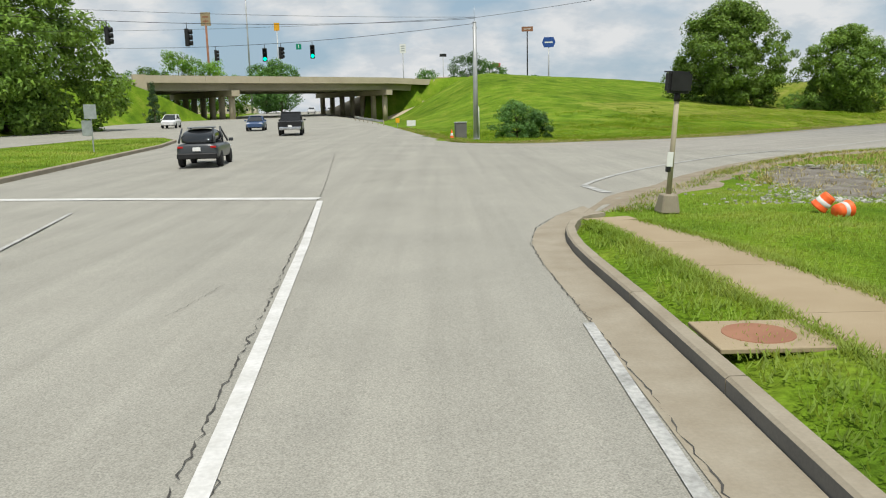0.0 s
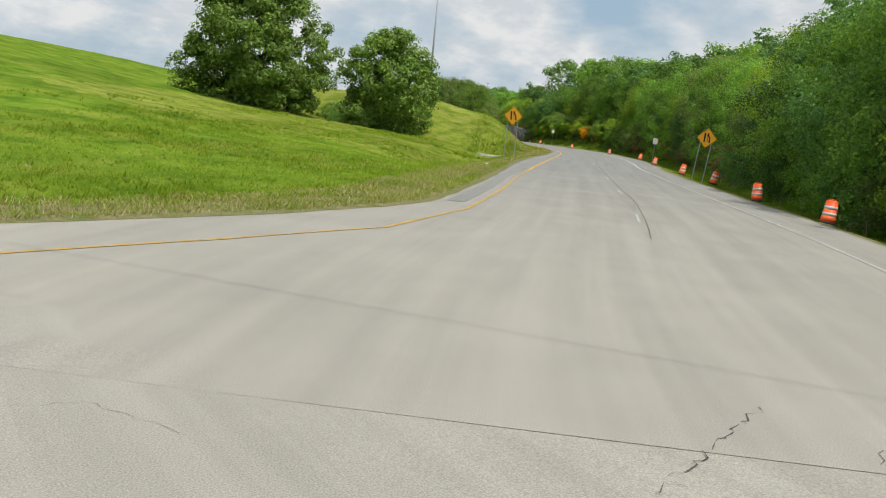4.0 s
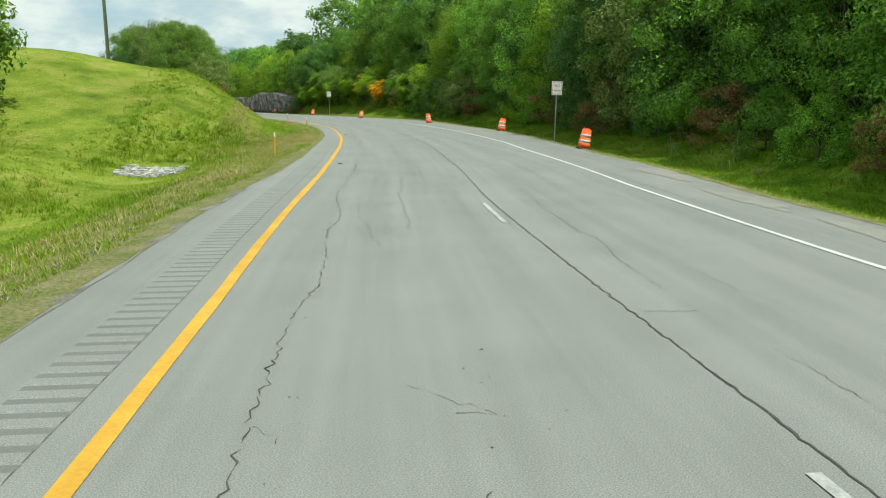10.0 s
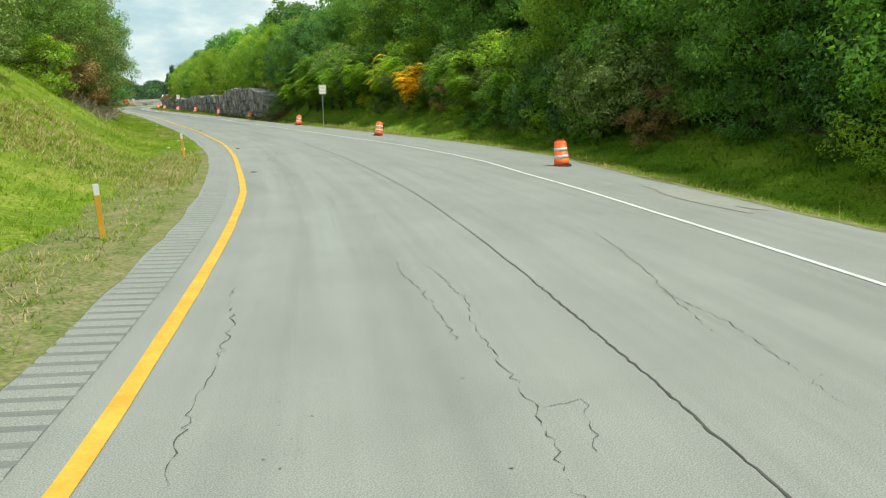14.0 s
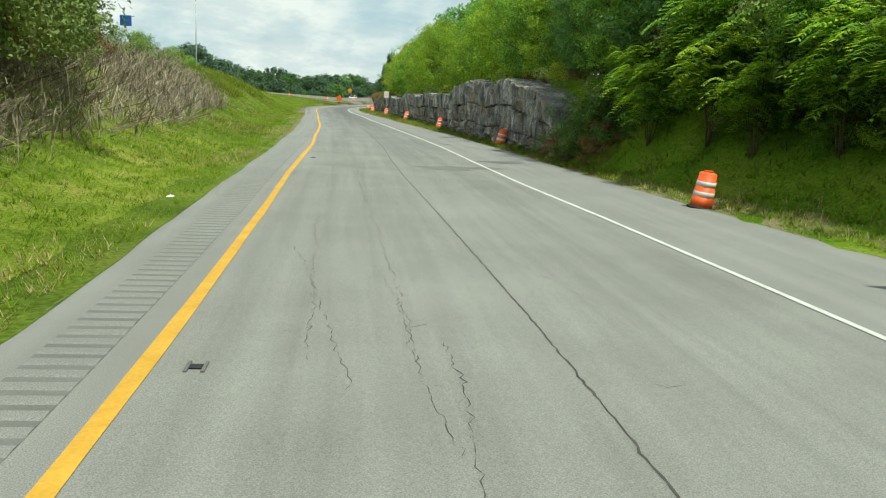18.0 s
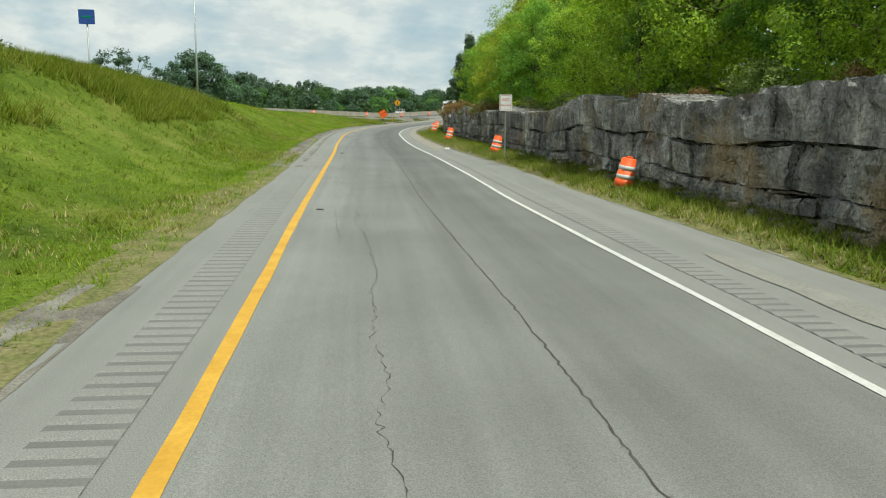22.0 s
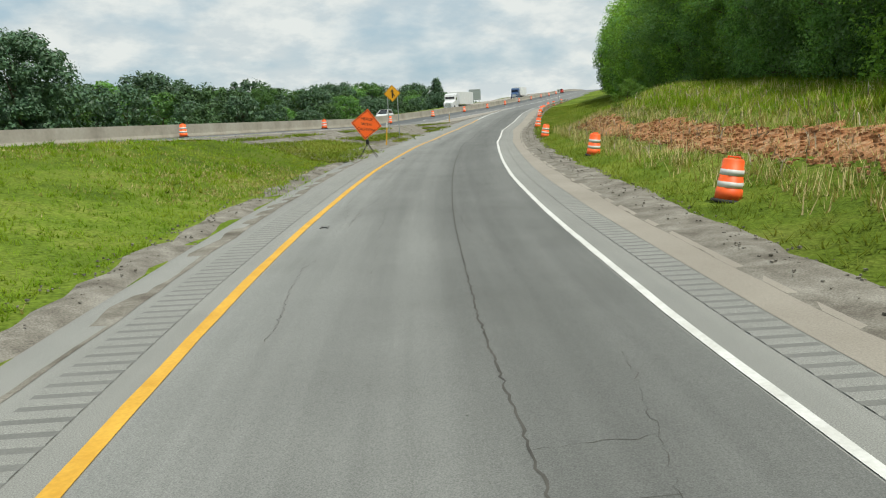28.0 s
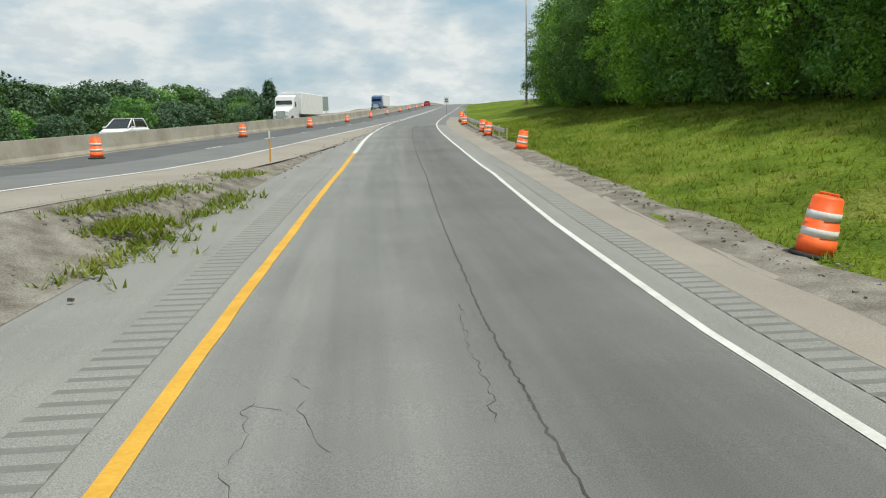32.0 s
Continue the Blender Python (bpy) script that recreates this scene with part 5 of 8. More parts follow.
while s < 380:
    put("rock_top_tree", FAR[rt.choice((0, 3, 3, 1))], s, float(R_AT(s)) + rt.uniform(7, 12), rt.uniform(.55, .8), "tall dark tree behind the rock cut", "tree", "trees on the rock cut")
    s += rt.uniform(4.5, 6.5)
for s, d, sc in ((246.5, 14.6, .62), (249.5, 13.4, .6), (252.5, 12.6, .55), (255.5, 12.4, .5)):
    put("rock_top_tree", MIDT[rt.choice((0, 1))], s, d, sc, "bushy tree leaning over the start of the rock cut", "tree", "trees on the rock cut")
for s, d, sc in ((246.5, 11.6, .7), (249.0, 11.0, .75), (251.0, 10.6, .6)):
    put("shrub", BUSH[rt.choice((0, 1))], s, d, sc, "leafy shrub against the start of the rock cut", "shrub", "undergrowth along the wood")
for s, sc in ((337, .6), (342.5, .56)):
    put("rock_top_tree", YELT, s, float(R_AT(s)) + 2.4, sc, "yellow-green tree on top of the rock cut", "tree", "trees on the rock cut")


def vine(s, dd, dz, k, sc):
    x, y = at_sd(s, float(R_AT(s)) + dd)
    plant("vine_shrub", VINE[k], float(x), float(y), float(R_UP(s)) + dz, sc, rt.uniform(0, 360), ("rust-tinged vines hanging over the rock edge", "tangled olive vines on the rock edge", "yellowing shrub on the rock edge")[k], "shrub", "vines on the rock cut")


for i in range(34):
    s = 334 + i * .9
    vine(s, rt.uniform(-1.5, .2), rt.uniform(-.7, -.15), rt.choice((0, 0, 1, 0, 1)), rt.uniform(.4, .78))
for i in range(34):
    s = 256 + i * 2.4
    vine(s, rt.uniform(-.5, .6), -.2, rt.choice((1, 2, 1, 0)), rt.uniform(.25, .6))
for s, d, sc in ((364, 10.2, 1.0), (368, 9.4, .9), (371, 10.8, 1.05), (374, 12.5, 1.1), (379, 14, 1.0)):
    put("cedar_tree", CEDAR[rt.randrange(2)], s, d, sc, "dark green cedar at the end of the rock cut", "tree", "cedars by the ramp")
for s, d, k, sc in ((249, 10.4, 3, .5), (251, 10.1, 4, .55), (253, 9.9, 3, .45), (255, 9.8, 4, .35), (250, 11.2, 4, .8), (253, 11.0, 0, .8)):
    put("shrub", BUSH[k], s, d, sc, "dry tangled shrub at the broken end of the rock cut", "shrub", "undergrowth along the wood")
# slope after the cut
s = 378.0
while s < 436:
    # Mostly dark leaf kinds: shade on the side away from the sun, put into colour.
    put("slope_tree", NEAR[rt.choice((1, 3, 1, 0, 5))], s, float(np.interp(s, (378, 400, 436), (18, 20, 24))) + rt.uniform(-1, 1), rt.uniform(.7, .95), "green tree at the top of the clay slope", "tree", "trees above the slope")
    s += rt.uniform(3.6, 5)
s = 376.0
while s < 560:
    put("slope_tree", (NEAR if s < 470 else MIDT)[rt.choice((1, 3, 0, 2))], s, float(np.interp(s, (376, 434, 444, 454, 560), (26, 26, 23.4, 22.3, 22.3))) + rt.uniform(-1, 1), rt.uniform(.95, 1.25), "tall dark tree above the grass slope", "tree", "trees above the slope")
    s += rt.uniform(4, 5.6)
s = 380.0
while s < 640:
    put("slope_tree", FAR[rt.randrange(4)], s, rt.uniform(30, 40), rt.uniform(.9, 1.15), "tall dark tree above the grass slope", "tree", "trees above the slope")
    s += rt.uniform(6, 8)
for s, d, k, sc in ((392, 15.4, 4, 1.0), (388, 13.6, 0, .9), (383, 12.2, 4, .9), (429, 12.8, 0, .55)):
    put("slope_shrub", BUSH[k], s, d, sc, "loose green shrub above the clay scar", "shrub", "shrubs on the clay slope")
# left bank
for s, d, k, sc in ((236, -17.5, 1, .5), (241, -19, 3, .5)):
    put("bank_tree", MIDT[k], s, d, sc, "bushy tree on the grass bank beside the ramp", "tree", "trees on the left bank")
for s, d, k, sc in ((207, -13.9, 0, .54), (211, -12.5, 0, .58), (215, -11.3, 0, .62), (220, -10.2, 1, .68), (226, -9.6, 2, .7), (231, -10.6, 1, .74), (237, -12.6, 1, .74), (243, -14.0, 2, .75), (250, -14.4, 1, .74), (257, -15, 0, .7), (222, -14, 0, .66), (232, -14.5, 1, .72), (241, -16.8, 0, .75), (250, -17.5, 0, .75), (227, -9.0, 3, .5), (232, -9.8, 3, .52), (238, -11.6, 3, .5), (244, -12.8, 3, .48), (240, -10.6, 3, .78), (245, -11.2, 3, .74), (236, -10.8, 2, .8)):
    put("bank_tree", BANKT[k], s, d, sc, "large bushy tree leaning over the brush on the bank", "tree", "trees on the left bank")
put("bank_shrub", BUSH[2], 210, -10.6, .9, "lime green shrub at the foot of the bank trees", "shrub", "shrubs on the left bank")
for s, d, k, sc in ((196, -11.8, 4, 1.0), (214, -10.2, 3, 1.1), (222, -9.8, 3, 1.1), (229, -9.6, 3, 1.0), (236, -12, 3, .8), (262, -12.6, 4, .7), (243, -11, 3, .8), (248, -12, 3, .8), (253, -11.5, 4, .6), (258, -12.5, 3, .7)):
    put("bank_shrub", BUSH[k], s, d, sc, "tangled shrub with browning leaves on the bank", "shrub", "shrubs on the left bank")
for s, d, k, sc in ((268, -12.2, 4, .6), (272, -13.2, 0, .6), (276, -12.0, 4, .5), (279, -14, 0, .6), (283, -12.6, 4, .5), (288, -13.4, 0, .55), (294, -13.8, 4, .5), (301, -14.2, 0, .45)):
    put("bank_shrub", BUSH[k], s, d, sc, "low weedy green shrub on the crest of the bank", "shrub", "shrubs on the left bank")
# the pair on the grass hill
hx = ((50.0, 137.0, 0), (68.5, 135.0, 1))
plant("hill_tree", HILL[0], 50.0, 137.0, zg(50, 137) - .3, 1.0, 20, "large round tree with foliage to the ground on the hill", "tree")
plant("hill_tree", HILL[1], 68.3, 134.1, zg(68.3, 134.1) - .3, 1.0, 70, "smaller bushy tree beside the large one on the hill", "tree")
for x, y, k, sc in ((60, 134, 1, .8), (63, 131, 0, .7), (57, 131, 0, .6)):
    plant("hill_shrub", BUSH[k], x, y, zg(x, y) - .1, sc, 40 * x, "low shrub between the hill trees", "shrub")
CBUSH = tree_meshes("cbush", 3.0, 2.0, "dark", 66, 80, 110, .15, .03, "tall", .5)
plant("corner_bush", CBUSH, 6.0, 62.0, zg(6.0, 62) - .1, .95, 10, "dark sprawling bush on the grass corner", "shrub")
plant("corner_bush", CBUSH, 7.5, 62.3, zg(7.5, 62.3) - .1, .7, 80, "dark sprawling bush on the grass corner", "shrub")
# beyond the main line
plant("field_tree", FIELD, 211, 436, zg(211, 436) - .2, 1.0, 40, "very large dark tree beyond the interstate", "tree", "trees beyond the interstate")
for x, y, sc, k in ((192, 420, 1.05, 0), (187, 415, 1.0, 3), (182, 424, .85, 0)):
    plant("field_tree", OPEN, x, y, zg(x, y) - .2, sc, x * 7, "open dark tree beyond the interstate", "tree", "trees beyond the interstate")
for row, (q0, step, sc0) in enumerate(((-58, 7, .66), (-74, 6.5, .84), (-94, 7.5, 1.0))):
    u = -190.0
    while u < 330:
        p = mlpt(u, q0 + rt.uniform(-6, 6) - max(0, 30 - u) * .25)
        wave = 1 + .16 * math.sin(u * .045 + row) + .1 * math.sin(u * .11 + 2 * row)
        plant("far_tree", LOW[rt.randrange(4)], p[0], p[1], zg(p[0], p[1]) - .3, sc0 * wave * rt.uniform(.72, 1.22), rt.uniform(0, 360), "tree in the dark tree line across the interstate", "tree", "tree line across the interstate")
        u += step * rt.uniform(.7, 1.4)
POINT = tree_meshes("point", 17, 9.5, "blue", 181, 150, 44, .8, .05, "cone", 1.9)
p = mlpt(193.6, -39)
plant("pointed_tree", POINT, p[0], p[1], zg(p[0], p[1]) - .2, .88, 0, "tall pointed tree above the tree line", "tree")
p = mlpt(96, -62)
plant("far_tree", MIDT[1], p[0], p[1], zg(p[0], p[1]) - .2, 1.0, 0, "taller pale green tree in front of the tree line", "tree", "tree line across the interstate")

# ---- the rock cut ----
def lump(s, z):
    """Slow bulges and hollows along the rock face."""
    return .10 * math.sin(s * .55 + 1.7 * z) + .05 * math.sin(s * 1.31 - 2.3 * z + 1) + .03 * math.sin(s * 2.9 + 4.1 * z)


def rock_top(s):
    return (float(R_UP(s)) * .95 + .16 * math.sin(s * .37) + .10 * math.sin(s * .83 + 1)) * float(np.interp(s, (252, 263, 360, 366), (.5, 1, 1, .7)))


def rock_wave(s, ci):
    return .07 * math.sin(s * .21) + .04 * math.sin(s * .67) + .02 * math.sin(s * 1.7 + ci)


def rock_block(s0, s1, za, zb, ci, seed, proud, deep=2.6, tall=(3, 2)):
    """One angular limestone block: a fractured front of flat chunks and plain sides, in plan distances."""
    r = random.Random(seed)
    L = s1 - s0
    z0, z1 = rock_top(s0) * za, rock_top(s0) * zb
    nc, nr = max(2, int(L / .21)), max(2, int((z1 - z0) / .17))
    chunk = {}
    step = r.uniform(-.16, .06) if ci == 0 else 0
    v, fs = [], []
    for i in range(nr + 1):
        for k in range(nc + 1):
            end, rim_ = k in (0, nc), i in (0, nr)
            s = s0 + L * k / nc + (0 if end else r.uniform(-.09, .09))
            z = rock_top(s) * (za + (zb - za) * (i / nr + (0 if rim_ else r.uniform(-.3, .3) / nr))) + (rock_wave(s, ci) if za > 0 or i else 0)
            if i == nr:
                z += .05 * math.sin(s * 1.1) + r.uniform(-.05, .04) + step
            key = (k // tall[0] + (i // tall[1]) % 2, i // tall[1])
            if key not in chunk:
                chunk[key] = r.uniform(-.11, .10)
            d = float(R_AT(s)) - 1.65 - proud + .6 * lump(s, z * .6) + chunk[key] + r.uniform(-.035, .035) + (.03 if end else 0) + (.03 if rim_ else 0)
            v.append((s, d, z))
    for i in range(nr):
        for k in range(nc):
            a = i * (nc + 1) + k
            fs.append((a, a + 1, a + nc + 2, a + nc + 1))
    b = len(v)
    rim = [k for k in range(nc + 1)] + [i * (nc + 1) + nc for i in range(1, nr + 1)] + [nr * (nc + 1) + k for k in range(nc - 1, -1, -1)] + [i * (nc + 1) for i in range(nr - 1, 0, -1)]
    for q in rim:
        v.append((v[q][0], v[q][1] + deep, v[q][2]))
    n = len(rim)
    for i in range(n):
        j = (i + 1) % n
        fs.append((rim[j], rim[i], b + i, b + j))
    arr = np.array(v)
    x, y = at_sd(arr[:, 0], arr[:, 1])
    return np.stack([x, y, arr[:, 2]], 1), fs


rock = tagged(new("rock_cut_wall"), "layered grey limestone rock cut beside the ramp", "rock wall", kind="structure")
rr = random.Random(77)
RV, RF, rn, nparts = [], [], 0, 0
# courses from the top: share of the height, block lengths, how proud
COURSES = ((.625, 1.02, 2.0, 7.0, .10, .06), (.59, .63, 3, 8, -.14, .04), (.29, .60, .9, 3.4, .06, .06), (.262, .295, 2, 6, -.08, .04), (.14, .265, .5, 1.8, .08, .07), (-.10, .145, .35, 1.3, .06, .12))
for ci, (za, zb, la, lb, pr, pv) in enumerate(COURSES):
    s = 252.5 + rr.uniform(0, 2.5)
    while s < 367:
        L = rr.uniform(la, lb) * (.5 if s < 259 else 1)
        vv, ff = rock_block(s, s + L - rr.uniform(.0, .04), za, zb, ci, rr.randrange(10 ** 6), pr + rr.uniform(-pv, pv), tall=(2, 4) if ci in (0, 2) else (2, 2))
        if ci in (0, 2, 4) and nparts < 300:
            c = vv.mean(0)
            ob = part("rock_block", raw("rock_block", vv - c, ff, M_ROCK), rock)
            ob.location = c
            nparts += 1
        else:
            RV.append(vv); RF.extend(tuple(i + rn for i in f) for f in ff); rn += len(vv)
        s += L
rest = part("rock_blocks_low", raw("rock_blocks_low", np.concatenate(RV), RF, M_ROCKB), rock)
rest["kind"] = "stuff"
# rubble at the foot
pv, pf, pn = [], [], 0
for i in range(260):
    s = rr.uniform(251, 368)
    d = float(R_AT(s)) - 1.8 - abs(rr.gauss(0, .18))
    k = rr.uniform(.06, .24)
    x, y = at_sd(s, d)
    z = max(0.0, .08)
    base = np.array([(a, b, c) for a in (-1, 1) for b in (-1, 1) for c in (-1, 1)], float) * k
    base *= np.array([rr.uniform(.5, 1.2) for _ in range(3)])
    base += np.random.RandomState(i).uniform(-.25, .25, base.shape) * k
    ca, sa = math.cos(i), math.sin(i)
    base = base @ np.array(((ca, sa, 0), (-sa, ca, 0), (0, 0, 1)))
    pv.append(base + np.array((float(x), float(y), z + k * .5)))
    pf += [tuple(q + pn for q in f) for f in ((0, 1, 3, 2), (4, 6, 7, 5), (0, 4, 5, 1), (2, 3, 7, 6), (1, 5, 7, 3), (0, 2, 6, 4))]
    pn += 8
tagged(part("rock_rubble", raw("rock_rubble", np.concatenate(pv), pf, M_ROCKB)), "broken limestone rubble at the foot of the rock cut", "rubble", kind="stuff")


def stones(name, pts, lo, hi, material, label, seed):
    """A heap of small angular stones at the given places."""
    r = random.Random(seed)
    v, f, n = [], [], 0
    for i, (x, y, z) in enumerate(pts):
        k = r.uniform(lo, hi)
        q = np.array([(a, b, c) for a in (-1, 1) for b in (-1, 1) for c in (-1, 1)], float) * k * np.array((r.uniform(.6, 1.2), r.uniform(.6, 1.2), r.uniform(.4, .8)))
        q += np.random.RandomState(i + seed).uniform(-.3, .3, q.shape) * k
        a = r.uniform(0, 3)
        q = q @ np.array(((math.cos(a), math.sin(a), 0), (-math.sin(a), math.cos(a), 0), (0, 0, 1)))
        v.append(q + np.array((x, y, z + k * .3)))
        f += [tuple(w + n for w in g) for g in ((0, 1, 3, 2), (4, 6, 7, 5), (0, 4, 5, 1), (2, 3, 7, 6), (1, 5, 7, 3), (0, 2, 6, 4))]
        n += 8
    return tagged(part(name, raw(name, np.concatenate(v), f, material)), label, "stones", kind="stuff")


def scatter_sd(n, s0, s1, d0, d1, seed, fade=1.0, hole=None, patchy=None):
    """Places on the ground between two offsets; fade above 1 thins them towards the second, hole leaves out (s0, s1, d0, d1)."""
    r = np.random.RandomState(seed)
    s, t = r.uniform(s0, s1, n), r.uniform(0, 1, n) ** fade
    a = d0(s) if callable(d0) else np.full(n, float(d0))
    b = d1(s) if callable(d1) else np.full(n, float(d1))
    dd = a + (b - a) * t
    x, y = at_sd(s, dd)
    bare = np.zeros(n, bool) if hole is None else (s > hole[0]) & (s < hole[1]) & (dd > hole[2] + .5 * np.sin(s)) & (dd < hole[3])
    if patchy is not None:
        f = np.sin(x * .31 + 1.3 * np.sin(y * .17)) + np.sin(y * .27 + 1.1 * np.sin(x * .21 + 2)) + .6 * np.sin(x * .83 - y * .7)
        bare = bare | (f + r.normal(0, .5, n) < patchy)
    keep = ~bare & ~((x < ART_R(y) + .5) & (y > 16) & (s < 140))
    x, y = x[keep], y[keep]
    return np.stack([x, y, zground(x, y)], 1)


stones("riprap", scatter_sd(620, 145.2, 150.2, -12.9, -9.9, 3), .06, .15, M_RIP, "pale riprap stones in the ditch", 3)
stones("verge_stones", scatter_sd(900, 80, 130, off(LEDGE, -1.0), off(LEDGE, -.05), 4) + np.array((0, 0, .04)), .012, .04, M_GRAVEL, "loose stones along the shoulder edge", 4)
stones("verge_stones_far", scatter_sd(1900, 313, 436, off(LEDGE, -1.3), off(LEDGE, .1), 5) + np.array((0, 0, .045)), .008, .026, M_GRAVEL, "loose stones along the shoulder edge", 5)
stones("verge_stones_right", scatter_sd(2200, 324, 470, off(REDGE, -.02), off(REDGE, 1.3), 6) + np.array((0, 0, .045)), .008, .026, M_GRAVEL, "loose stones along the shoulder edge", 6)
gpt = np.array(GORE)[np.random.RandomState(2).choice(len(GORE), 500)] + np.random.RandomState(3).uniform(-.6, .6, (500, 3)) * np.array((1, 1, 0))
stones("gore_stones", gpt, .01, .04, M_GRAVEL, "loose stones on the gore", 7)


# ---- clay slope ----
def patch_on_ground(name, s0, s1, d0, d1, material, seed, lift=.05, label=""):
    r = np.random.RandomState(seed)
    ns, nd = 22, 9
    v = []
    for i in range(ns + 1):
        for k in range(nd + 1):
            w = math.sin(math.pi * i / ns)
            wave = .25 * math.sin(i * 1.7 + seed) + .12 * math.sin(i * 3.1)
            s = s0 + (s1 - s0) * i / ns + r.uniform(-.2, .2)
            mid = (d0 + d1) / 2 + wave
            d = mid + (d1 - d0) * (k / nd - .5) * (.25 + .75 * w) + r.uniform(-.1, .1)
            x, y = at_sd(s, d)
            edge = i in (0, ns) or k in (0, nd)
            v.append((float(x), float(y), zg(float(x), float(y)) + (-.06 if edge else lift + r.uniform(-.03, .05))))
    f = [(i * (nd + 1) + k, i * (nd + 1) + k + 1, (i + 1) * (nd + 1) + k + 1, (i + 1) * (nd + 1) + k) for i in range(ns) for k in range(nd)]
    return tagged(part(name, raw(name, v, f, material, True)), label, "bare soil", kind="structure")


for i, (a, b, c, e) in enumerate(((383, 397, 9.5, 11.0), (393, 406, 9.2, 10.7), (402, 413, 9.5, 10.9), (411, 419, 9.1, 10.0), (418, 430, 9.4, 10.9), (433.5, 440, 9.7, 11.0))):
    patch_on_ground("clay_patch", a - .6, b + .6, c - .3, e + .5, M_REDSOIL, 1 + i, .06, "bare red clay scar on the slope")
stones("clay_stones", np.concatenate([scatter_sd(900, 384, 412, 8.9, 11.0, 9), scatter_sd(420, 419, 430, 9.0, 11.0, 10)]) + np.array((0, 0, .08)), .02, .065, M_REDSOIL, "clay-stained stones on the slope", 9)


# ---- grass ----
def tufts(name, pts, hgt, material, label, seed, blades=4, lean=.85, width=.02):
    r = np.random.RandomState(seed)
    n = len(pts) * blades
    p = np.repeat(pts, blades, 0) + r.normal(size=(n, 3)) * np.array((.07, .07, 0))
    a = r.uniform(0, 2 * np.pi, n)
    h = hgt * r.uniform(.5, 1.4, n)
    ld = np.stack([np.cos(a), np.sin(a), np.zeros(n)], 1)
    t = np.stack([-np.sin(a), np.cos(a), np.zeros(n)], 1) * (width * r.uniform(.6, 1.4, n))[:, None]
    le = lean * r.uniform(.7, 2.0, n)
    tip = p + ld * (le * h)[:, None] + np.array((0, 0, 1.0)) * h[:, None]
    base = p - np.array((0, 0, .03))
    me = tris(name, np.stack([base + t, base - t, tip], 1), material)
    up = r.normal(size=(n, 3)) * .28 + np.array((0, 0, 1.0))
    set_normals(me, np.repeat(up / np.linalg.norm(up, axis=1)[:, None], 3, 0))
    return tagged(part(name, me), label, "grass", kind="stuff")


GRASS = "green roadside grass blades"
tufts("edge_weeds", np.concatenate([scatter_sd(1500, 66, 150, off(LEDGE, .12), off(LEDGE, -.9), 61, 1.0, None, .7), scatter_sd(1500, 330, 430, off(LEDGE, .3), off(LEDGE, -1.0), 62, 1.0, None, .9), scatter_sd(900, 60, 240, off(REDGE, -.15), off(REDGE, .4), 63, 1.0, None, .8)]) + np.array((0, 0, .06)), .12, M_BLADE, "weeds creeping over the pavement edge", 61, 6, .8, .016)
SCAR = (386, 430, 8.8, 11.0)
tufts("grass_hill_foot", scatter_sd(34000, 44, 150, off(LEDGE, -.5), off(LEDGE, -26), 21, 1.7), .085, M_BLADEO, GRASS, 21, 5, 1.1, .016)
tufts("coarse_clumps_hill", scatter_sd(15000, 46, 165, off(LEDGE, -3), off(LEDGE, -34), 71, 1.15, None, .15), .17, M_BLADE, "coarse bright grass clumps on the hill", 71, 9, .9, .022)
tufts("coarse_clumps_ditch", scatter_sd(2600, 118, 160, -14.5, -7.5, 72, 1.0, (144.5, 150.8, -13.2, -9.6), .2), .26, M_BLADE, "lush grass clumps along the ditch", 72, 10, .8, .022)
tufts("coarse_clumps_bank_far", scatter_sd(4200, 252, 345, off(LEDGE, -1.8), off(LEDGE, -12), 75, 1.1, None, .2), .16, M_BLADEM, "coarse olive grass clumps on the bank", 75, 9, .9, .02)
tufts("coarse_clumps_bank", scatter_sd(4200, 165, 252, off(LEDGE, -1.8), off(LEDGE, -12), 73, 1.1, None, .2), .15, M_BLADE, "coarse bright grass clumps on the bank", 73, 9, .9, .02)
tufts("coarse_clumps_flat", scatter_sd(8000, 345, 424, off(LEDGE, -2.4), off(LEDGE, -24), 74, 1.2, None, .3), .16, M_BLADE, "coarse bright grass clumps beside the ramp", 74, 9, .9, .022)
tufts("grass_verge_left", np.concatenate([scatter_sd(26000, 58, 322, off(LEDGE, .02), off(LEDGE, -4.5), 22, 1.5), scatter_sd(2200, 314, 345, off(LEDGE, -1.2), off(LEDGE, -4.5), 28, 1.2)]), .10, M_BLADE, GRASS, 22, 6, 1.0, .012)
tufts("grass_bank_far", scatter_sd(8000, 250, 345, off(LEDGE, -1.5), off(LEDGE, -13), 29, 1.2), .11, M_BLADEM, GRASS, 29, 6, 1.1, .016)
tufts("grass_bank_left", scatter_sd(8500, 150, 252, off(LEDGE, -1.5), off(LEDGE, -13), 23, 1.2), .10, M_BLADE, GRASS, 23, 6, 1.1, .016)
tufts("grass_flat_left", scatter_sd(20000, 335, 424, off(LEDGE, -1.1), off(LEDGE, -26), 24, 1.6), .09, M_BLADE, GRASS, 24, 6, 1.1, .016)
tufts("grass_right", scatter_sd(22000, 60, 250, off(REDGE, .15), off(REDGE, 7), 25, 1.2), .14, M_BLADE, GRASS, 25, 6, 1.0, .016)
tufts("grass_rock_foot", scatter_sd(9000, 244, 372, off(REDGE, .15), off(R_AT, -1.7), 26), .22, M_BLADEM, GRASS, 26, 5, width=.016)
tufts("grass_slope_right", scatter_sd(26000, 366, 520, off(REDGE, 1.1), off(REDGE, 20), 27, 1.2, SCAR), .15, M_BLADEM, GRASS, 27, 5, 1.0, .018)
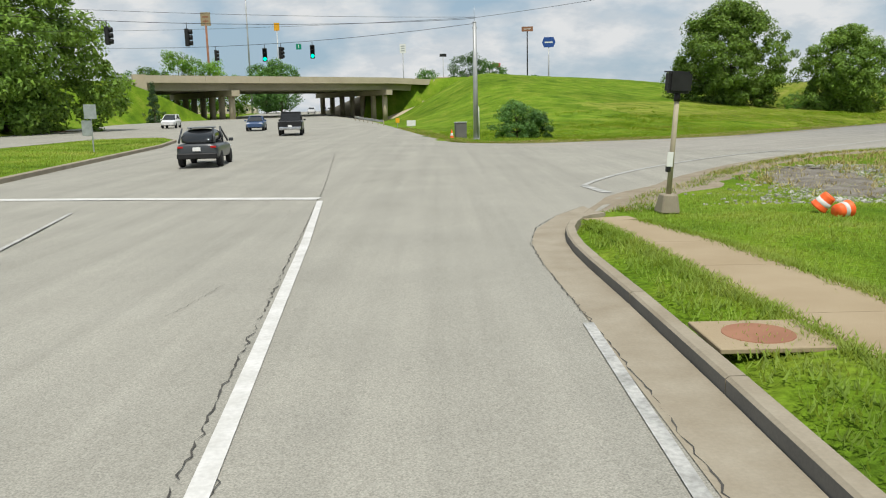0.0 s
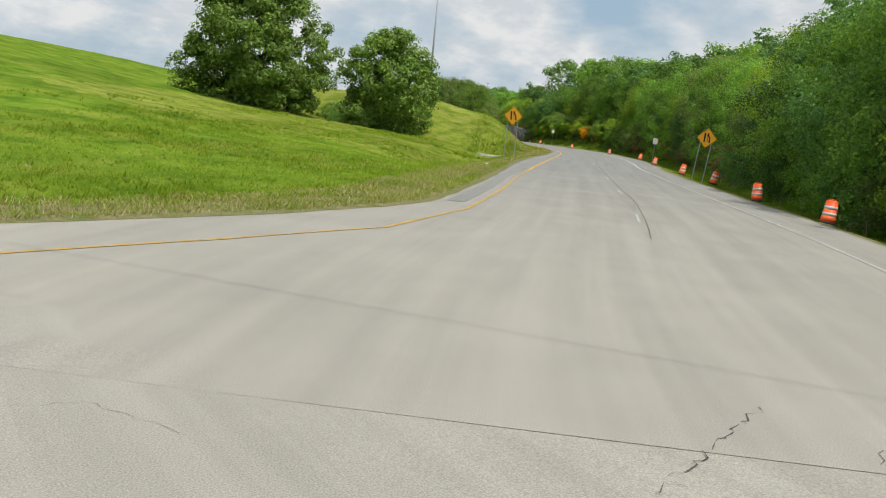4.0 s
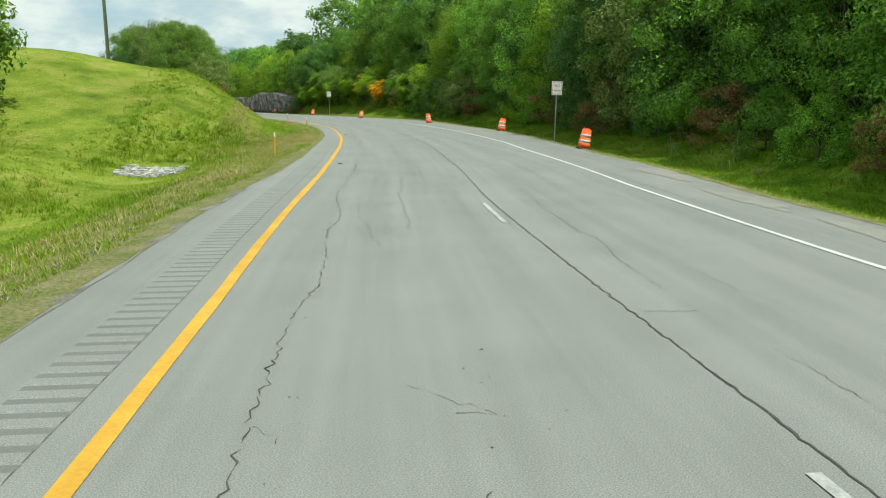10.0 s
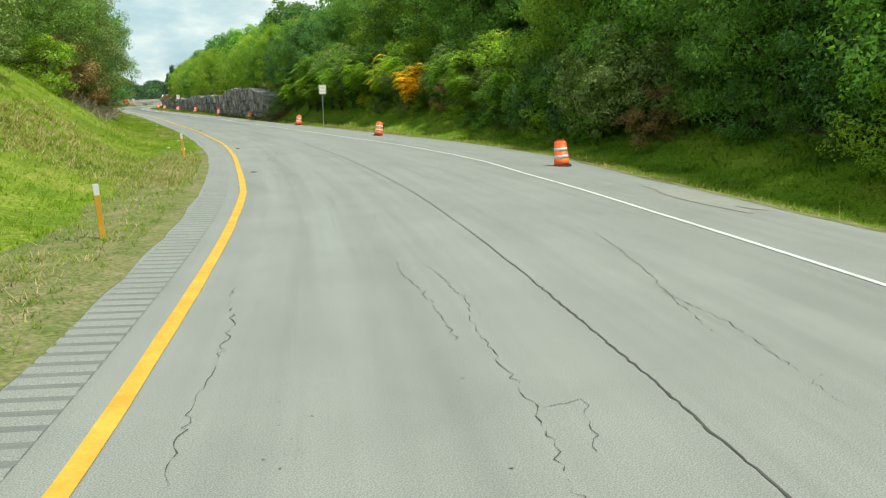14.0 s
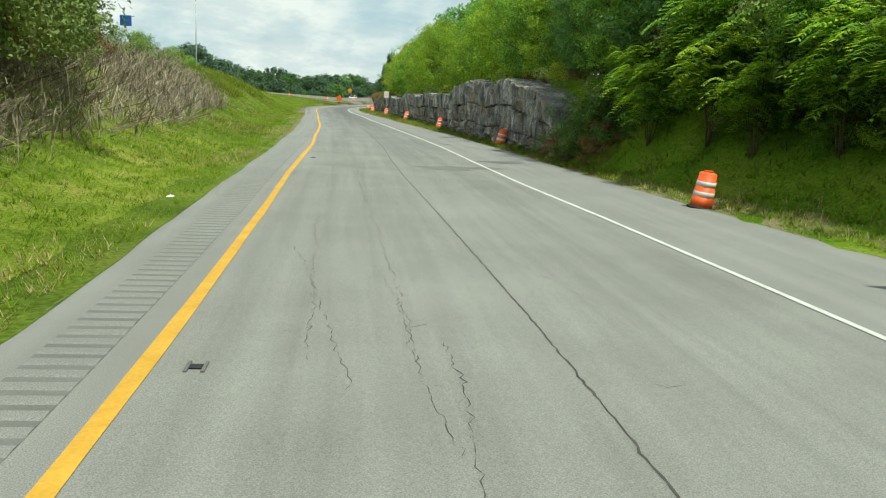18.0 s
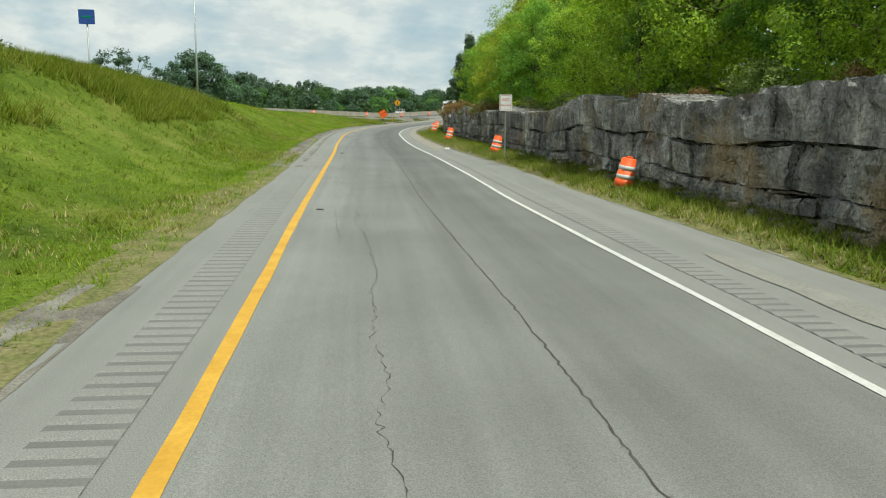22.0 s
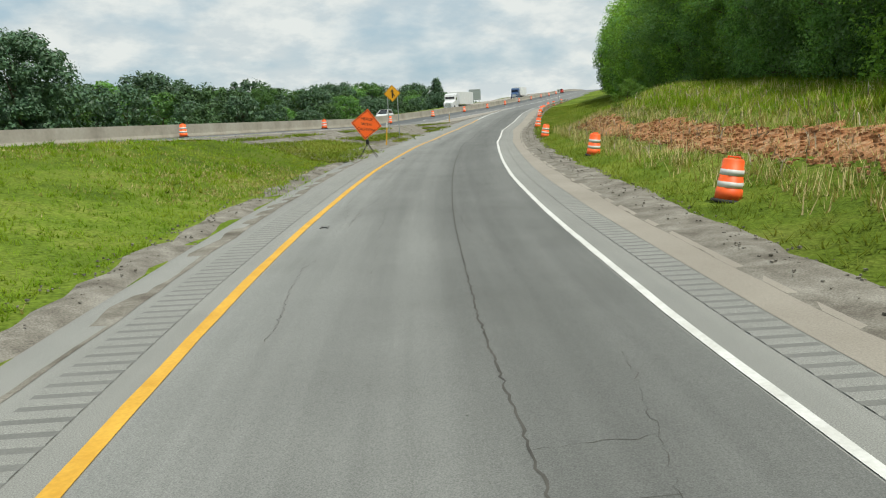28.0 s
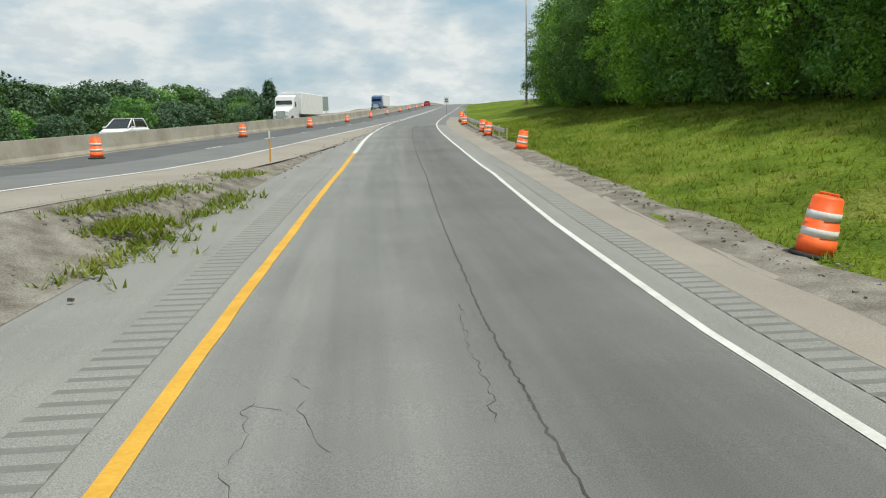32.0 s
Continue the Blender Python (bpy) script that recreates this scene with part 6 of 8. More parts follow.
tufts("dry_grass_left", scatter_sd(12000, 50, 160, off(LEDGE, -.1), off(LEDGE, -3.4), 31, 1.2), .11, M_BLADED, "dry tan roadside grass", 31, 5, width=.014)
tufts("dry_grass_hill", scatter_sd(9000, 60, 160, off(LEDGE, -2), off(LEDGE, -16), 40, 1.0, None, .9), .10, M_BLADED, "dry tan roadside grass", 40, 3, width=.016)
tufts("dry_patch_bank", scatter_sd(13000, 132, 200, -9.5, off(LEDGE, -.5), 46, 1.0, None, -.6), .11, M_BLADED, "sun-dried tan grass on the verge", 46, 6, 1.1, .016)
tufts("dry_bank_mid", scatter_sd(10000, 205, 310, off(LEDGE, -2), off(LEDGE, -9), 44, 1.0, None, .5), .11, M_BLADED, "dry tan grass on the bank", 44, 5, width=.016)
tufts("dry_grass_bank", scatter_sd(14000, 150, 345, off(LEDGE, -.2), off(LEDGE, -5), 32, 1.5, None, .3), .11, M_BLADED, "dry tan roadside grass", 32, 5, width=.014)
tufts("dry_grass_right", scatter_sd(11000, 60, 370, off(REDGE, .05), off(REDGE, 1.9), 33, 1.5), .14, M_BLADED, "dry tan roadside grass", 33, 5, width=.014)
tufts("dry_grass_scar", scatter_sd(1900, 382, 434, 7.8, 11.8, 45), .24, M_BLADED, "thin dry grass over the clay scar", 45, 4, .4, .012)
tufts("dry_grass_slope", scatter_sd(2400, 372, 440, off(REDGE, 2.4), off(REDGE, 12), 34, 1.0, SCAR), .42, M_BLADED, "tall dry grass on the clay slope", 34, 4, .35, width=.014)
tufts("green_weeds_slope", scatter_sd(9000, 376, 450, 12.2, 22, 42), .3, M_BLADE, "tall green weeds above the clay scar", 42, 6, .35, .022)
tufts("dry_grass_flat", scatter_sd(12000, 330, 428, off(LEDGE, -.9), off(LEDGE, -9), 35, 1.6, None, .4), .11, M_BLADED, "dry tan roadside grass", 35, 5, width=.014)
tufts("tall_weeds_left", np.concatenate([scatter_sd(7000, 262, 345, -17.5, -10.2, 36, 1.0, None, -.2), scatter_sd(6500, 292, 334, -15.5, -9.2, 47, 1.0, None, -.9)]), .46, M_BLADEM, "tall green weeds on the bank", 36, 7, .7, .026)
tufts("tall_weeds_right", scatter_sd(70, 150, 240, off(REDGE, .3), off(REDGE, 1.6), 37), .45, M_BLADED, "tall dry seed stalks by the shoulder", 37, 4, .18, .010)
gsel = np.array(GORE).reshape(-1, 9, 3)
rg = np.random.RandomState(6)
gp = []
for i in range(21000):
    r0 = rg.randint(0, 46)
    g_ = r0 / 46
    band = rg.choice(3, p=(.10, .76, .14))
    wid = (.10, 1.9 * (1 - g_) ** 2.4 + .10, .2)[band]
    k = (.8 + .4 * g_, 3.2 + .3 * g_, 6.2 - .4 * g_)[band] + rg.uniform(-1, 1) * wid
    k = float(np.clip(k, .1, 7.6)); k0 = int(k)
    p = gsel[r0, k0] * (1 - (k - k0)) + gsel[r0, k0 + 1] * (k - k0)
    if math.sin(r0 * .9 + k * 2) + math.sin(r0 * .37) > (.1, -1.7 + 4.2 * g_, .1)[band]:
        gp.append(p + np.array((rg.normal(0, .5), rg.normal(0, .5), 0)))
tufts("gore_grass", np.array(gp), .11, M_BLADEM, "grass growing through the gore gravel", 38, width=.025)
# corner lawn
rl = np.random.RandomState(8)
lx, ly = rl.uniform(2.6, 14, 16000), rl.uniform(2, 22, 16000)
ok = ~((np.abs(lx - np.interp(ly, (-6, 0, 4, 8, 10.6, 12.6, 15.2), (5.6, 5.1, 4.65, 4.33, 4.06, 3.88, 3.42))) < np.interp(ly, (8, 10.6, 12.6, 15.2), (.70, .68, .62, .46))) & (ly < 16.4)) & (lx > np.interp(ly, (2, 14.5, 16.5, 20, 25), (2.65, 2.6, 3.4, 6.6, 10)))
lp = np.stack([lx, ly, zground(lx, ly)], 1)[ok]
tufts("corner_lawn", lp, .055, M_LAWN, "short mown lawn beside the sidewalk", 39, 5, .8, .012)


# ---- dead brush on the left bank ----
def brush(name, n, s0, s1, d0, d1, seed, label, lo=.8, hi=2.6, lean=.8):
    r = np.random.RandomState(seed)
    p = scatter_sd(n, s0, s1, d0, d1, seed)
    v = []
    for q in p:
        L = r.uniform(lo, hi)
        w = r.uniform(.006, .022)
        a = r.uniform(0, 6.28); le = abs(r.normal(lean * .5, lean))
        dv = np.array((math.cos(a) * math.sin(le), math.sin(a) * math.sin(le), max(.06, .5 * abs(math.cos(le)))))
        side = np.cross(dv, (0, 0, 1.0)); side = side / (np.linalg.norm(side) + 1e-6) * w
        m = q + dv * L * .5 + np.array((0, 0, .12 * L)); e = q + dv * L
        v += [(q - side, q + side, m + side, m - side), (m - side, m + side, e + side * .4, e - side * .4)]
        up = np.array((0, 0, w))
        v += [(q - up, q + up, m + up, m - up)]
        for _ in range(2):
            b = q + dv * L * r.uniform(.4, .9); t = b + r.normal(size=3) * .35 * np.array((1, 1, .7))
            v.append((b - side * .5, b + side * .5, t + side * .2, t - side * .2))
    return tagged(part(name, quads(name, np.array(v), M_DEAD)), label, "brush", kind="stuff")


brush("dead_brush", 1500, 212, 240, -11.5, -7.9, 50, "tangled grey dead stems on the bank", .5, 1.9, 1.0)
brush("dead_thicket", 3800, 228, 260, -14.0, -7.6, 54, "tall thicket of grey dead stems on the bank", .5, 2.4, 1.6)
brush("dead_stems", 3000, 256, 279, -13.5, -8.2, 57, "tall pale dead stems standing on the bank", 1.2, 2.8, .4)
brush("fallen_canes", 420, 226, 268, -10.6, -7.2, 55, "long pale dead canes fallen over the bank", 1.6, 3.4, 2.4)
brush("dead_brush_crest", 900, 262, 292, -14, -10.5, 51, "tangled grey dead stems on the bank", .6, 1.6)
brush("dead_stalks_clay", 600, 380, 432, 8.0, 15, 52, "thin dry stalks on the clay slope", .4, 1.1, .35)
brush("wood_edge_stems", 160, 66, 150, 14.2, 16.8, 53, "bare stems at the edge of the wood", .6, 2.0, .5)


# ---- traffic drums ----
def drum():
    ob = thing("traffic_drum", Matrix.Identity(4), "orange and white striped plastic traffic drum on the verge", "traffic drum", "traffic drums along the ramp")
    prof = [(.292, 0.06), (.29, .30), (.27, .305), (.268, .53), (.252, .535), (.25, .76), (.235, .765), (.232, .93), (.19, .965), (.0, .97)]
    part("body", (lathe(prof, 20), M_ORANGE), ob)
    for z0, z1, r0, r1 in ((.33, .46, .2735, .2725), (.60, .73, .2565, .2545)):
        part("reflective_band", (lathe([(r0 - .02, z0), (r0, z0), (r1, z1), (r1 - .02, z1)], 20), M_REFL), ob, "grubby white reflective band")
    part("rubber_base", (lathe([(.36, 0), (.37, .02), (.36, .055), (.30, .075), (.29, .06)], 20), M_TYRE), ob, "black rubber ballast ring")
    bm = box(.05, .32, .03, (0, 0, 1.005), .008)
    for k in (-1, 1):
        b2 = box(.05, .03, .06, (0, .145 * k, .98), .006)
        me = bpy.data.meshes.new("t"); b2.to_mesh(me); b2.free(); bm.from_mesh(me); bpy.data.meshes.remove(me)
    part("handle", (bm, M_ORANGE), ob)
    return ob


DRUM = drum()
used = False
rd = random.Random(4)


for s, d, a in ((75, 11.3, 4), (86.2, 11.0, -3), (103, 11.3, 12), (118.3, 10.7, 10), (143.5, 10.0, 9), (165.8, 10.9, 11), (187.5, 10.2, -6), (213.5, 9.6, 7), (237.5, 9.3, 6), (262.5, 9.0, 12), (283.6, 8.6, 10), (303.3, 8.0, 9), (323.2, 7.3, 11), (342, 6.65, 12), (363.5, 6.6, 9), (388.5, 6.9, 8), (406, 7.1, 6), (429.5, 6.9, 9), (450.8, 6.95, 10), (478, 7.2, 9), (492, 7.1, 3), (498, 7.3, 2), (520, 7.0, 2), (536, 7.0, 2), (556, 7.0, 3)):
    x, y = at_sd(s, d)
    x, y = float(x), float(y)
    hd = radians(heading(s))
    z = max(zg(x, y), float(RISE(s)))
    m = pose(x, y, z - .03, 0, 0, heading(s)) @ pose(0, 0, 0, rd.uniform(-4, 4), a, 0) @ pose(0, 0, 0, 0, 0, rd.uniform(0, 360))
    if not used:
        DRUM.matrix_basis = m
        used = True
    else:
        copy_thing(DRUM, m)
for u in (-72, -45, -18, 5, 28, 52, 76, 100, 124, 150, 175, 200, 226, 250):
    p = mlpt(u, 2.3)
    tagged(copy_thing(DRUM, pose(p[0], p[1], p[2] + .006, 0, 0, rd.uniform(0, 360))), "orange and white striped plastic drum on the carriageway", "traffic drum", "traffic drums along the main line")


# ---- signs ----
def diamond(r, k=.06):
    """A square on its corner with rounded corners."""
    out = []
    for i in range(4):
        a = math.pi / 2 * i
        for da in (-.5, -.17, .17, .5):
            c = Vector((math.cos(a), math.sin(a))) * (r - k * 1.41)
            out.append((c.x + k * math.cos(a + da * math.pi / 2), c.y + k * math.sin(a + da * math.pi / 2)))
    return out


def post(h, lean=0.0, w=.055):
    """A perforated U-channel steel post."""
    bm = box(w, .012, h, (0, .014, h / 2 - .15))
    for k in (-1, 1):
        b2 = box(.01, .03, h, (k * w / 2, 0, h / 2 - .15))
        me = bpy.data.meshes.new("t"); b2.to_mesh(me); b2.free(); bm.from_mesh(me); bpy.data.meshes.remove(me)
    return bm


def plate(points, material, parent, y, name="plate", thick=.004, dz=0.0, dx=0.0, label=""):
    return part(name, (slab(points, thick, pose(dx, y, dz)), material), parent, label)


def ring(outer, inner, thick):
    bm = bmesh.new()
    n = len(outer)
    L = [[bm.verts.new((x, y, z)) for x, z in pts] for y in (-thick / 2, thick / 2) for pts in (outer, inner)]
    for i in range(n):
        j = (i + 1) % n
        bm.faces.new((L[0][i], L[0][j], L[1][j], L[1][i])); bm.faces.new((L[2][i], L[3][i], L[3][j], L[2][j]))
        bm.faces.new((L[0][i], L[2][i], L[2][j], L[0][j])); bm.faces.new((L[1][i], L[1][j], L[3][j], L[3][i]))
    bmesh.ops.recalc_face_normals(bm, faces=bm.faces[:])
    return bm


def diamond_sign(name, x, y, z0, rz, zc, r, label, symbol, face=M_SIGNY, gap=.9, lean=0.0):
    ob = thing(name, pose(x, y, z0, 0, lean, rz), label, "road sign")
    for k in (-1, 1):
        part("post", (post(zc + .25 + (.0 if gap > .7 else .3)), M_STEEL), ob, "galvanised steel post", m=pose(k * gap / 2, .02, 0))
    pl = plate(diamond(r), face, ob, -.02, "plate", .006, zc)
    part("border", (ring([(a, b) for a, b in diamond(r - .035)], [(a, b) for a, b in diamond(r - .065)], .004), M_BLACK), pl, m=pose(0, -.026, zc))
    for pts in symbol:
        part("symbol", (slab([(a * r, b * r) for a, b in pts], .004, pose(0, -.026, zc)), M_BLACK), pl)
    return ob


LANE_END = [[(-.27, -.42), (-.12, -.42), (-.17, .48), (-.32, .48)], [(.22, -.42), (.38, -.42), (.30, .10), (.14, .26), (.12, .48), (-.03, .48), (-.02, .20), (.20, .02)],
            [(.05, -.42), (.11, -.42), (.11, -.31), (.05, -.31)], [(.04, -.24), (.10, -.24), (.10, -.13), (.04, -.13)], [(.02, -.05), (.08, -.05), (.08, .06), (.02, .06)]]
MERGE = [[(-.055, -.50), (.075, -.50), (.075, .18), (-.055, .18)], [(-.21, .14), (.01, .50), (.23, .14), (.01, .22)], [(.07, -.08), (.24, -.36), (.34, -.30), (.10, .08)]]
g0, g1 = zg(54.4, 91.8), zg(64.7, 79.1)
diamond_sign("lane_ends_sign", 54.4, 91.8, g0, heading(111), 3.80 - g0, .86, "amber diamond lane-ends sign on two leaning steel posts", LANE_END)
diamond_sign("lane_ends_sign", 64.7, 79.1, g1, heading(111) - 6, 3.50 - g1, .86, "amber diamond lane-ends sign on two tilted steel posts", LANE_END, lean=5)
diamond_sign("merge_sign", 231.4, 362.1, zg(231.4, 362.1), heading(437) + 2, 3.93 - zg(231.4, 362.1), .72, "amber diamond merge sign on two steel posts", MERGE, gap=.85)


def caution_sign(x, y, z, rz):
    ob = thing("work_zone_sign", pose(x, y, z, 0, 0, rz), "bright orange roll-up merge warning sign on a low stand", "road sign")
    cl = part("cloth", (slab(diamond(.84, .03), .006, pose(0, 0, 1.8, 0, 9, 0)), M_SIGNO), ob)
    part("border", (ring(diamond(.78, .03), diamond(.75, .03), .003), M_BLACK), cl, m=pose(0, -.006, 1.8, 0, 9, 0))
    for t, dz in (("MERGE", .28), ("WITH", 0.0), ("CAUTION", -.28)):
        lettering(t, .215, M_BLACK, cl, pose(0, 0, 1.8, 0, 9, 0) @ pose(0, -.006, dz, 90, 0, 0))
    part("mast", (rod((0, .03, .5), (0, .03, 2.0), .018), M_STEEL), ob)
    part("stand_box", (box(.16, .12, .26, (0, .02, .85), .01), M_BLACK), ob)
    for k, (a, b) in enumerate(((-.6, -.45), (.6, -.45), (-.6, .5), (.6, .5))):
        part("leg", (rod((0, .02, .78), (a * .8, b * .8, .01), .014), M_BLACK), ob)
    return ob


sx, sy = (float(q) for q in at_sd(414.4, -3.85))
caution_sign(sx, sy, 0.0, heading(408))


def parking_sign(x, y, z, rz, zc, lean=0):
    ob = thing("no_parking_sign", pose(x, y, z, 0, lean, rz), "small white no-parking sign on a steel post", "road sign", "no-parking signs")
    part("post", (post(zc + .3), M_STEEL), ob, "galvanised steel post", m=pose(0, .02, 0))
    w, h = .31, .39
    pl = plate([(-w, -h), (w, -h), (w, h), (-w, h)], M_SIGNW, ob, -.02, "plate", .005, zc)
    i = .27, .35
    part("border", (ring([(-i[0], -i[1]), (i[0], -i[1]), (i[0], i[1]), (-i[0], i[1])], [(-i[0] + .015, -i[1] + .015), (i[0] - .015, -i[1] + .015), (i[0] - .015, i[1] - .015), (-i[0] + .015, i[1] - .015)], .003), M_RED), pl, m=pose(0, -.025, zc))
    lettering("NO", .22, M_RED, pl, pose(0, -.024, zc + .14, 90, 0, 0))
    lettering("PARKING", .125, M_RED, pl, pose(0, -.024, zc - .13, 90, 0, 0))
    return ob


for x, y, zc in ((94.4, 107.0, 3.0), (139.9, 171.7, 3.3), (179.0, 254.4, 2.84)):
    s, d = (float(q[0]) for q in sd_of([x], [y]))
    g = zg(x, y)
    parking_sign(x, y, g, heading(s), zc - g, rd.uniform(-1, 2))


def delineator(x, y, z, h, lean):
    ob = thing("delineator_post", pose(x, y, z, rd.uniform(-2, 2), lean, rd.uniform(-20, 20)), "flat yellow plastic delineator post at the shoulder edge", "marker post", "yellow delineator posts")
    part("blade", (box(.10, .012, h * .82, (0, 0, h * .41 - .05), .004), M_YEL), ob)
    part("reflector", (box(.10, .014, h * .2, (0, 0, h * .92 - .05), .004), M_REFL), ob, "pale reflective top")
    return ob


for s, d, h, a in ((142, -4.7, 1.0, 2), (174, -3.7, 1.0, -4), (194, -3.7, 1.05, -5), (429, -4.7, 1.65, 5), (471, -4.0, 1.45, 0)):
    x, y = at_sd(s, d)
    delineator(float(x), float(y), max(zg(float(x), float(y)), float(RISE(s))), h, a)


# ---- masts, boards and far signs ----
def mast(x, y, z, h, r, label):
    ob = thing("light_mast", pose(x, y, z), label, "light mast")
    part("pole", (rod((0, 0, -.3), (0, 0, h), r, r * .4, 12), M_POLE), ob)
    part("base", (lathe([(r * 2, -.2), (r * 2, .25), (r * 1.9, .3), (0, .3)], 14), M_CONC), ob)
    part("light_ring", (lathe([(.25, h - .2), (.9, h - .1), (.95, h + .1), (.2, h + .3)], 14), M_STEEL), ob)
    return ob


mast(206, 415, zg(206, 415), 33, .3, "very tall tapered grey highway light mast")
mast(110.8, 182.7, zg(110.8, 182.7), 34, .26, "very tall tapered grey highway light mast")
mast(-61, 258, 2.5, 46, .35, "very tall tapered grey highway light mast")
mast(356, 454, zg(356, 454), 28, .22, "very tall tapered grey highway light mast")


def board(name, x, y, z, rz, w, h, zc, material, label, poles=1, pole_mat=M_POLE, bars=0, bar_mat=None, cat="sign", r=.14, shape="box"):
    ob = thing(name, pose(x, y, z, 0, 0, rz), label, cat)
    for k in range(poles):
        px = 0 if poles == 1 else (k / (poles - 1) - .5) * w * .7
        part("pole", (rod((px, .05, -.3), (px, .05, zc), r, r * .8, 10), pole_mat), ob)
    if shape == "hex":
        pts = [(-w / 2, 0), (-w * .36, -h / 2), (w * .36, -h / 2), (w / 2, 0), (w * .36, h / 2), (-w * .36, h / 2)]
    else:
        pts = [(-w / 2, -h / 2), (w / 2, -h / 2), (w / 2, h / 2), (-w / 2, h / 2)]
    pl = part("panel", (slab(pts, .35 if h > 1.5 else .06, pose(0, -.1, zc)), material), ob)
    for b in range(bars):
        part("lettering_bar", (box(w * .6, .03, h * .12, (0, -.29 if h > 1.5 else -.15, zc + h * (.5 - (b + 1) / (bars + 1)))), bar_mat or M_SIGNW), pl)
    return ob


board("pylon_sign", -82.8, 288.3, 2.5, 5, 3.4, 4.6, 34, M_WALK, "tall tan roadside business sign with red shapes on a brown pole", bars=2, bar_mat=M_BRICK, r=.45, pole_mat=M_BRICK)
board("pylon_sign", -78.4, 392.2, 2.5, 5, 2.6, 3.6, 42, M_SIGNY, "tall yellow business sign on a thin pole", r=.3)
board("pylon_sign", -17.8, 399.6, 2.5, 0, 3.0, 4.4, 31, M_SIGNW, "tall pale business sign on a pole", bars=3, bar_mat=M_POLE, r=.3)
board("pylon_sign", 36.3, 328.0, 6, -5, 4.6, 1.9, 28.5, M_BRICK, "tall maroon and white business sign on a pole", bars=1, r=.3, pole_mat=M_BLACK)
board("pylon_sign", 44.9, 326.9, 6, -5, 5.4, 4.0, 23, M_BLUE, "tall dark blue six-sided business sign on a pole", bars=1, r=.3, shape="hex")
board("pylon_sign", 1.8, 330, 6, 0, 2.8, 1.2, 19, M_BLACK, "dark business sign on a pole", r=.2)
board("pylon_sign", 23.6, 329.2, 6, 0, 3.4, 1.6, 14.5, M_RED, "red business sign on a low pole", bars=1, r=.2)
p = mlpt(196, -25)
board("guide_sign", p[0], p[1], zg(p[0], p[1]), heading(500) + 10, 4.4, 4.0, 4.8, M_STEEL, "bare metal back of a large highway guide sign", poles=2, r=.1, cat="road sign")
board("guide_sign", 178.4, 384.8, zg(178.4, 384.8), heading(300), 2.8, 2.6, 21, M_BLUE, "tall green and blue business sign on a pole", bars=1, bar_mat=M_SIGNG, r=.2)
p = mlpt(112, 14.5)
board("speed_sign", p[0], p[1], zg(p[0], p[1]), heading(520), .9, 1.1, 2.6, M_SIGNW, "white rectangular sign beside the carriageway", bars=2, bar_mat=M_BLACK, r=.04, cat="road sign")

# guardrail beyond the drums
gr = thing("guardrail", Matrix.Identity(4), "galvanised steel guardrail along the merging lane", "guardrail")
for i in range(22):
    s = 486 + i * 3.8
    x, y = at_sd(s, 7.6)
    z = max(zg(float(x), float(y)), float(RISE(s)))
    part("post", (box(.10, .15, .95, (0, 0, .28), .01), M_WOODP), gr, m=pose(float(x), float(y), z, 0, 0, heading(s)))
    if i < 21:
        ss_ = np.linspace(s - .1, s + 3.9, 5)
        prof = ((0, .42), (-.06, .47), (-.01, .55), (-.01, .57), (-.06, .65), (0, .70))
        v = []
        for q in ss_:
            for dd, zz in prof:
                xx, yy = at_sd(q, 7.48 + dd)
                v.append((float(xx), float(yy), float(RISE(q)) + zz))
        n = len(prof)
        part("rail", raw("rail", v, [(a * n + k, a * n + k + 1, (a + 1) * n + k + 1, (a + 1) * n + k) for a in range(4) for k in range(n - 1)], M_STEEL, True), gr)


# ---- litter, raised markers and crumbs ----
def litter(s, d, k, material, label, seed):
    """A crumpled scrap of wrapper lying on the ground."""
    r = random.Random(seed)
    x, y = at_sd(s, d)
    x, y = float(x), float(y)
    bm = bmesh.new()
    bmesh.ops.create_icosphere(bm, subdivisions=2, radius=k)
    for v in bm.verts:
        v.co = Vector((v.co.x * r.uniform(.7, 1.25), v.co.y * r.uniform(.6, 1.0), max(-.01, v.co.z * r.uniform(.15, .6))))
    me = bpy.data.meshes.new("litter"); bm.to_mesh(me); bm.free(); me.materials.append(material)
    tagged(part("litter", me, m=pose(x, y, max(zg(x, y), float(RISE(s)) + .0) + .02, 0, 0, r.uniform(0, 360))), label, "litter")


for i, (s, d, k, mm, l) in enumerate(((199.9, -3.8, .13, M_SIGNW, "crumpled white and blue wrapper on the verge"), (207.9, -3.9, .12, M_SIGNW, "crumpled white paper litter on the verge"), (201.2, -4.5, .10, M_SIGNW, "crumpled white paper litter on the verge"), (253, 9.2, .16, M_SIGNW, "crumpled white paper litter on the verge"), (330, 5.4, .2, M_SIGNW, "crumpled white paper litter on the shoulder"), (102.3, 3.22, .10, M_TAN, "flat cream-coloured crumb patch on the road seam"), (236, -3.9, .1, M_SIGNW, "crumpled white paper litter on the verge"), (96, -5.2, .10, M_SIGNW, "crumpled white paper litter on the grass"))):
    litter(s, d, k, mm, l, 60 + i)


def raised_marker(s, d):
    """A steel-cased reflective marker: two runners and a lens between them."""
    x, y = at_sd(s, d)
    ob = thing("road_reflector", pose(float(x), float(y), float(RISE(s)) + .004, 0, 0, heading(s)), "dark steel-cased reflective marker set in the road", "road marker", "road reflectors beside the yellow line")
    for k in (-1, 1):
        part("runner", (box(.035, .26, .022, (k * .075, 0, .011), .006), M_DARKGREY), ob)
    part("lens", (box(.115, .10, .02, (0, 0, .01), .005), M_BLACK), ob)


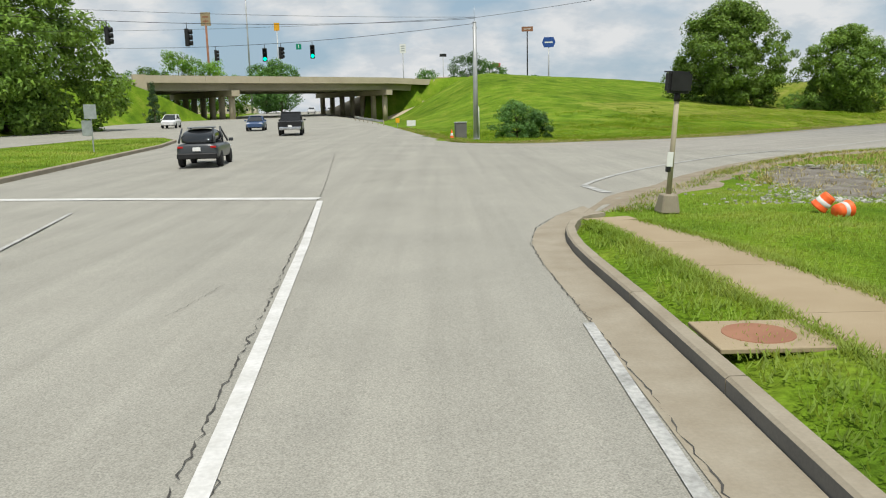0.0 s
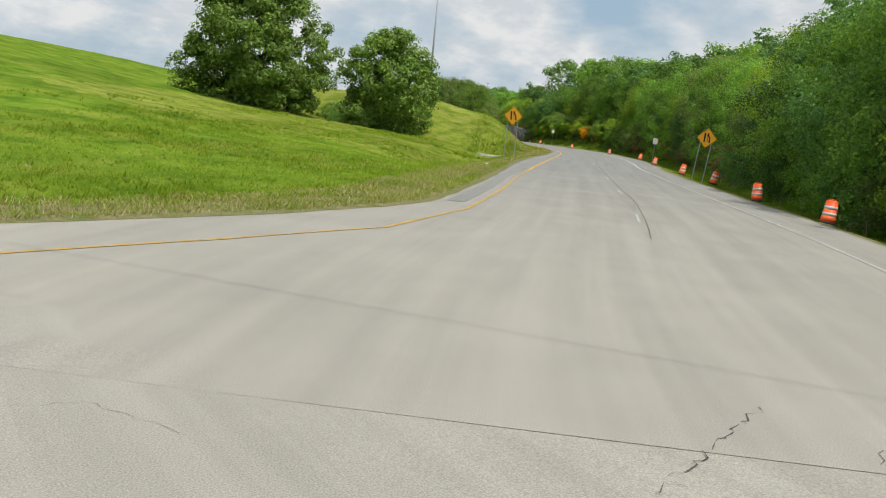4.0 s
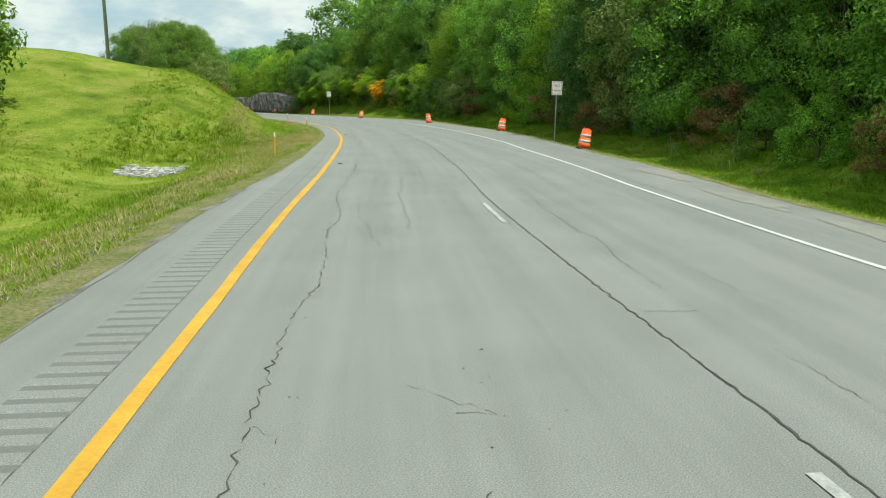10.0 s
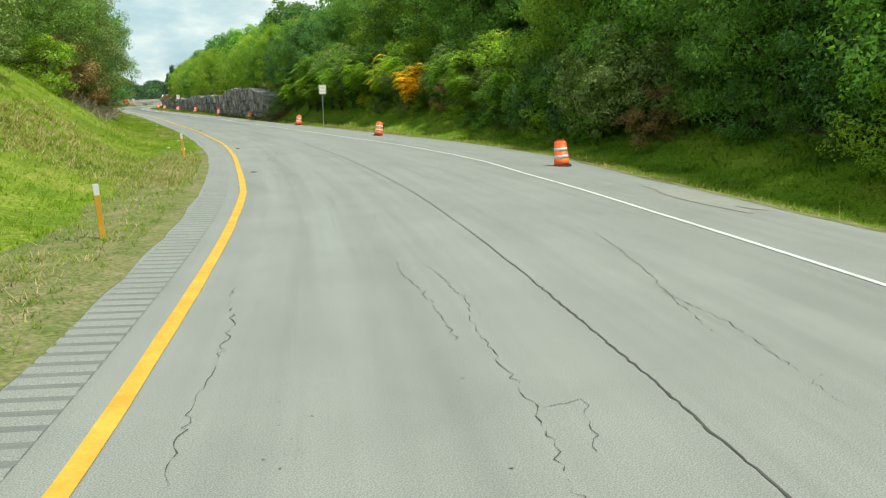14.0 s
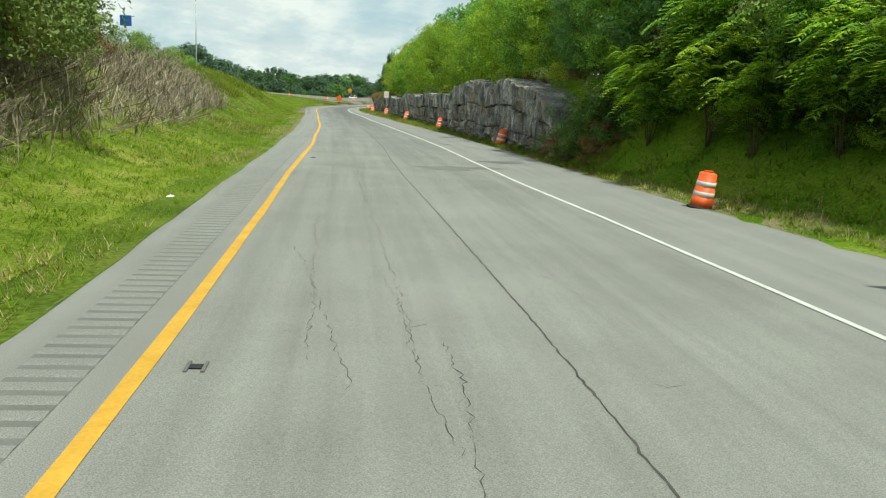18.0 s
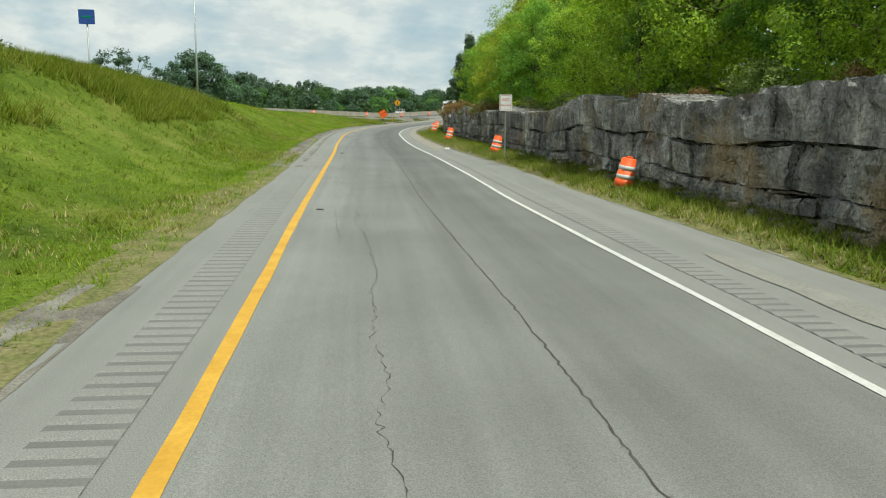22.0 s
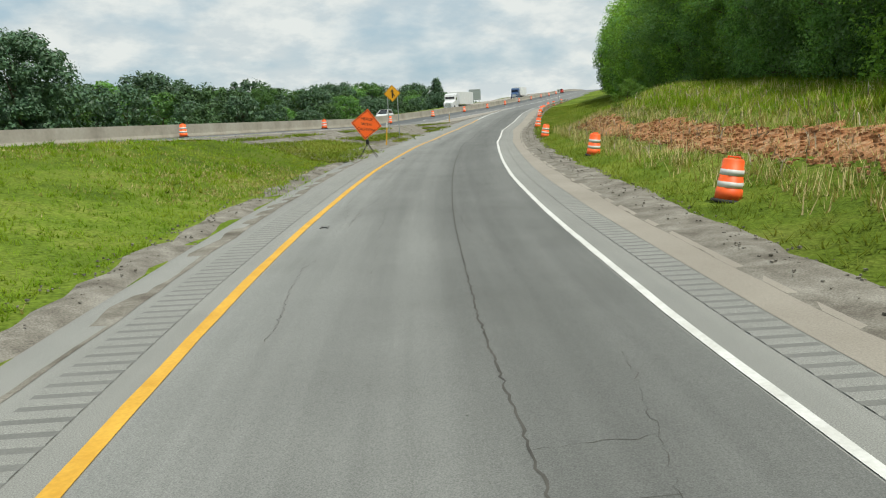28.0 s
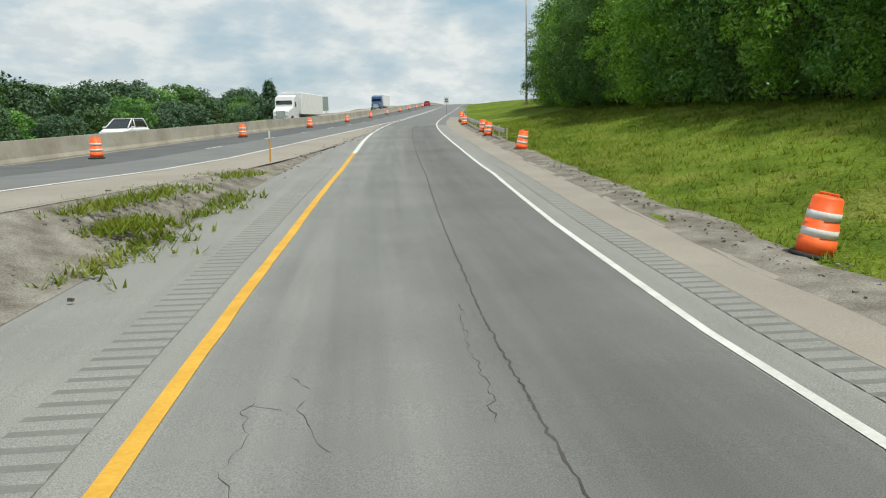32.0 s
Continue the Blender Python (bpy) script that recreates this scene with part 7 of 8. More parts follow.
for s in (110, 136, 162, 187, 200.5, 224.8, 249, 274, 299, 324, 349, 364, 388.2, 412, 436):
    raised_marker(s, float(YEL(s)) + .45)

# ---- kerbs, gutter and sidewalk ----
def along(points, prof, name, material, smooth=False):
    """A profile of (offset to the right, height) drawn along ground points."""
    v, n = [], len(prof)
    for i, p in enumerate(points):
        a, b = Vector(points[max(0, i - 1)][:2]), Vector(points[min(len(points) - 1, i + 1)][:2])
        t = (b - a).normalized()
        for o, h in prof:
            x, y = p[0] + t.y * o, p[1] - t.x * o
            v.append((x, y, float(zroad(x, y)) + h))
    f = [(i * n + k, i * n + k + 1, (i + 1) * n + k + 1, (i + 1) * n + k) for i in range(len(points) - 1) for k in range(n - 1)]
    f += [tuple(range(n - 1, -1, -1)), tuple(range((len(points) - 1) * n, len(points) * n))]
    return raw(name, v, f, material, smooth)


KERB = [(0, -.1), (.0, .13), (.03, .155), (.17, .155), (.18, -.1)]
kline = [(2.32, -22), (2.3, -8), (2.28, 0), (2.25, 6), (2.2, 9), (2.13, 11.2), (2.12, 12.4), (2.17, 13.4), (2.28, 14.3), (2.45, 15.0), (2.68, 15.6), (2.97, 16.0), (3.3, 16.2)]
kl = []
for a, b in zip(kline, kline[1:]):
    n = max(1, int(math.dist(a, b) / 3.0))
    kl += [(a[0] + (b[0] - a[0]) * i / n, a[1] + (b[1] - a[1]) * i / n) for i in range(n)]
kl.append(kline[-1])
kerb_r = tagged(new("kerb_corner"), "worn concrete kerb with a darker road-side face round the corner", "kerb", kind="structure")
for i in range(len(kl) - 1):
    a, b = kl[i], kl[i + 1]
    # The road-side face of each stone takes the darker grey.
    part("kerb_stone", along([a, (b[0] - (b[0] - a[0]) * .006, b[1] - (b[1] - a[1]) * .006)], KERB, "kerb_stone", [M_CONC, M_DARKGREY]), kerb_r).data.polygons[0].material_index = 1
pan_in = [(q[0] - .01, q[1]) for q in kl if q[1] < 15.2] + [(2.75, 15.75), (3.5, 16.6)]
pan_out = [(float(np.interp(q[1], (-22, 0, 9, 11.8, 13.6, 15.2), (1.7, 1.67, 1.58, 1.5, 1.56, 1.86))), q[1] + .02) for q in pan_in[:-2]] + [(2.5, 16.9), (3.35, 18.4)]
pan_v = [(x, y, float(zroad(x, y)) + .003 * (1 + k)) for pq in zip(pan_out, pan_in) for k, (x, y) in enumerate(pq)]
tagged(part("gutter", raw("gutter", pan_v, [(2 * k, 2 * k + 1, 2 * k + 3, 2 * k + 2) for k in range(len(pan_in) - 1)], M_CONC)), "tan concrete gutter pan along the kerb", "gutter", kind="structure")
wk = [(5.6, -6, .72), (5.1, 0, .72), (4.65, 4, .71), (4.33, 8.0, .70), (4.06, 10.6, .68), (3.88, 12.6, .62), (3.42, 15.2, .46)]
walk_way = tagged(new("sidewalk"), "tan concrete sidewalk with joints ending at the corner", "sidewalk", kind="structure")
for i in range(len(wk) - 1):
    (ax, ay, aw), (bx, by, bw) = wk[i], wk[i + 1]
    by -= .012
    vv = [(ax - aw, ay, 0), (ax - aw, ay, .118), (ax + aw, ay, .118), (ax + aw, ay, 0), (bx - bw, by, 0), (bx - bw, by, .118), (bx + bw, by, .118), (bx + bw, by, 0)]
    part("slab", raw("slab", vv, [(1, 2, 6, 5), (0, 1, 5, 4), (2, 3, 7, 6), (3, 2, 1, 0), (4, 5, 6, 7)], M_WALK), walk_way)
part("ramp_lip", along([(3.42, 15.22), (3.3, 15.7)], [(-.5, .0), (-.5, .112), (.5, .112), (.5, .0)], "ramp_lip", M_WALK), walk_way, "worn concrete lip at the kerb ramp")
ob = thing("manhole_cover", pose(3.02, 7.25, .115), "rusty brown round iron manhole cover in a concrete collar", "manhole cover")
part("collar", (box(1.1, .95, .05, (.02, 0, -.012), .008), M_WALK), ob)
part("lid", (rod((0, 0, -.02), (0, 0, .022), .345, .34, 28), M_BRICK), ob)

fy = np.random.RandomState(56).uniform(2, 15.2, 3600)
fe = np.random.RandomState(57).choice((-1, 1), 3600)
fx = np.interp(fy, [q[1] for q in wk], [q[0] for q in wk]) + fe * (np.interp(fy, [q[1] for q in wk], [q[2] for q in wk]) + np.random.RandomState(58).normal(.05, .06, 3600))
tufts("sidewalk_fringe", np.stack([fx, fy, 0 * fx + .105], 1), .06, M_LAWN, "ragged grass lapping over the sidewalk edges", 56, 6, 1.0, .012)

# median island
med = [(-15.4, 18), (-15.5, 27), (-16.6, 38), (-17.8, 50), (-19.2, 57), (-21.5, 61.5), (-24.5, 62.5), (-27, 59), (-28, 50), (-27.5, 36), (-27, 18)]
mv = [(x, y, float(zroad(x, y)) + .17) for x, y in med]
mcx, mcy = -21.5, 38
mg = [(mcx, mcy, float(zroad(mcx, mcy)) + .28)]
tagged(part("median_lawn", raw("median_lawn", mg + mv, [(0, i + 1, i + 2) for i in range(len(med) - 1)] + [(0, len(med), 1)], M_GROUND, True)), "trimmed green grass median island", "lawn", kind="structure")
kerb_m = tagged(new("kerb_median"), "low concrete kerb round the grass median", "kerb", kind="structure")
for a, b in zip(med, med[1:]):
    part("kerb_stone", along([a, (b[0] - (b[0] - a[0]) * .004, b[1] - (b[1] - a[1]) * .004)], [(.1, -.1), (.1, .16), (.06, .19), (-.1, .19), (-.1, -.1)], "kerb_stone", M_CONC), kerb_m)
r_ = np.random.RandomState(15)
qx, qy = r_.uniform(-27, -15.8, 9000), r_.uniform(20, 61, 9000)
inside = (qx < np.interp(qy, (18, 27, 38, 50, 57, 61.5), (-15.7, -15.8, -16.9, -18.1, -19.6, -22))) & (qx > -26.8)
gz = np.interp(np.hypot((qx - mcx) / 6, (qy - mcy) / 22), (0, 1), (.28, .17)) + zroad(qx, qy)
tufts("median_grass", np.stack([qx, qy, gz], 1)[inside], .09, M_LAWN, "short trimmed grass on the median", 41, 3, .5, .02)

# bare stony ground by the corner
patch_on_ground("bare_patch", 20.5, 34, 9.6, 12.6, M_GRAVEL, 21, .05, "bare grey stony soil by the corner")
rb = np.random.RandomState(31)
by = rb.uniform(17.6, 29, 2600)
bx = 9.0 + (by - 18) * .42 + rb.normal(.6, 1.3, 2600)
bs_, bd_ = sd_of(bx, by)
okb = (bd_ > REDGE(bs_) + .8) & (bd_ < REDGE(bs_) + 9)
stones("bare_stones", np.stack([bx, by, zground(bx, by)], 1)[okb], .012, .045, M_RIP, "bare stony ground with grey broken stones", 31)
bx, by = rb.uniform(9, 24, 1600), rb.uniform(19, 36, 1600)
bs_, bd_ = sd_of(bx, by)
okb = (bd_ > REDGE(bs_) + .3) & (bd_ < REDGE(bs_) + 10)
tufts("bare_patch_grass", np.stack([bx, by, zground(bx, by)], 1)[okb], .16, M_BLADED, "thin dry grass among the stones", 43, 5, .8, .02)

hy = np.random.RandomState(66).uniform(53.6, 100, 5200)
hx = ART_R(hy) + np.abs(np.random.RandomState(67).normal(.15, .75, 5200))
hp = np.stack([hx, hy, zground(hx, hy)], 1)
tufts("hill_foot_dry_grass", hp[::2], .13, M_BLADED, "dry tan grass along the foot of the hill", 66, 5, .8, .016)
tufts("hill_foot_grass", hp[1::2], .15, M_BLADE, "uncut green grass along the foot of the hill", 67, 5, .8, .016)
tufts("corner_fringe", scatter_sd(2600, 17, 60, off(REDGE, -.1), off(REDGE, 1.2), 47, 1.3), .11, M_BLADE, "ragged grass fringe round the corner", 47, 5, .9, .014)
tufts("corner_dry_fringe", scatter_sd(2000, 17, 60, off(REDGE, -.15), off(REDGE, 1.0), 48, 1.3), .10, M_BLADED, "ragged dry grass fringe round the corner", 48, 5, .9, .014)

# ---- pedestrian signal post ----
ob = thing("pedestrian_signal", pose(4.72, 16.25, .10, 1.5, 3.0, 8), "leaning tan pole with a black pedestrian signal head", "pedestrian signal")
bm = box(.42, .42, .40, (0, 0, .2), .03, taper=.72)
part("pedestal", (bm, M_CONC), ob, "chamfered concrete pedestal")
part("pole", (rod((0, 0, .38), (0, 0, 2.35), .055, .05, 12), M_WOODP), ob)
part("collar", (rod((0, 0, 2.3), (0, 0, 2.47), .07, .06, 12), M_BLACK), ob)
hd = part("signal_head", (box(.50, .26, .44, (0, 0, 2.68), .05, seg=2), M_BLACK), ob)
part("visor", (box(.46, .12, .03, (0, .18, 2.89), .01), M_BLACK), hd)
part("button_box", (box(.09, .09, .13, (-.07, -.02, .92), .015), M_BLACK), ob)
part("instruction_plate", (box(.13, .01, .30, (-.06, -.06, 1.12), .004), M_SIGNW), ob)


# ---- cones ----
def cone(x, y, z, rx, rz, sc, label, dirty=False):
    ob = thing("traffic_cone", pose(x, y, z, rx, 0, rz) @ Matrix.Diagonal((sc, sc, sc, 1)), label, "traffic cone")
    part("body", (lathe([(.15, .03), (.14, .06), (.035, .70), (.03, .71)], 16), M_ORANGE), ob)
    part("base", (box(.38, .38, .035, (0, 0, .0175), .01), M_ORANGE), ob)
    part("collar", (lathe([(.112, .27), (.114, .275), (.082, .47), (.08, .47)], 16), M_REFL), ob, "white reflective collar")
    return ob


def barrel_piece(x, y, z, m, label):
    ob = thing("broken_drum", pose(x, y, z) @ m @ Matrix.Diagonal((.85, .85, .85, 1)), label, "traffic drum")
    part("shell", (lathe([(.20, 0), (.215, .03), (.20, .05), (.16, .36), (.15, .40), (.0, .41)], 18), M_ORANGE), ob)
    part("band", (lathe([(.188, .14), (.19, .15), (.178, .25), (.17, .25)], 18), M_REFL), ob, "white reflective band")


barrel_piece(7.62, 15.7, .20, pose(0, 0, 0, 40, 0, 60), "fallen orange drum shell lying in the grass")
barrel_piece(8.0, 15.2, .24, pose(0, 0, 0, 95, 0, -70), "fallen orange drum shell lying on its side")
cone(.85, 58.6, zg(.85, 58.6), 0, 10, 1.0, "orange traffic cone beside the signal cabinet")

# ---- signal pole, cabinet and span wires ----
pole_z = zg(2.65, 58.6)
ob = thing("signal_pole", pose(2.65, 58.6, pole_z), "thick grey steel strain pole holding signal wires", "utility pole")
part("shaft", (rod((0, 0, -.3), (0, 0, 8.4), .20, .13, 16), M_POLE), ob)
part("base_plate", (box(.6, .6, .05, (0, 0, .03), .01), M_STEEL), ob)
part("cap", (lathe([(.14, 8.4), (.15, 8.43), (.0, 8.52)], 14), M_POLE), ob)
part("wire_clamp", (box(.34, .1, .12, (0, 0, 8.05), .02), M_STEEL), ob)
part("conduit", (rod((.24, 0, 0), (.22, 0, 2.4), .03, .03, 8), M_SIGNW), ob)
part("antenna", (rod((0, 0, 8.4), (0, 0, 9.6), .012, .008, 6), M_STEEL), ob)
ob = thing("signal_cabinet", pose(1.55, 60.2, zg(1.55, 60.2), 0, 0, 10) @ Matrix.Scale(1.12, 4), "grey metal traffic signal cabinet on the grass corner", "cabinet")
part("body", (box(.75, .5, 1.15, (0, 0, .66), .02), M_DARKGREY), ob)
part("base", (box(.9, .65, .12, (0, 0, .05), .01), M_CONC), ob)
part("door", (box(.62, .02, .98, (0, -.255, .66), .006), M_DARKGREY), ob)
part("roof", (box(.82, .58, .05, (0, 0, 1.26), .015), M_STEEL), ob)
stub = thing("signal_pole", pose(-31.5, 42.0, zg(-31.5, 42)), "grey strain pole beyond the median", "utility pole")
part("shaft", (rod((0, 0, -.3), (0, 0, 8.6), .20, .14, 14), M_POLE), stub)
stub2 = thing("signal_pole", pose(-43, 68.0, zg(-43, 68)), "grey strain pole beyond the median", "utility pole")
part("shaft", (rod((0, 0, -.3), (0, 0, 9.6), .20, .14, 14), M_POLE), stub2)


def wire(name, a, b, sag, label, r=.016):
    a, b = Vector(a), Vector(b)
    bm = bmesh.new()
    pts = [a.lerp(b, i / 24) - Vector((0, 0, sag * 4 * (i / 24) * (1 - i / 24))) for i in range(25)]
    for p, q in zip(pts, pts[1:]):
        rod(p, q, r, r, 5, bm)
    return tagged(part(name, (bm, M_BLACK)), label, "cable"), pts


top = pole_z + 8.5
WA = wire("span_wire", (2.65, 58.6, top + .2), (-31.5, 42, zg(-31.5, 42) + 8.3), .7, "black span wire carrying signal heads")[1]
WB = wire("span_wire", (2.65, 58.6, top - .15), (-43, 68, zg(-43, 68) + 8.6), 1.2, "black span wire carrying signal heads")[1]
wire("messenger_wire", (2.65, 58.6, top + .3), (-31.5, 42, zg(-31.5, 42) + 8.6), .3, "thin overhead cable above the span wire", .011)
wire("messenger_wire", (2.65, 58.6, top + .25), (46, -4, 11.5), 1.2, "thin overhead cable to the roadside", .012)
wire("messenger_wire", (2.65, 58.6, top + .28), (-43, 68, zg(-43, 68) + 9.3), .4, "thin overhead cable above the span wire", .011)


def signal_head(wpts, x, lit, rz, label, sc=1.0, drop=.25):
    k = (x - wpts[0].x) / (wpts[-1].x - wpts[0].x) * 24
    p = wpts[int(k)].lerp(wpts[int(k) + 1], k - int(k))
    ob = thing("traffic_signal", pose(p.x, p.y, p.z, 0, 0, rz) @ Matrix.Diagonal((sc, sc, sc, 1)), label, "traffic signal", "signal heads on the span wires")
    part("hanger", (rod((0, 0, .05), (0, 0, -drop - .1), .02, .02, 8), M_BLACK), ob)
    hs = part("housing", (box(.36, .24, 1.05, (0, 0, -drop - .6), .03), M_BLACK), ob)
    for k in range(3):
        z = -drop - .6 + (.33, 0, -.33)[k]
        on = lit and k == 2
        bm = lathe([(.13, 0), (.135, .02), (.0, .03)], 16)
        bmesh.ops.transform(bm, matrix=pose(0, -.12, z, 90, 0, 0), verts=bm.verts[:])
        part("lens", (bm, M_GREEN if on else M_BLACK), hs, "lit green lens" if on else "unlit lens")
        bm = lathe([(.145, 0), (.15, .19), (.142, .19), (.137, 0)], 16)
        bmesh.ops.transform(bm, matrix=pose(0, -.12, z, 90, 0, 0), verts=bm.verts[:])
        part("visor", (bm, M_BLACK), hs)
    return ob


signal_head(WA, -19.6, False, 95, "black traffic signal head seen from its side", 1.0)
signal_head(WA, -15.5, False, 95, "black traffic signal head seen from its side", 1.0)
signal_head(WB, -13.4, True, 8, "traffic signal head showing a green light", .95)
signal_head(WB, -9.6, True, 8, "traffic signal head showing a green light", .95)
signal_head(WB, -17.4, False, 100, "dark traffic signal head", .8)
signal_head(WB, -12.1, False, 60, "dark traffic signal head", .85)
p = min(WB, key=lambda q: abs(q.x + 11.1))
ob = thing("lane_use_sign", pose(p.x, p.y, p.z, 0, 0, 8), "small green overhead sign on the span wire", "road sign")
part("plate", (box(.4, .02, .42, (0, 0, -.35), .006), M_SIGNG), ob)
part("hanger", (rod((0, .01, .0), (0, .01, -.2), .012, .012, 6), M_STEEL), ob)
lettering("1", .36, M_SIGNW, ob, pose(0, -.014, -.35, 90, 0, 0))

ob = thing("median_sign", pose(-18.3, 41.5, float(zroad(-18.3, 41.5)) + .17, 0, 0, 10), "back of a grey road sign on a thin median post", "road sign")
part("post", (post(2.6), M_STEEL), ob)
part("plate", (box(.62, .01, .75, (0, -.03, 2.2), .005), M_STEEL), ob)
part("plate", (box(.5, .01, .8, (-.25, .05, 1.35), .005), M_STEEL), ob)
ob = thing("marker_post", pose(-5.6, 104, float(zg(-5.6, 104)), 0, 0, 8), "yellow and black object marker at the guardrail end", "road sign")
part("post", (post(1.2), M_STEEL), ob)
part("plate", (box(.5, .02, .6, (0, -.03, .9), .005), M_SIGNY), ob)
ob = thing("small_white_sign", pose(-3.6, 98, float(zg(-3.6, 98)), 0, 0, 8), "small white sign low at the road edge", "road sign")
part("post", (post(.9), M_STEEL), ob)
part("plate", (box(1.1, .02, .7, (0, -.03, .75), .005), M_SIGNW), ob)

# ---- overpass ----
over = tagged(new("overpass"), "tan concrete highway bridge over the street", "bridge", kind="structure")
U0, U1 = -392.0, -326.0


def deckbox(name, u0, u1, q0, q1, z0, z1, material, parent, label="", bz=0.0):
    v = []
    for u in (u0, u1):
        zb = float(zmain(u)) + bz
        for q, z in ((q0, z0), (q1, z0), (q1, z1), (q0, z1)):
            p = mlpt(u, q)
            v.append((p[0], p[1], zb + z))
    f = [(0, 1, 2, 3), (7, 6, 5, 4), (0, 4, 5, 1), (1, 5, 6, 2), (2, 6, 7, 3), (3, 7, 4, 0)]
    return part(name, raw(name, v, f, material), parent, label)


NSEG = 6
for i in range(NSEG):
    a, b = U0 + (U1 - U0) * i / NSEG, U0 + (U1 - U0) * (i + 1) / NSEG
    deckbox("deck", a, b, 14.6, -14.6, -.42, -.02, M_BRIDGE, over)
    deckbox("parapet", a, b - .03, 14.6, 14.25, -.02, .86, M_BRIDGE, over, "tan concrete parapet")
    deckbox("parapet", a, b - .03, -14.25, -14.6, -.02, .86, M_BRIDGE, over, "tan concrete parapet")
    for q in (12.6, 8, 3, -3, -8, -12.6):
        deckbox("girder", a, b, q + .25, q - .25, -1.75, -.42, M_GIRDER, over, "weathered beige bridge girder")
for u in (U0 + 17, U0 + 54):
    zt = float(zmain(u)) - 1.75
    deckbox("pier_cap", u - .8, u + .8, 14.2, -14.2, -2.85, -1.75, M_BRIDGE, over)
    for q in (12.4, 8.2, 4.1, 0, -4.1, -8.2, -12.4):
        p = mlpt(u, q)
        zb = float(zroad(p[0], p[1])) - .2
        part("pier_column", (rod((p[0], p[1], zb), (p[0], p[1], zt - 1.1), .6, .6, 16), M_BRIDGE), over)
for u, sgn in ((U0, -1), (U1, 1)):
    deckbox("abutment", u + sgn * 2.2 - .9, u + sgn * 2.2 + .9 - sgn * .9, 15.6, -15.6, -3.2, .0, M_BRIDGE, over, "concrete abutment")
    deckbox("wing_wall", u + sgn * .2, u + sgn * 2.6, 15.2, 14.7, -2.2, .95, M_BRIDGE, over, "concrete wing wall")
    a, b = mlpt(u + sgn * 1.6, 15.2), mlpt(u - sgn * 11.5, 15.2)
    v = []
    for q in (15.4, -15.4):
        p0 = mlpt(u + sgn * 1.6, q); p1 = mlpt(u - sgn * 11.5, q)
        v += [(p0[0], p0[1], float(zmain(u)) - 1.9), (p1[0], p1[1], float(zroad(p1[0], p1[1])) - .1)]
    if sgn > 0:
        part("slope_paving", raw("slope_paving", v, [(0, 1, 3, 2)], M_BRIDGE), over, "concrete slope under the bridge end")
for k in range(14):
    deckbox("bridge_rail_post", U0 - 3 - k * 2, U0 - 2.9 - k * 2, 14.6, 14.5, 0, .8, M_STEEL, over)
deckbox("bridge_rail", U0 - 30, U0 - 2, 14.62, 14.52, .55, .8, M_STEEL, over)
gr2 = thing("guardrail", Matrix.Identity(4), "grey steel guardrail at the bridge pier", "guardrail")
for k in range(7):
    x, y = -8.0 - k * 1.2, 112 + k * 5.0
    part("post", (box(.12, .15, 1.0, (x, y, float(zroad(x, y)) + .35), .01), M_WOODP), gr2)
    if k < 6:
        part("rail", (box(.06, 5.3, .32, (x - .7, y + 2.5, float(zroad(x - .6, y + 2.5)) + .62), .02, rot=(0, 0, 13.5)), M_STEEL), gr2)

# fill slope left of the street, trees and buildings beyond
for x, y, k, sc, rz in ((-47.6, 87, 0, 1.2, 10), (-57, 84, 1, 1.35, 80)):
    plant("street_tree", HILL[k], x, y, zg(x, y) - .2, sc, rz, "large leafy green tree beside the street", "tree", "trees beside the street")
plant("cone_shrub", CEDAR[1], -48.0, 133.2, zg(-48.0, 133.2) - .2, .82, 0, "dark pointed shrub on the bridge embankment", "shrub")
for x, y, k, sc in ((-60, 184, 0, .92), (-53.5, 187, 3, .78), (-66.5, 184, 0, .72), (-48.5, 190, 0, .6), (-47, 236, 1, 1.0), (-52, 238, 2, .95), (-70, 322, 1, 1.2), (-4, 262, 1, .75), (9, 246, 2, .95), (16, 250, 1, .85), (33, 328, 0, .7), (48, 326, 3, .5), (-120, 330, 2, .9), (-150, 300, 1, 1.0), (-100, 250, 1, .9)):
    plant("distant_tree", FAR[k], x, y, 4.0 if x > -30 else 2.0, sc, x * 5, "rounded tree beyond the bridge", "tree", "trees beyond the bridge")
for k in range(46):
    a = -1.05 + 2.2 * k / 45
    R_ = 640 + 40 * math.sin(k * 1.7)
    x, y = -60 + R_ * math.sin(a), R_ * math.cos(a)
    if -105 < x + .137 * y < 45 or y < 0 or x > 60:
        continue
    plant("horizon_tree", LOW[k % 4], x, y, 3.0, 1.2, k * 40, "far tree on the horizon", "tree", "trees on the horizon")


def building(x, y, z, rz, w, d, h, material, label):
    ob = thing("commercial_building", pose(x, y, z, 0, 0, rz), label, "building")
    part("wall", (box(w, d, h, (0, 0, h / 2)), material), ob)
    part("roof", (box(w + .8, d + .8, .5, (0, 0, h + .2), .05), M_TAN), ob)
    for i in range(int(w / 4)):
        wx = -w / 2 + 2 + i * 4
        fr = part("window", (box(1.9, .2, 1.8, (wx, -d / 2 - .02, h * .5), .02), M_SIGNW), ob)
        part("pane", (box(1.6, .06, 1.5, (wx, -d / 2 - .13, h * .5)), M_GLASS), fr)
    return ob


building(10, 333, 7.5, -4, 38, 14, 8.2, M_BRICK, "low brown brick building beyond the interstate")
building(-140, 520, 3, 8, 40, 16, 6, M_TAN, "low tan shop building far along the street")
building(-40, 560, 3, 8, 34, 16, 5, M_SIGNW, "low white shop building far along the street")


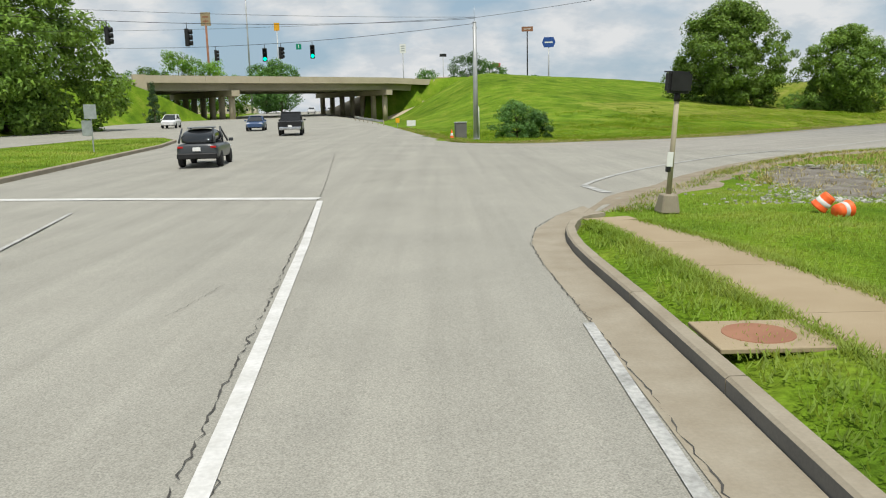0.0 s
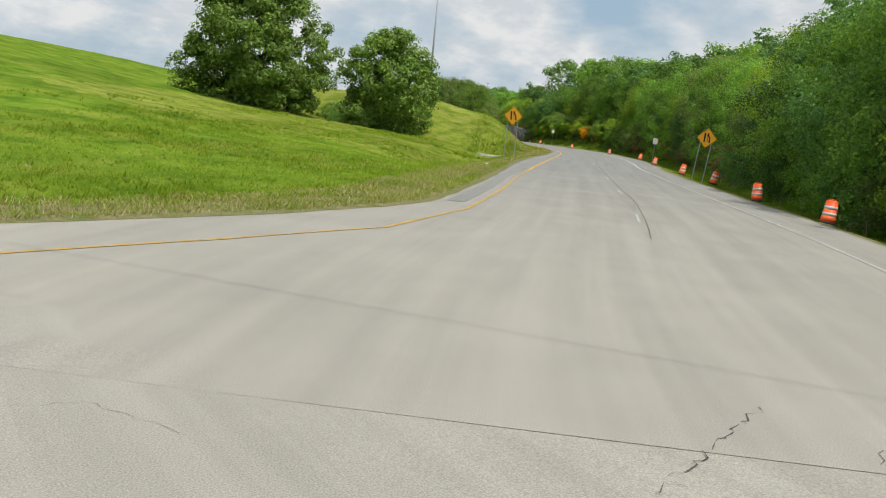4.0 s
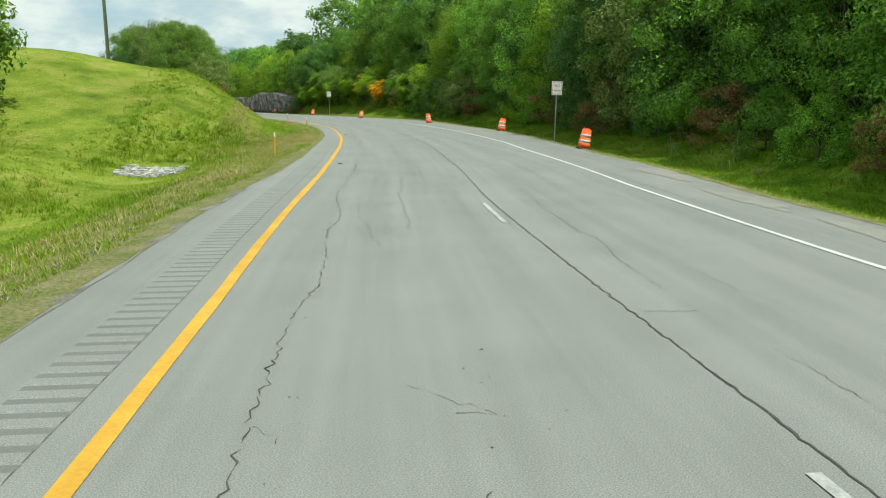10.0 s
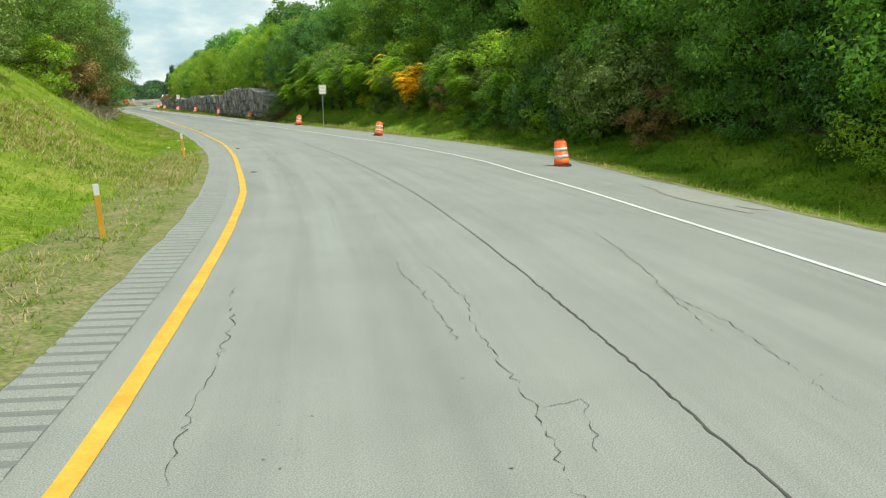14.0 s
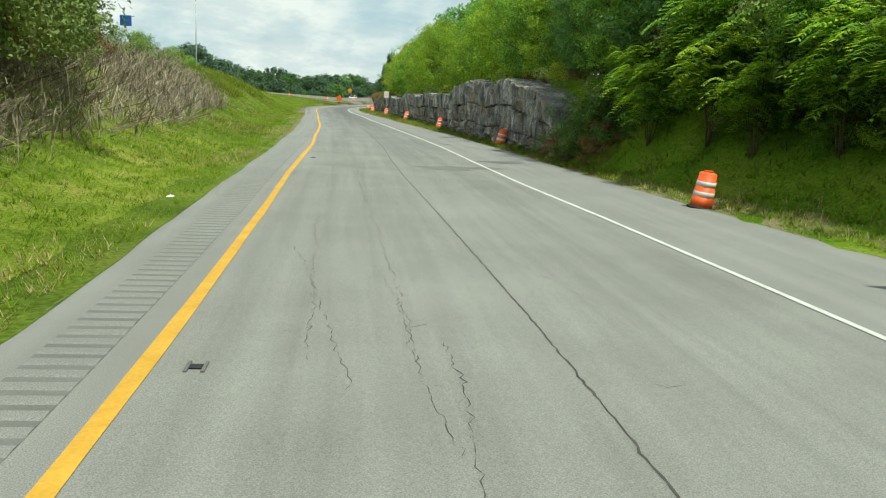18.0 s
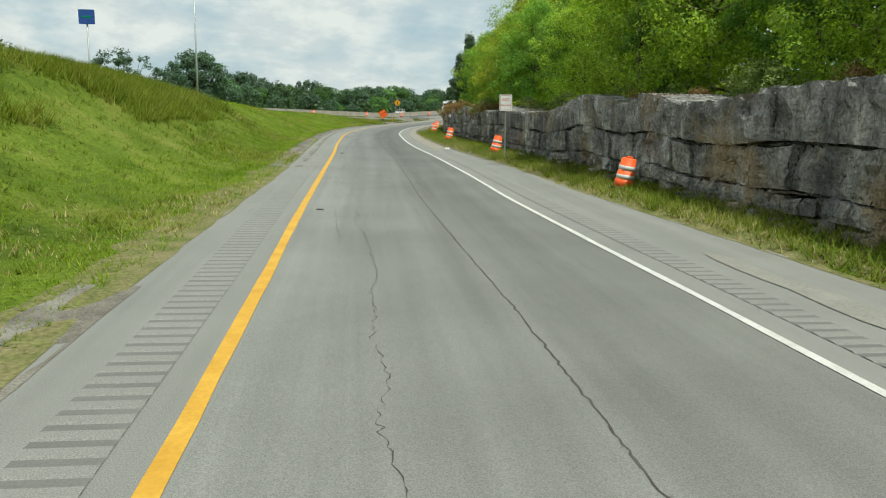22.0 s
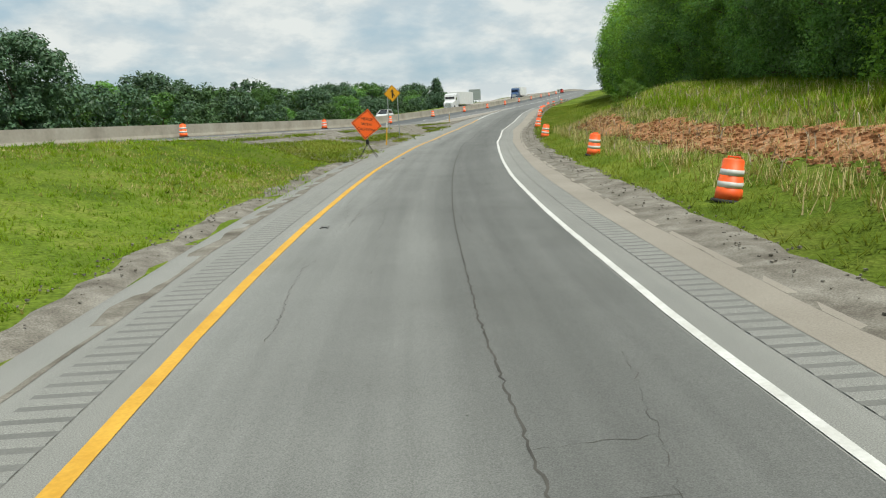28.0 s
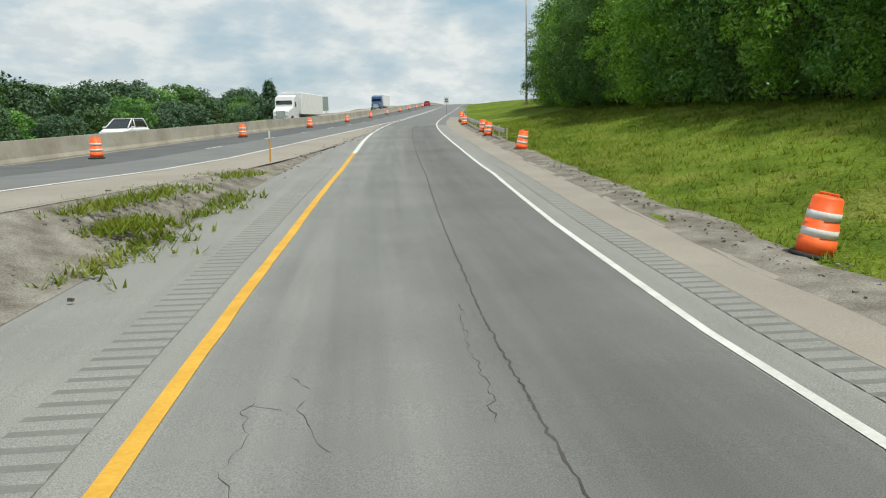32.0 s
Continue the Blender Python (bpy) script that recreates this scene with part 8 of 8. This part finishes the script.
# ---- vehicles ----
def hull(sections, material, bev=.05):
    """A closed body lofted from (y, half width, z low, z high) sections, with rounded shoulders."""
    bm = bmesh.new()
    rings = []
    for y, w, z0, z1 in sections:
        c = min(.12, (z1 - z0) * .3, w * .4)
        pts = [(-w * .94, z0), (-w, z0 + c), (-w, z1 - c), (-w + c, z1), (w - c, z1), (w, z1 - c), (w, z0 + c), (w * .94, z0)]
        rings.append([bm.verts.new((x, y, z)) for x, z in pts])
    for a, b in zip(rings, rings[1:]):
        for i in range(8):
            f = bm.faces.new((a[i], a[(i + 1) % 8], b[(i + 1) % 8], b[i])); f.smooth = False
    bm.faces.new(rings[0]); bm.faces.new(rings[-1][::-1])
    bmesh.ops.recalc_face_normals(bm, faces=bm.faces[:])
    return bm, material


def wheel(parent, x, y, r, w=.22):
    bm = lathe([(r * .62, -w / 2), (r * .93, -w / 2), (r, -w * .32), (r, w * .32), (r * .93, w / 2), (r * .62, w / 2)], 20)
    m = pose(x, y, r, 0, 90, 0)
    bmesh.ops.transform(bm, matrix=m, verts=bm.verts[:])
    ty = part("tyre", (bm, M_TYRE), parent)
    bm = lathe([(0.02, -w * .45), (r * .6, -w * .42), (r * .63, 0), (r * .6, w * .42), (.02, w * .45)], 12)
    bmesh.ops.transform(bm, matrix=m, verts=bm.verts[:])
    part("rim", (bm, M_CHROME), ty)


def car(name, x, y, z, rz, col, label, kind="suv", cat="car"):
    """y points forward; the tail faces -y."""
    ob = thing(name, pose(x, y, z, 0, 0, rz), label, cat)
    L, W = {"suv": (4.4, .90), "pickup": (5.8, .98), "sedan": (4.7, .90), "van": (5.0, .98)}[kind]
    h = L / 2
    if kind == "pickup":
        part("body", hull([(-h, .90, .55, 1.12), (-h + .15, W, .45, 1.18), (-.4, W, .42, 1.18), (.9, W, .42, 1.18), (h - 1.0, W, .42, 1.15), (h - .15, W * .95, .45, 1.05), (h, W * .85, .5, .95)], col), ob)
        cab_s = [(-.75, W * .86, 1.15, 1.2), (-.62, W * .80, 1.15, 1.86), (.9, W * .80, 1.15, 1.88), (1.75, W * .86, 1.12, 1.2)]
    elif kind == "sedan":
        part("body", hull([(-h, .75, .45, .92), (-h + .15, W * .94, .32, .98), (-.9, W, .28, .98), (1.0, W, .28, .96), (h - .4, W * .93, .32, .82), (h, W * .75, .4, .7)], col), ob)
        cab_s = [(-1.75, W * .82, .94, 1.0), (-.85, W * .68, .94, 1.42), (.35, W * .68, .94, 1.44), (1.25, W * .84, .92, .98)]
    else:
        hi = 1.02 if kind == "suv" else 1.15
        part("body", hull([(-h, .78, .42, hi - .06), (-h + .14, W * .95, .34, hi), (-.9, W, .30, hi), (.9, W, .30, hi), (h - .5, W * .95, .34, hi - .08), (h, W * .78, .42, hi - .25)], col), ob)
        cab_s = [(-h + .08, W * .80, hi - .04, hi + .04), (-h + .55, W * .72, hi - .04, 1.60), (.2, W * .72, hi - .04, 1.62), (1.25, W * .86, hi - .06, hi)]
    part("greenhouse", hull(cab_s, M_GLASS), ob, "dark tinted windows")
    r0, r1 = cab_s[1], cab_s[2]
    part("roof", hull([(r0[0] - .05, r0[1] * .97, r0[3] - .02, r0[3] + .05), (r1[0] + .1, r1[1] * .97, r1[3] - .02, r1[3] + .05)], col), ob)
    for k in (-1, 1):
        for ya, yb, f0, f1 in ((cab_s[0][0] + .05, cab_s[1][0], 0, 1), (cab_s[3][0] - .05, cab_s[2][0], 3, 2)):
            part("roof_pillar", (rod((k * cab_s[f0][1], ya, cab_s[f0][2] + .05), (k * (cab_s[f1][1] - .02), yb, cab_s[f1][3]), .05, .04, 6), col), ob)
        part("roof_pillar", (rod((k * (cab_s[0][1] + .02), 0.0, cab_s[1][2]), (k * cab_s[1][1], 0.0, cab_s[1][3]), .045, .04, 6), col), ob)
        part("tail_light", (box(.24, .08, .09 if kind != "pickup" else .32, (k * .66 * W / .9, -h + .06, .84 if kind != "pickup" else .92), .02), M_LAMPR), ob, "red tail light")
        part("headlight", (box(.34, .16, .14, (k * .62 * W / .9, h - .16, .72 if kind != "pickup" else .86), .03), M_LAMPW), ob, "clear headlight")
        part("mirror", (box(.20, .12, .14, (k * (W + .08), cab_s[3][0] - .35, cab_s[0][2] + .08), .03), col), ob)
        r = .34 if kind in ("suv", "sedan") else .39
        wheel(ob, k * (W - .12), h - .92, r); wheel(ob, k * (W - .12), -h + .85, r)
    part("rear_bumper", (box(W * 1.8, .16, .24, (0, -h + .02, .48 if kind != "pickup" else .58), .04), M_BLACK if kind == "suv" else (M_CHROME if kind == "pickup" else col)), ob)
    part("number_plate", (box(.32, .02, .16, (0, -h - .04, .76), .005), M_SIGNW), ob, "pale blank number plate")
    return ob


def soften(ob):
    """Rounds a coarse car body."""
    for q in ob.children:
        if q.name.split(".")[0] in ("body", "greenhouse", "roof"):
            md = q.modifiers.new("round", "SUBSURF")
            md.levels = md.render_levels = 2
            q.data.shade_smooth()
    return ob


P_GREY = paint("charcoal_paint", (.05, .055, .06))
P_BLACK = paint("black_car_paint", (.012, .012, .014))
P_WHITE = paint("white_car_paint", (.7, .7, .7))
P_SILV = paint("silver_blue_paint", (.32, .36, .40))
P_BLUE = paint("deep_blue_paint", (.04, .08, .18))


def zr(x, y):
    return float(zroad(x, y)) - .005


soften(car("suv", -10.3, 34.5, zr(-10.3, 34.5), 7, P_GREY, "charcoal compact suv driving along the street", "suv"))
car("pickup_truck", -12.6, 67.0, zr(-12.6, 67), 8, P_BLACK, "black pickup truck driving towards the bridge", "pickup", "truck")
car("sedan", -18.6, 80.0, zr(-18.6, 80), 188, P_BLUE, "dark sedan waiting in the oncoming lane", "sedan")
car("suv", -33, 97.0, zr(-33, 97), 188, P_WHITE, "white vehicle in the oncoming lane", "suv")
for x, y, c, k, rz in ((-34, 210, P_WHITE, "van", 188), (-38, 260, P_BLUE, "sedan", 188), (-31, 250, P_GREY, "suv", 8), (-46, 330, P_WHITE, "suv", 188), (-40, 340, P_BLACK, "sedan", 8), (-55, 420, P_SILV, "van", 188)):
    car("distant_car", x, y, zr(x, y), rz, c, "small distant car on the street beyond the bridge", k)


def semi(u, q, rz, cab_col, label):
    p = mlpt(u, q)
    ob = thing("semi_truck", pose(p[0], p[1], p[2], 0, 0, rz), label, "truck")
    part("trailer", (box(2.55, 14.2, 2.75, (0, -4.2, 2.55), .05), M_SIGNW), ob, "white box trailer")
    part("chassis", (box(1.0, 19, .28, (0, -2, .95), .03), M_BLACK), ob)
    part("cab", hull([(4.3, 1.2, .6, 3.2), (5.6, 1.25, .6, 3.55), (6.6, 1.22, .6, 3.3), (7.0, 1.15, .6, 2.1), (8.6, 1.0, .6, 1.75), (8.9, .95, .6, 1.5)], cab_col), ob)
    part("windscreen", (box(2.0, .06, .75, (0, 6.93, 2.5), .02, rot=(-20, 0, 0)), M_GLASS), ob)
    part("grille", (box(1.1, .08, .9, (0, 8.93, 1.1), .03), M_CHROME), ob)
    for k in (-1, 1):
        part("side_window", (box(.05, .8, .6, (k * 1.23, 6.1, 2.4), .02), M_GLASS), ob)
        part("headlight", (box(.3, .1, .2, (k * .72, 8.9, 1.05), .03), M_LAMPW), ob)
        for y in (7.6, 3.4, 2.2, -9.4, -10.6):
            wheel(ob, k * 1.05, y, .5, .3)
    return ob


hm = math.degrees(math.atan2(-ML_DIR[0], ML_DIR[1]))
semi(74, -4.0, hm + 180, P_WHITE, "white semi truck on the far carriageway")
semi(165, -4.0, hm + 180, P_BLUE, "blue semi truck with a white trailer on the far carriageway")
for u, q, c, k, l in ((22, -4, P_WHITE, "suv", "white suv on the far carriageway"),):
    p = mlpt(u, q)
    car("far_vehicle", p[0], p[1], p[2], hm + 180, c, l, k, "car")
p = mlpt(240, 3)
car("far_vehicle", p[0], p[1], p[2], hm, M_RED, "red vehicle far along the carriageway", "van", "car")
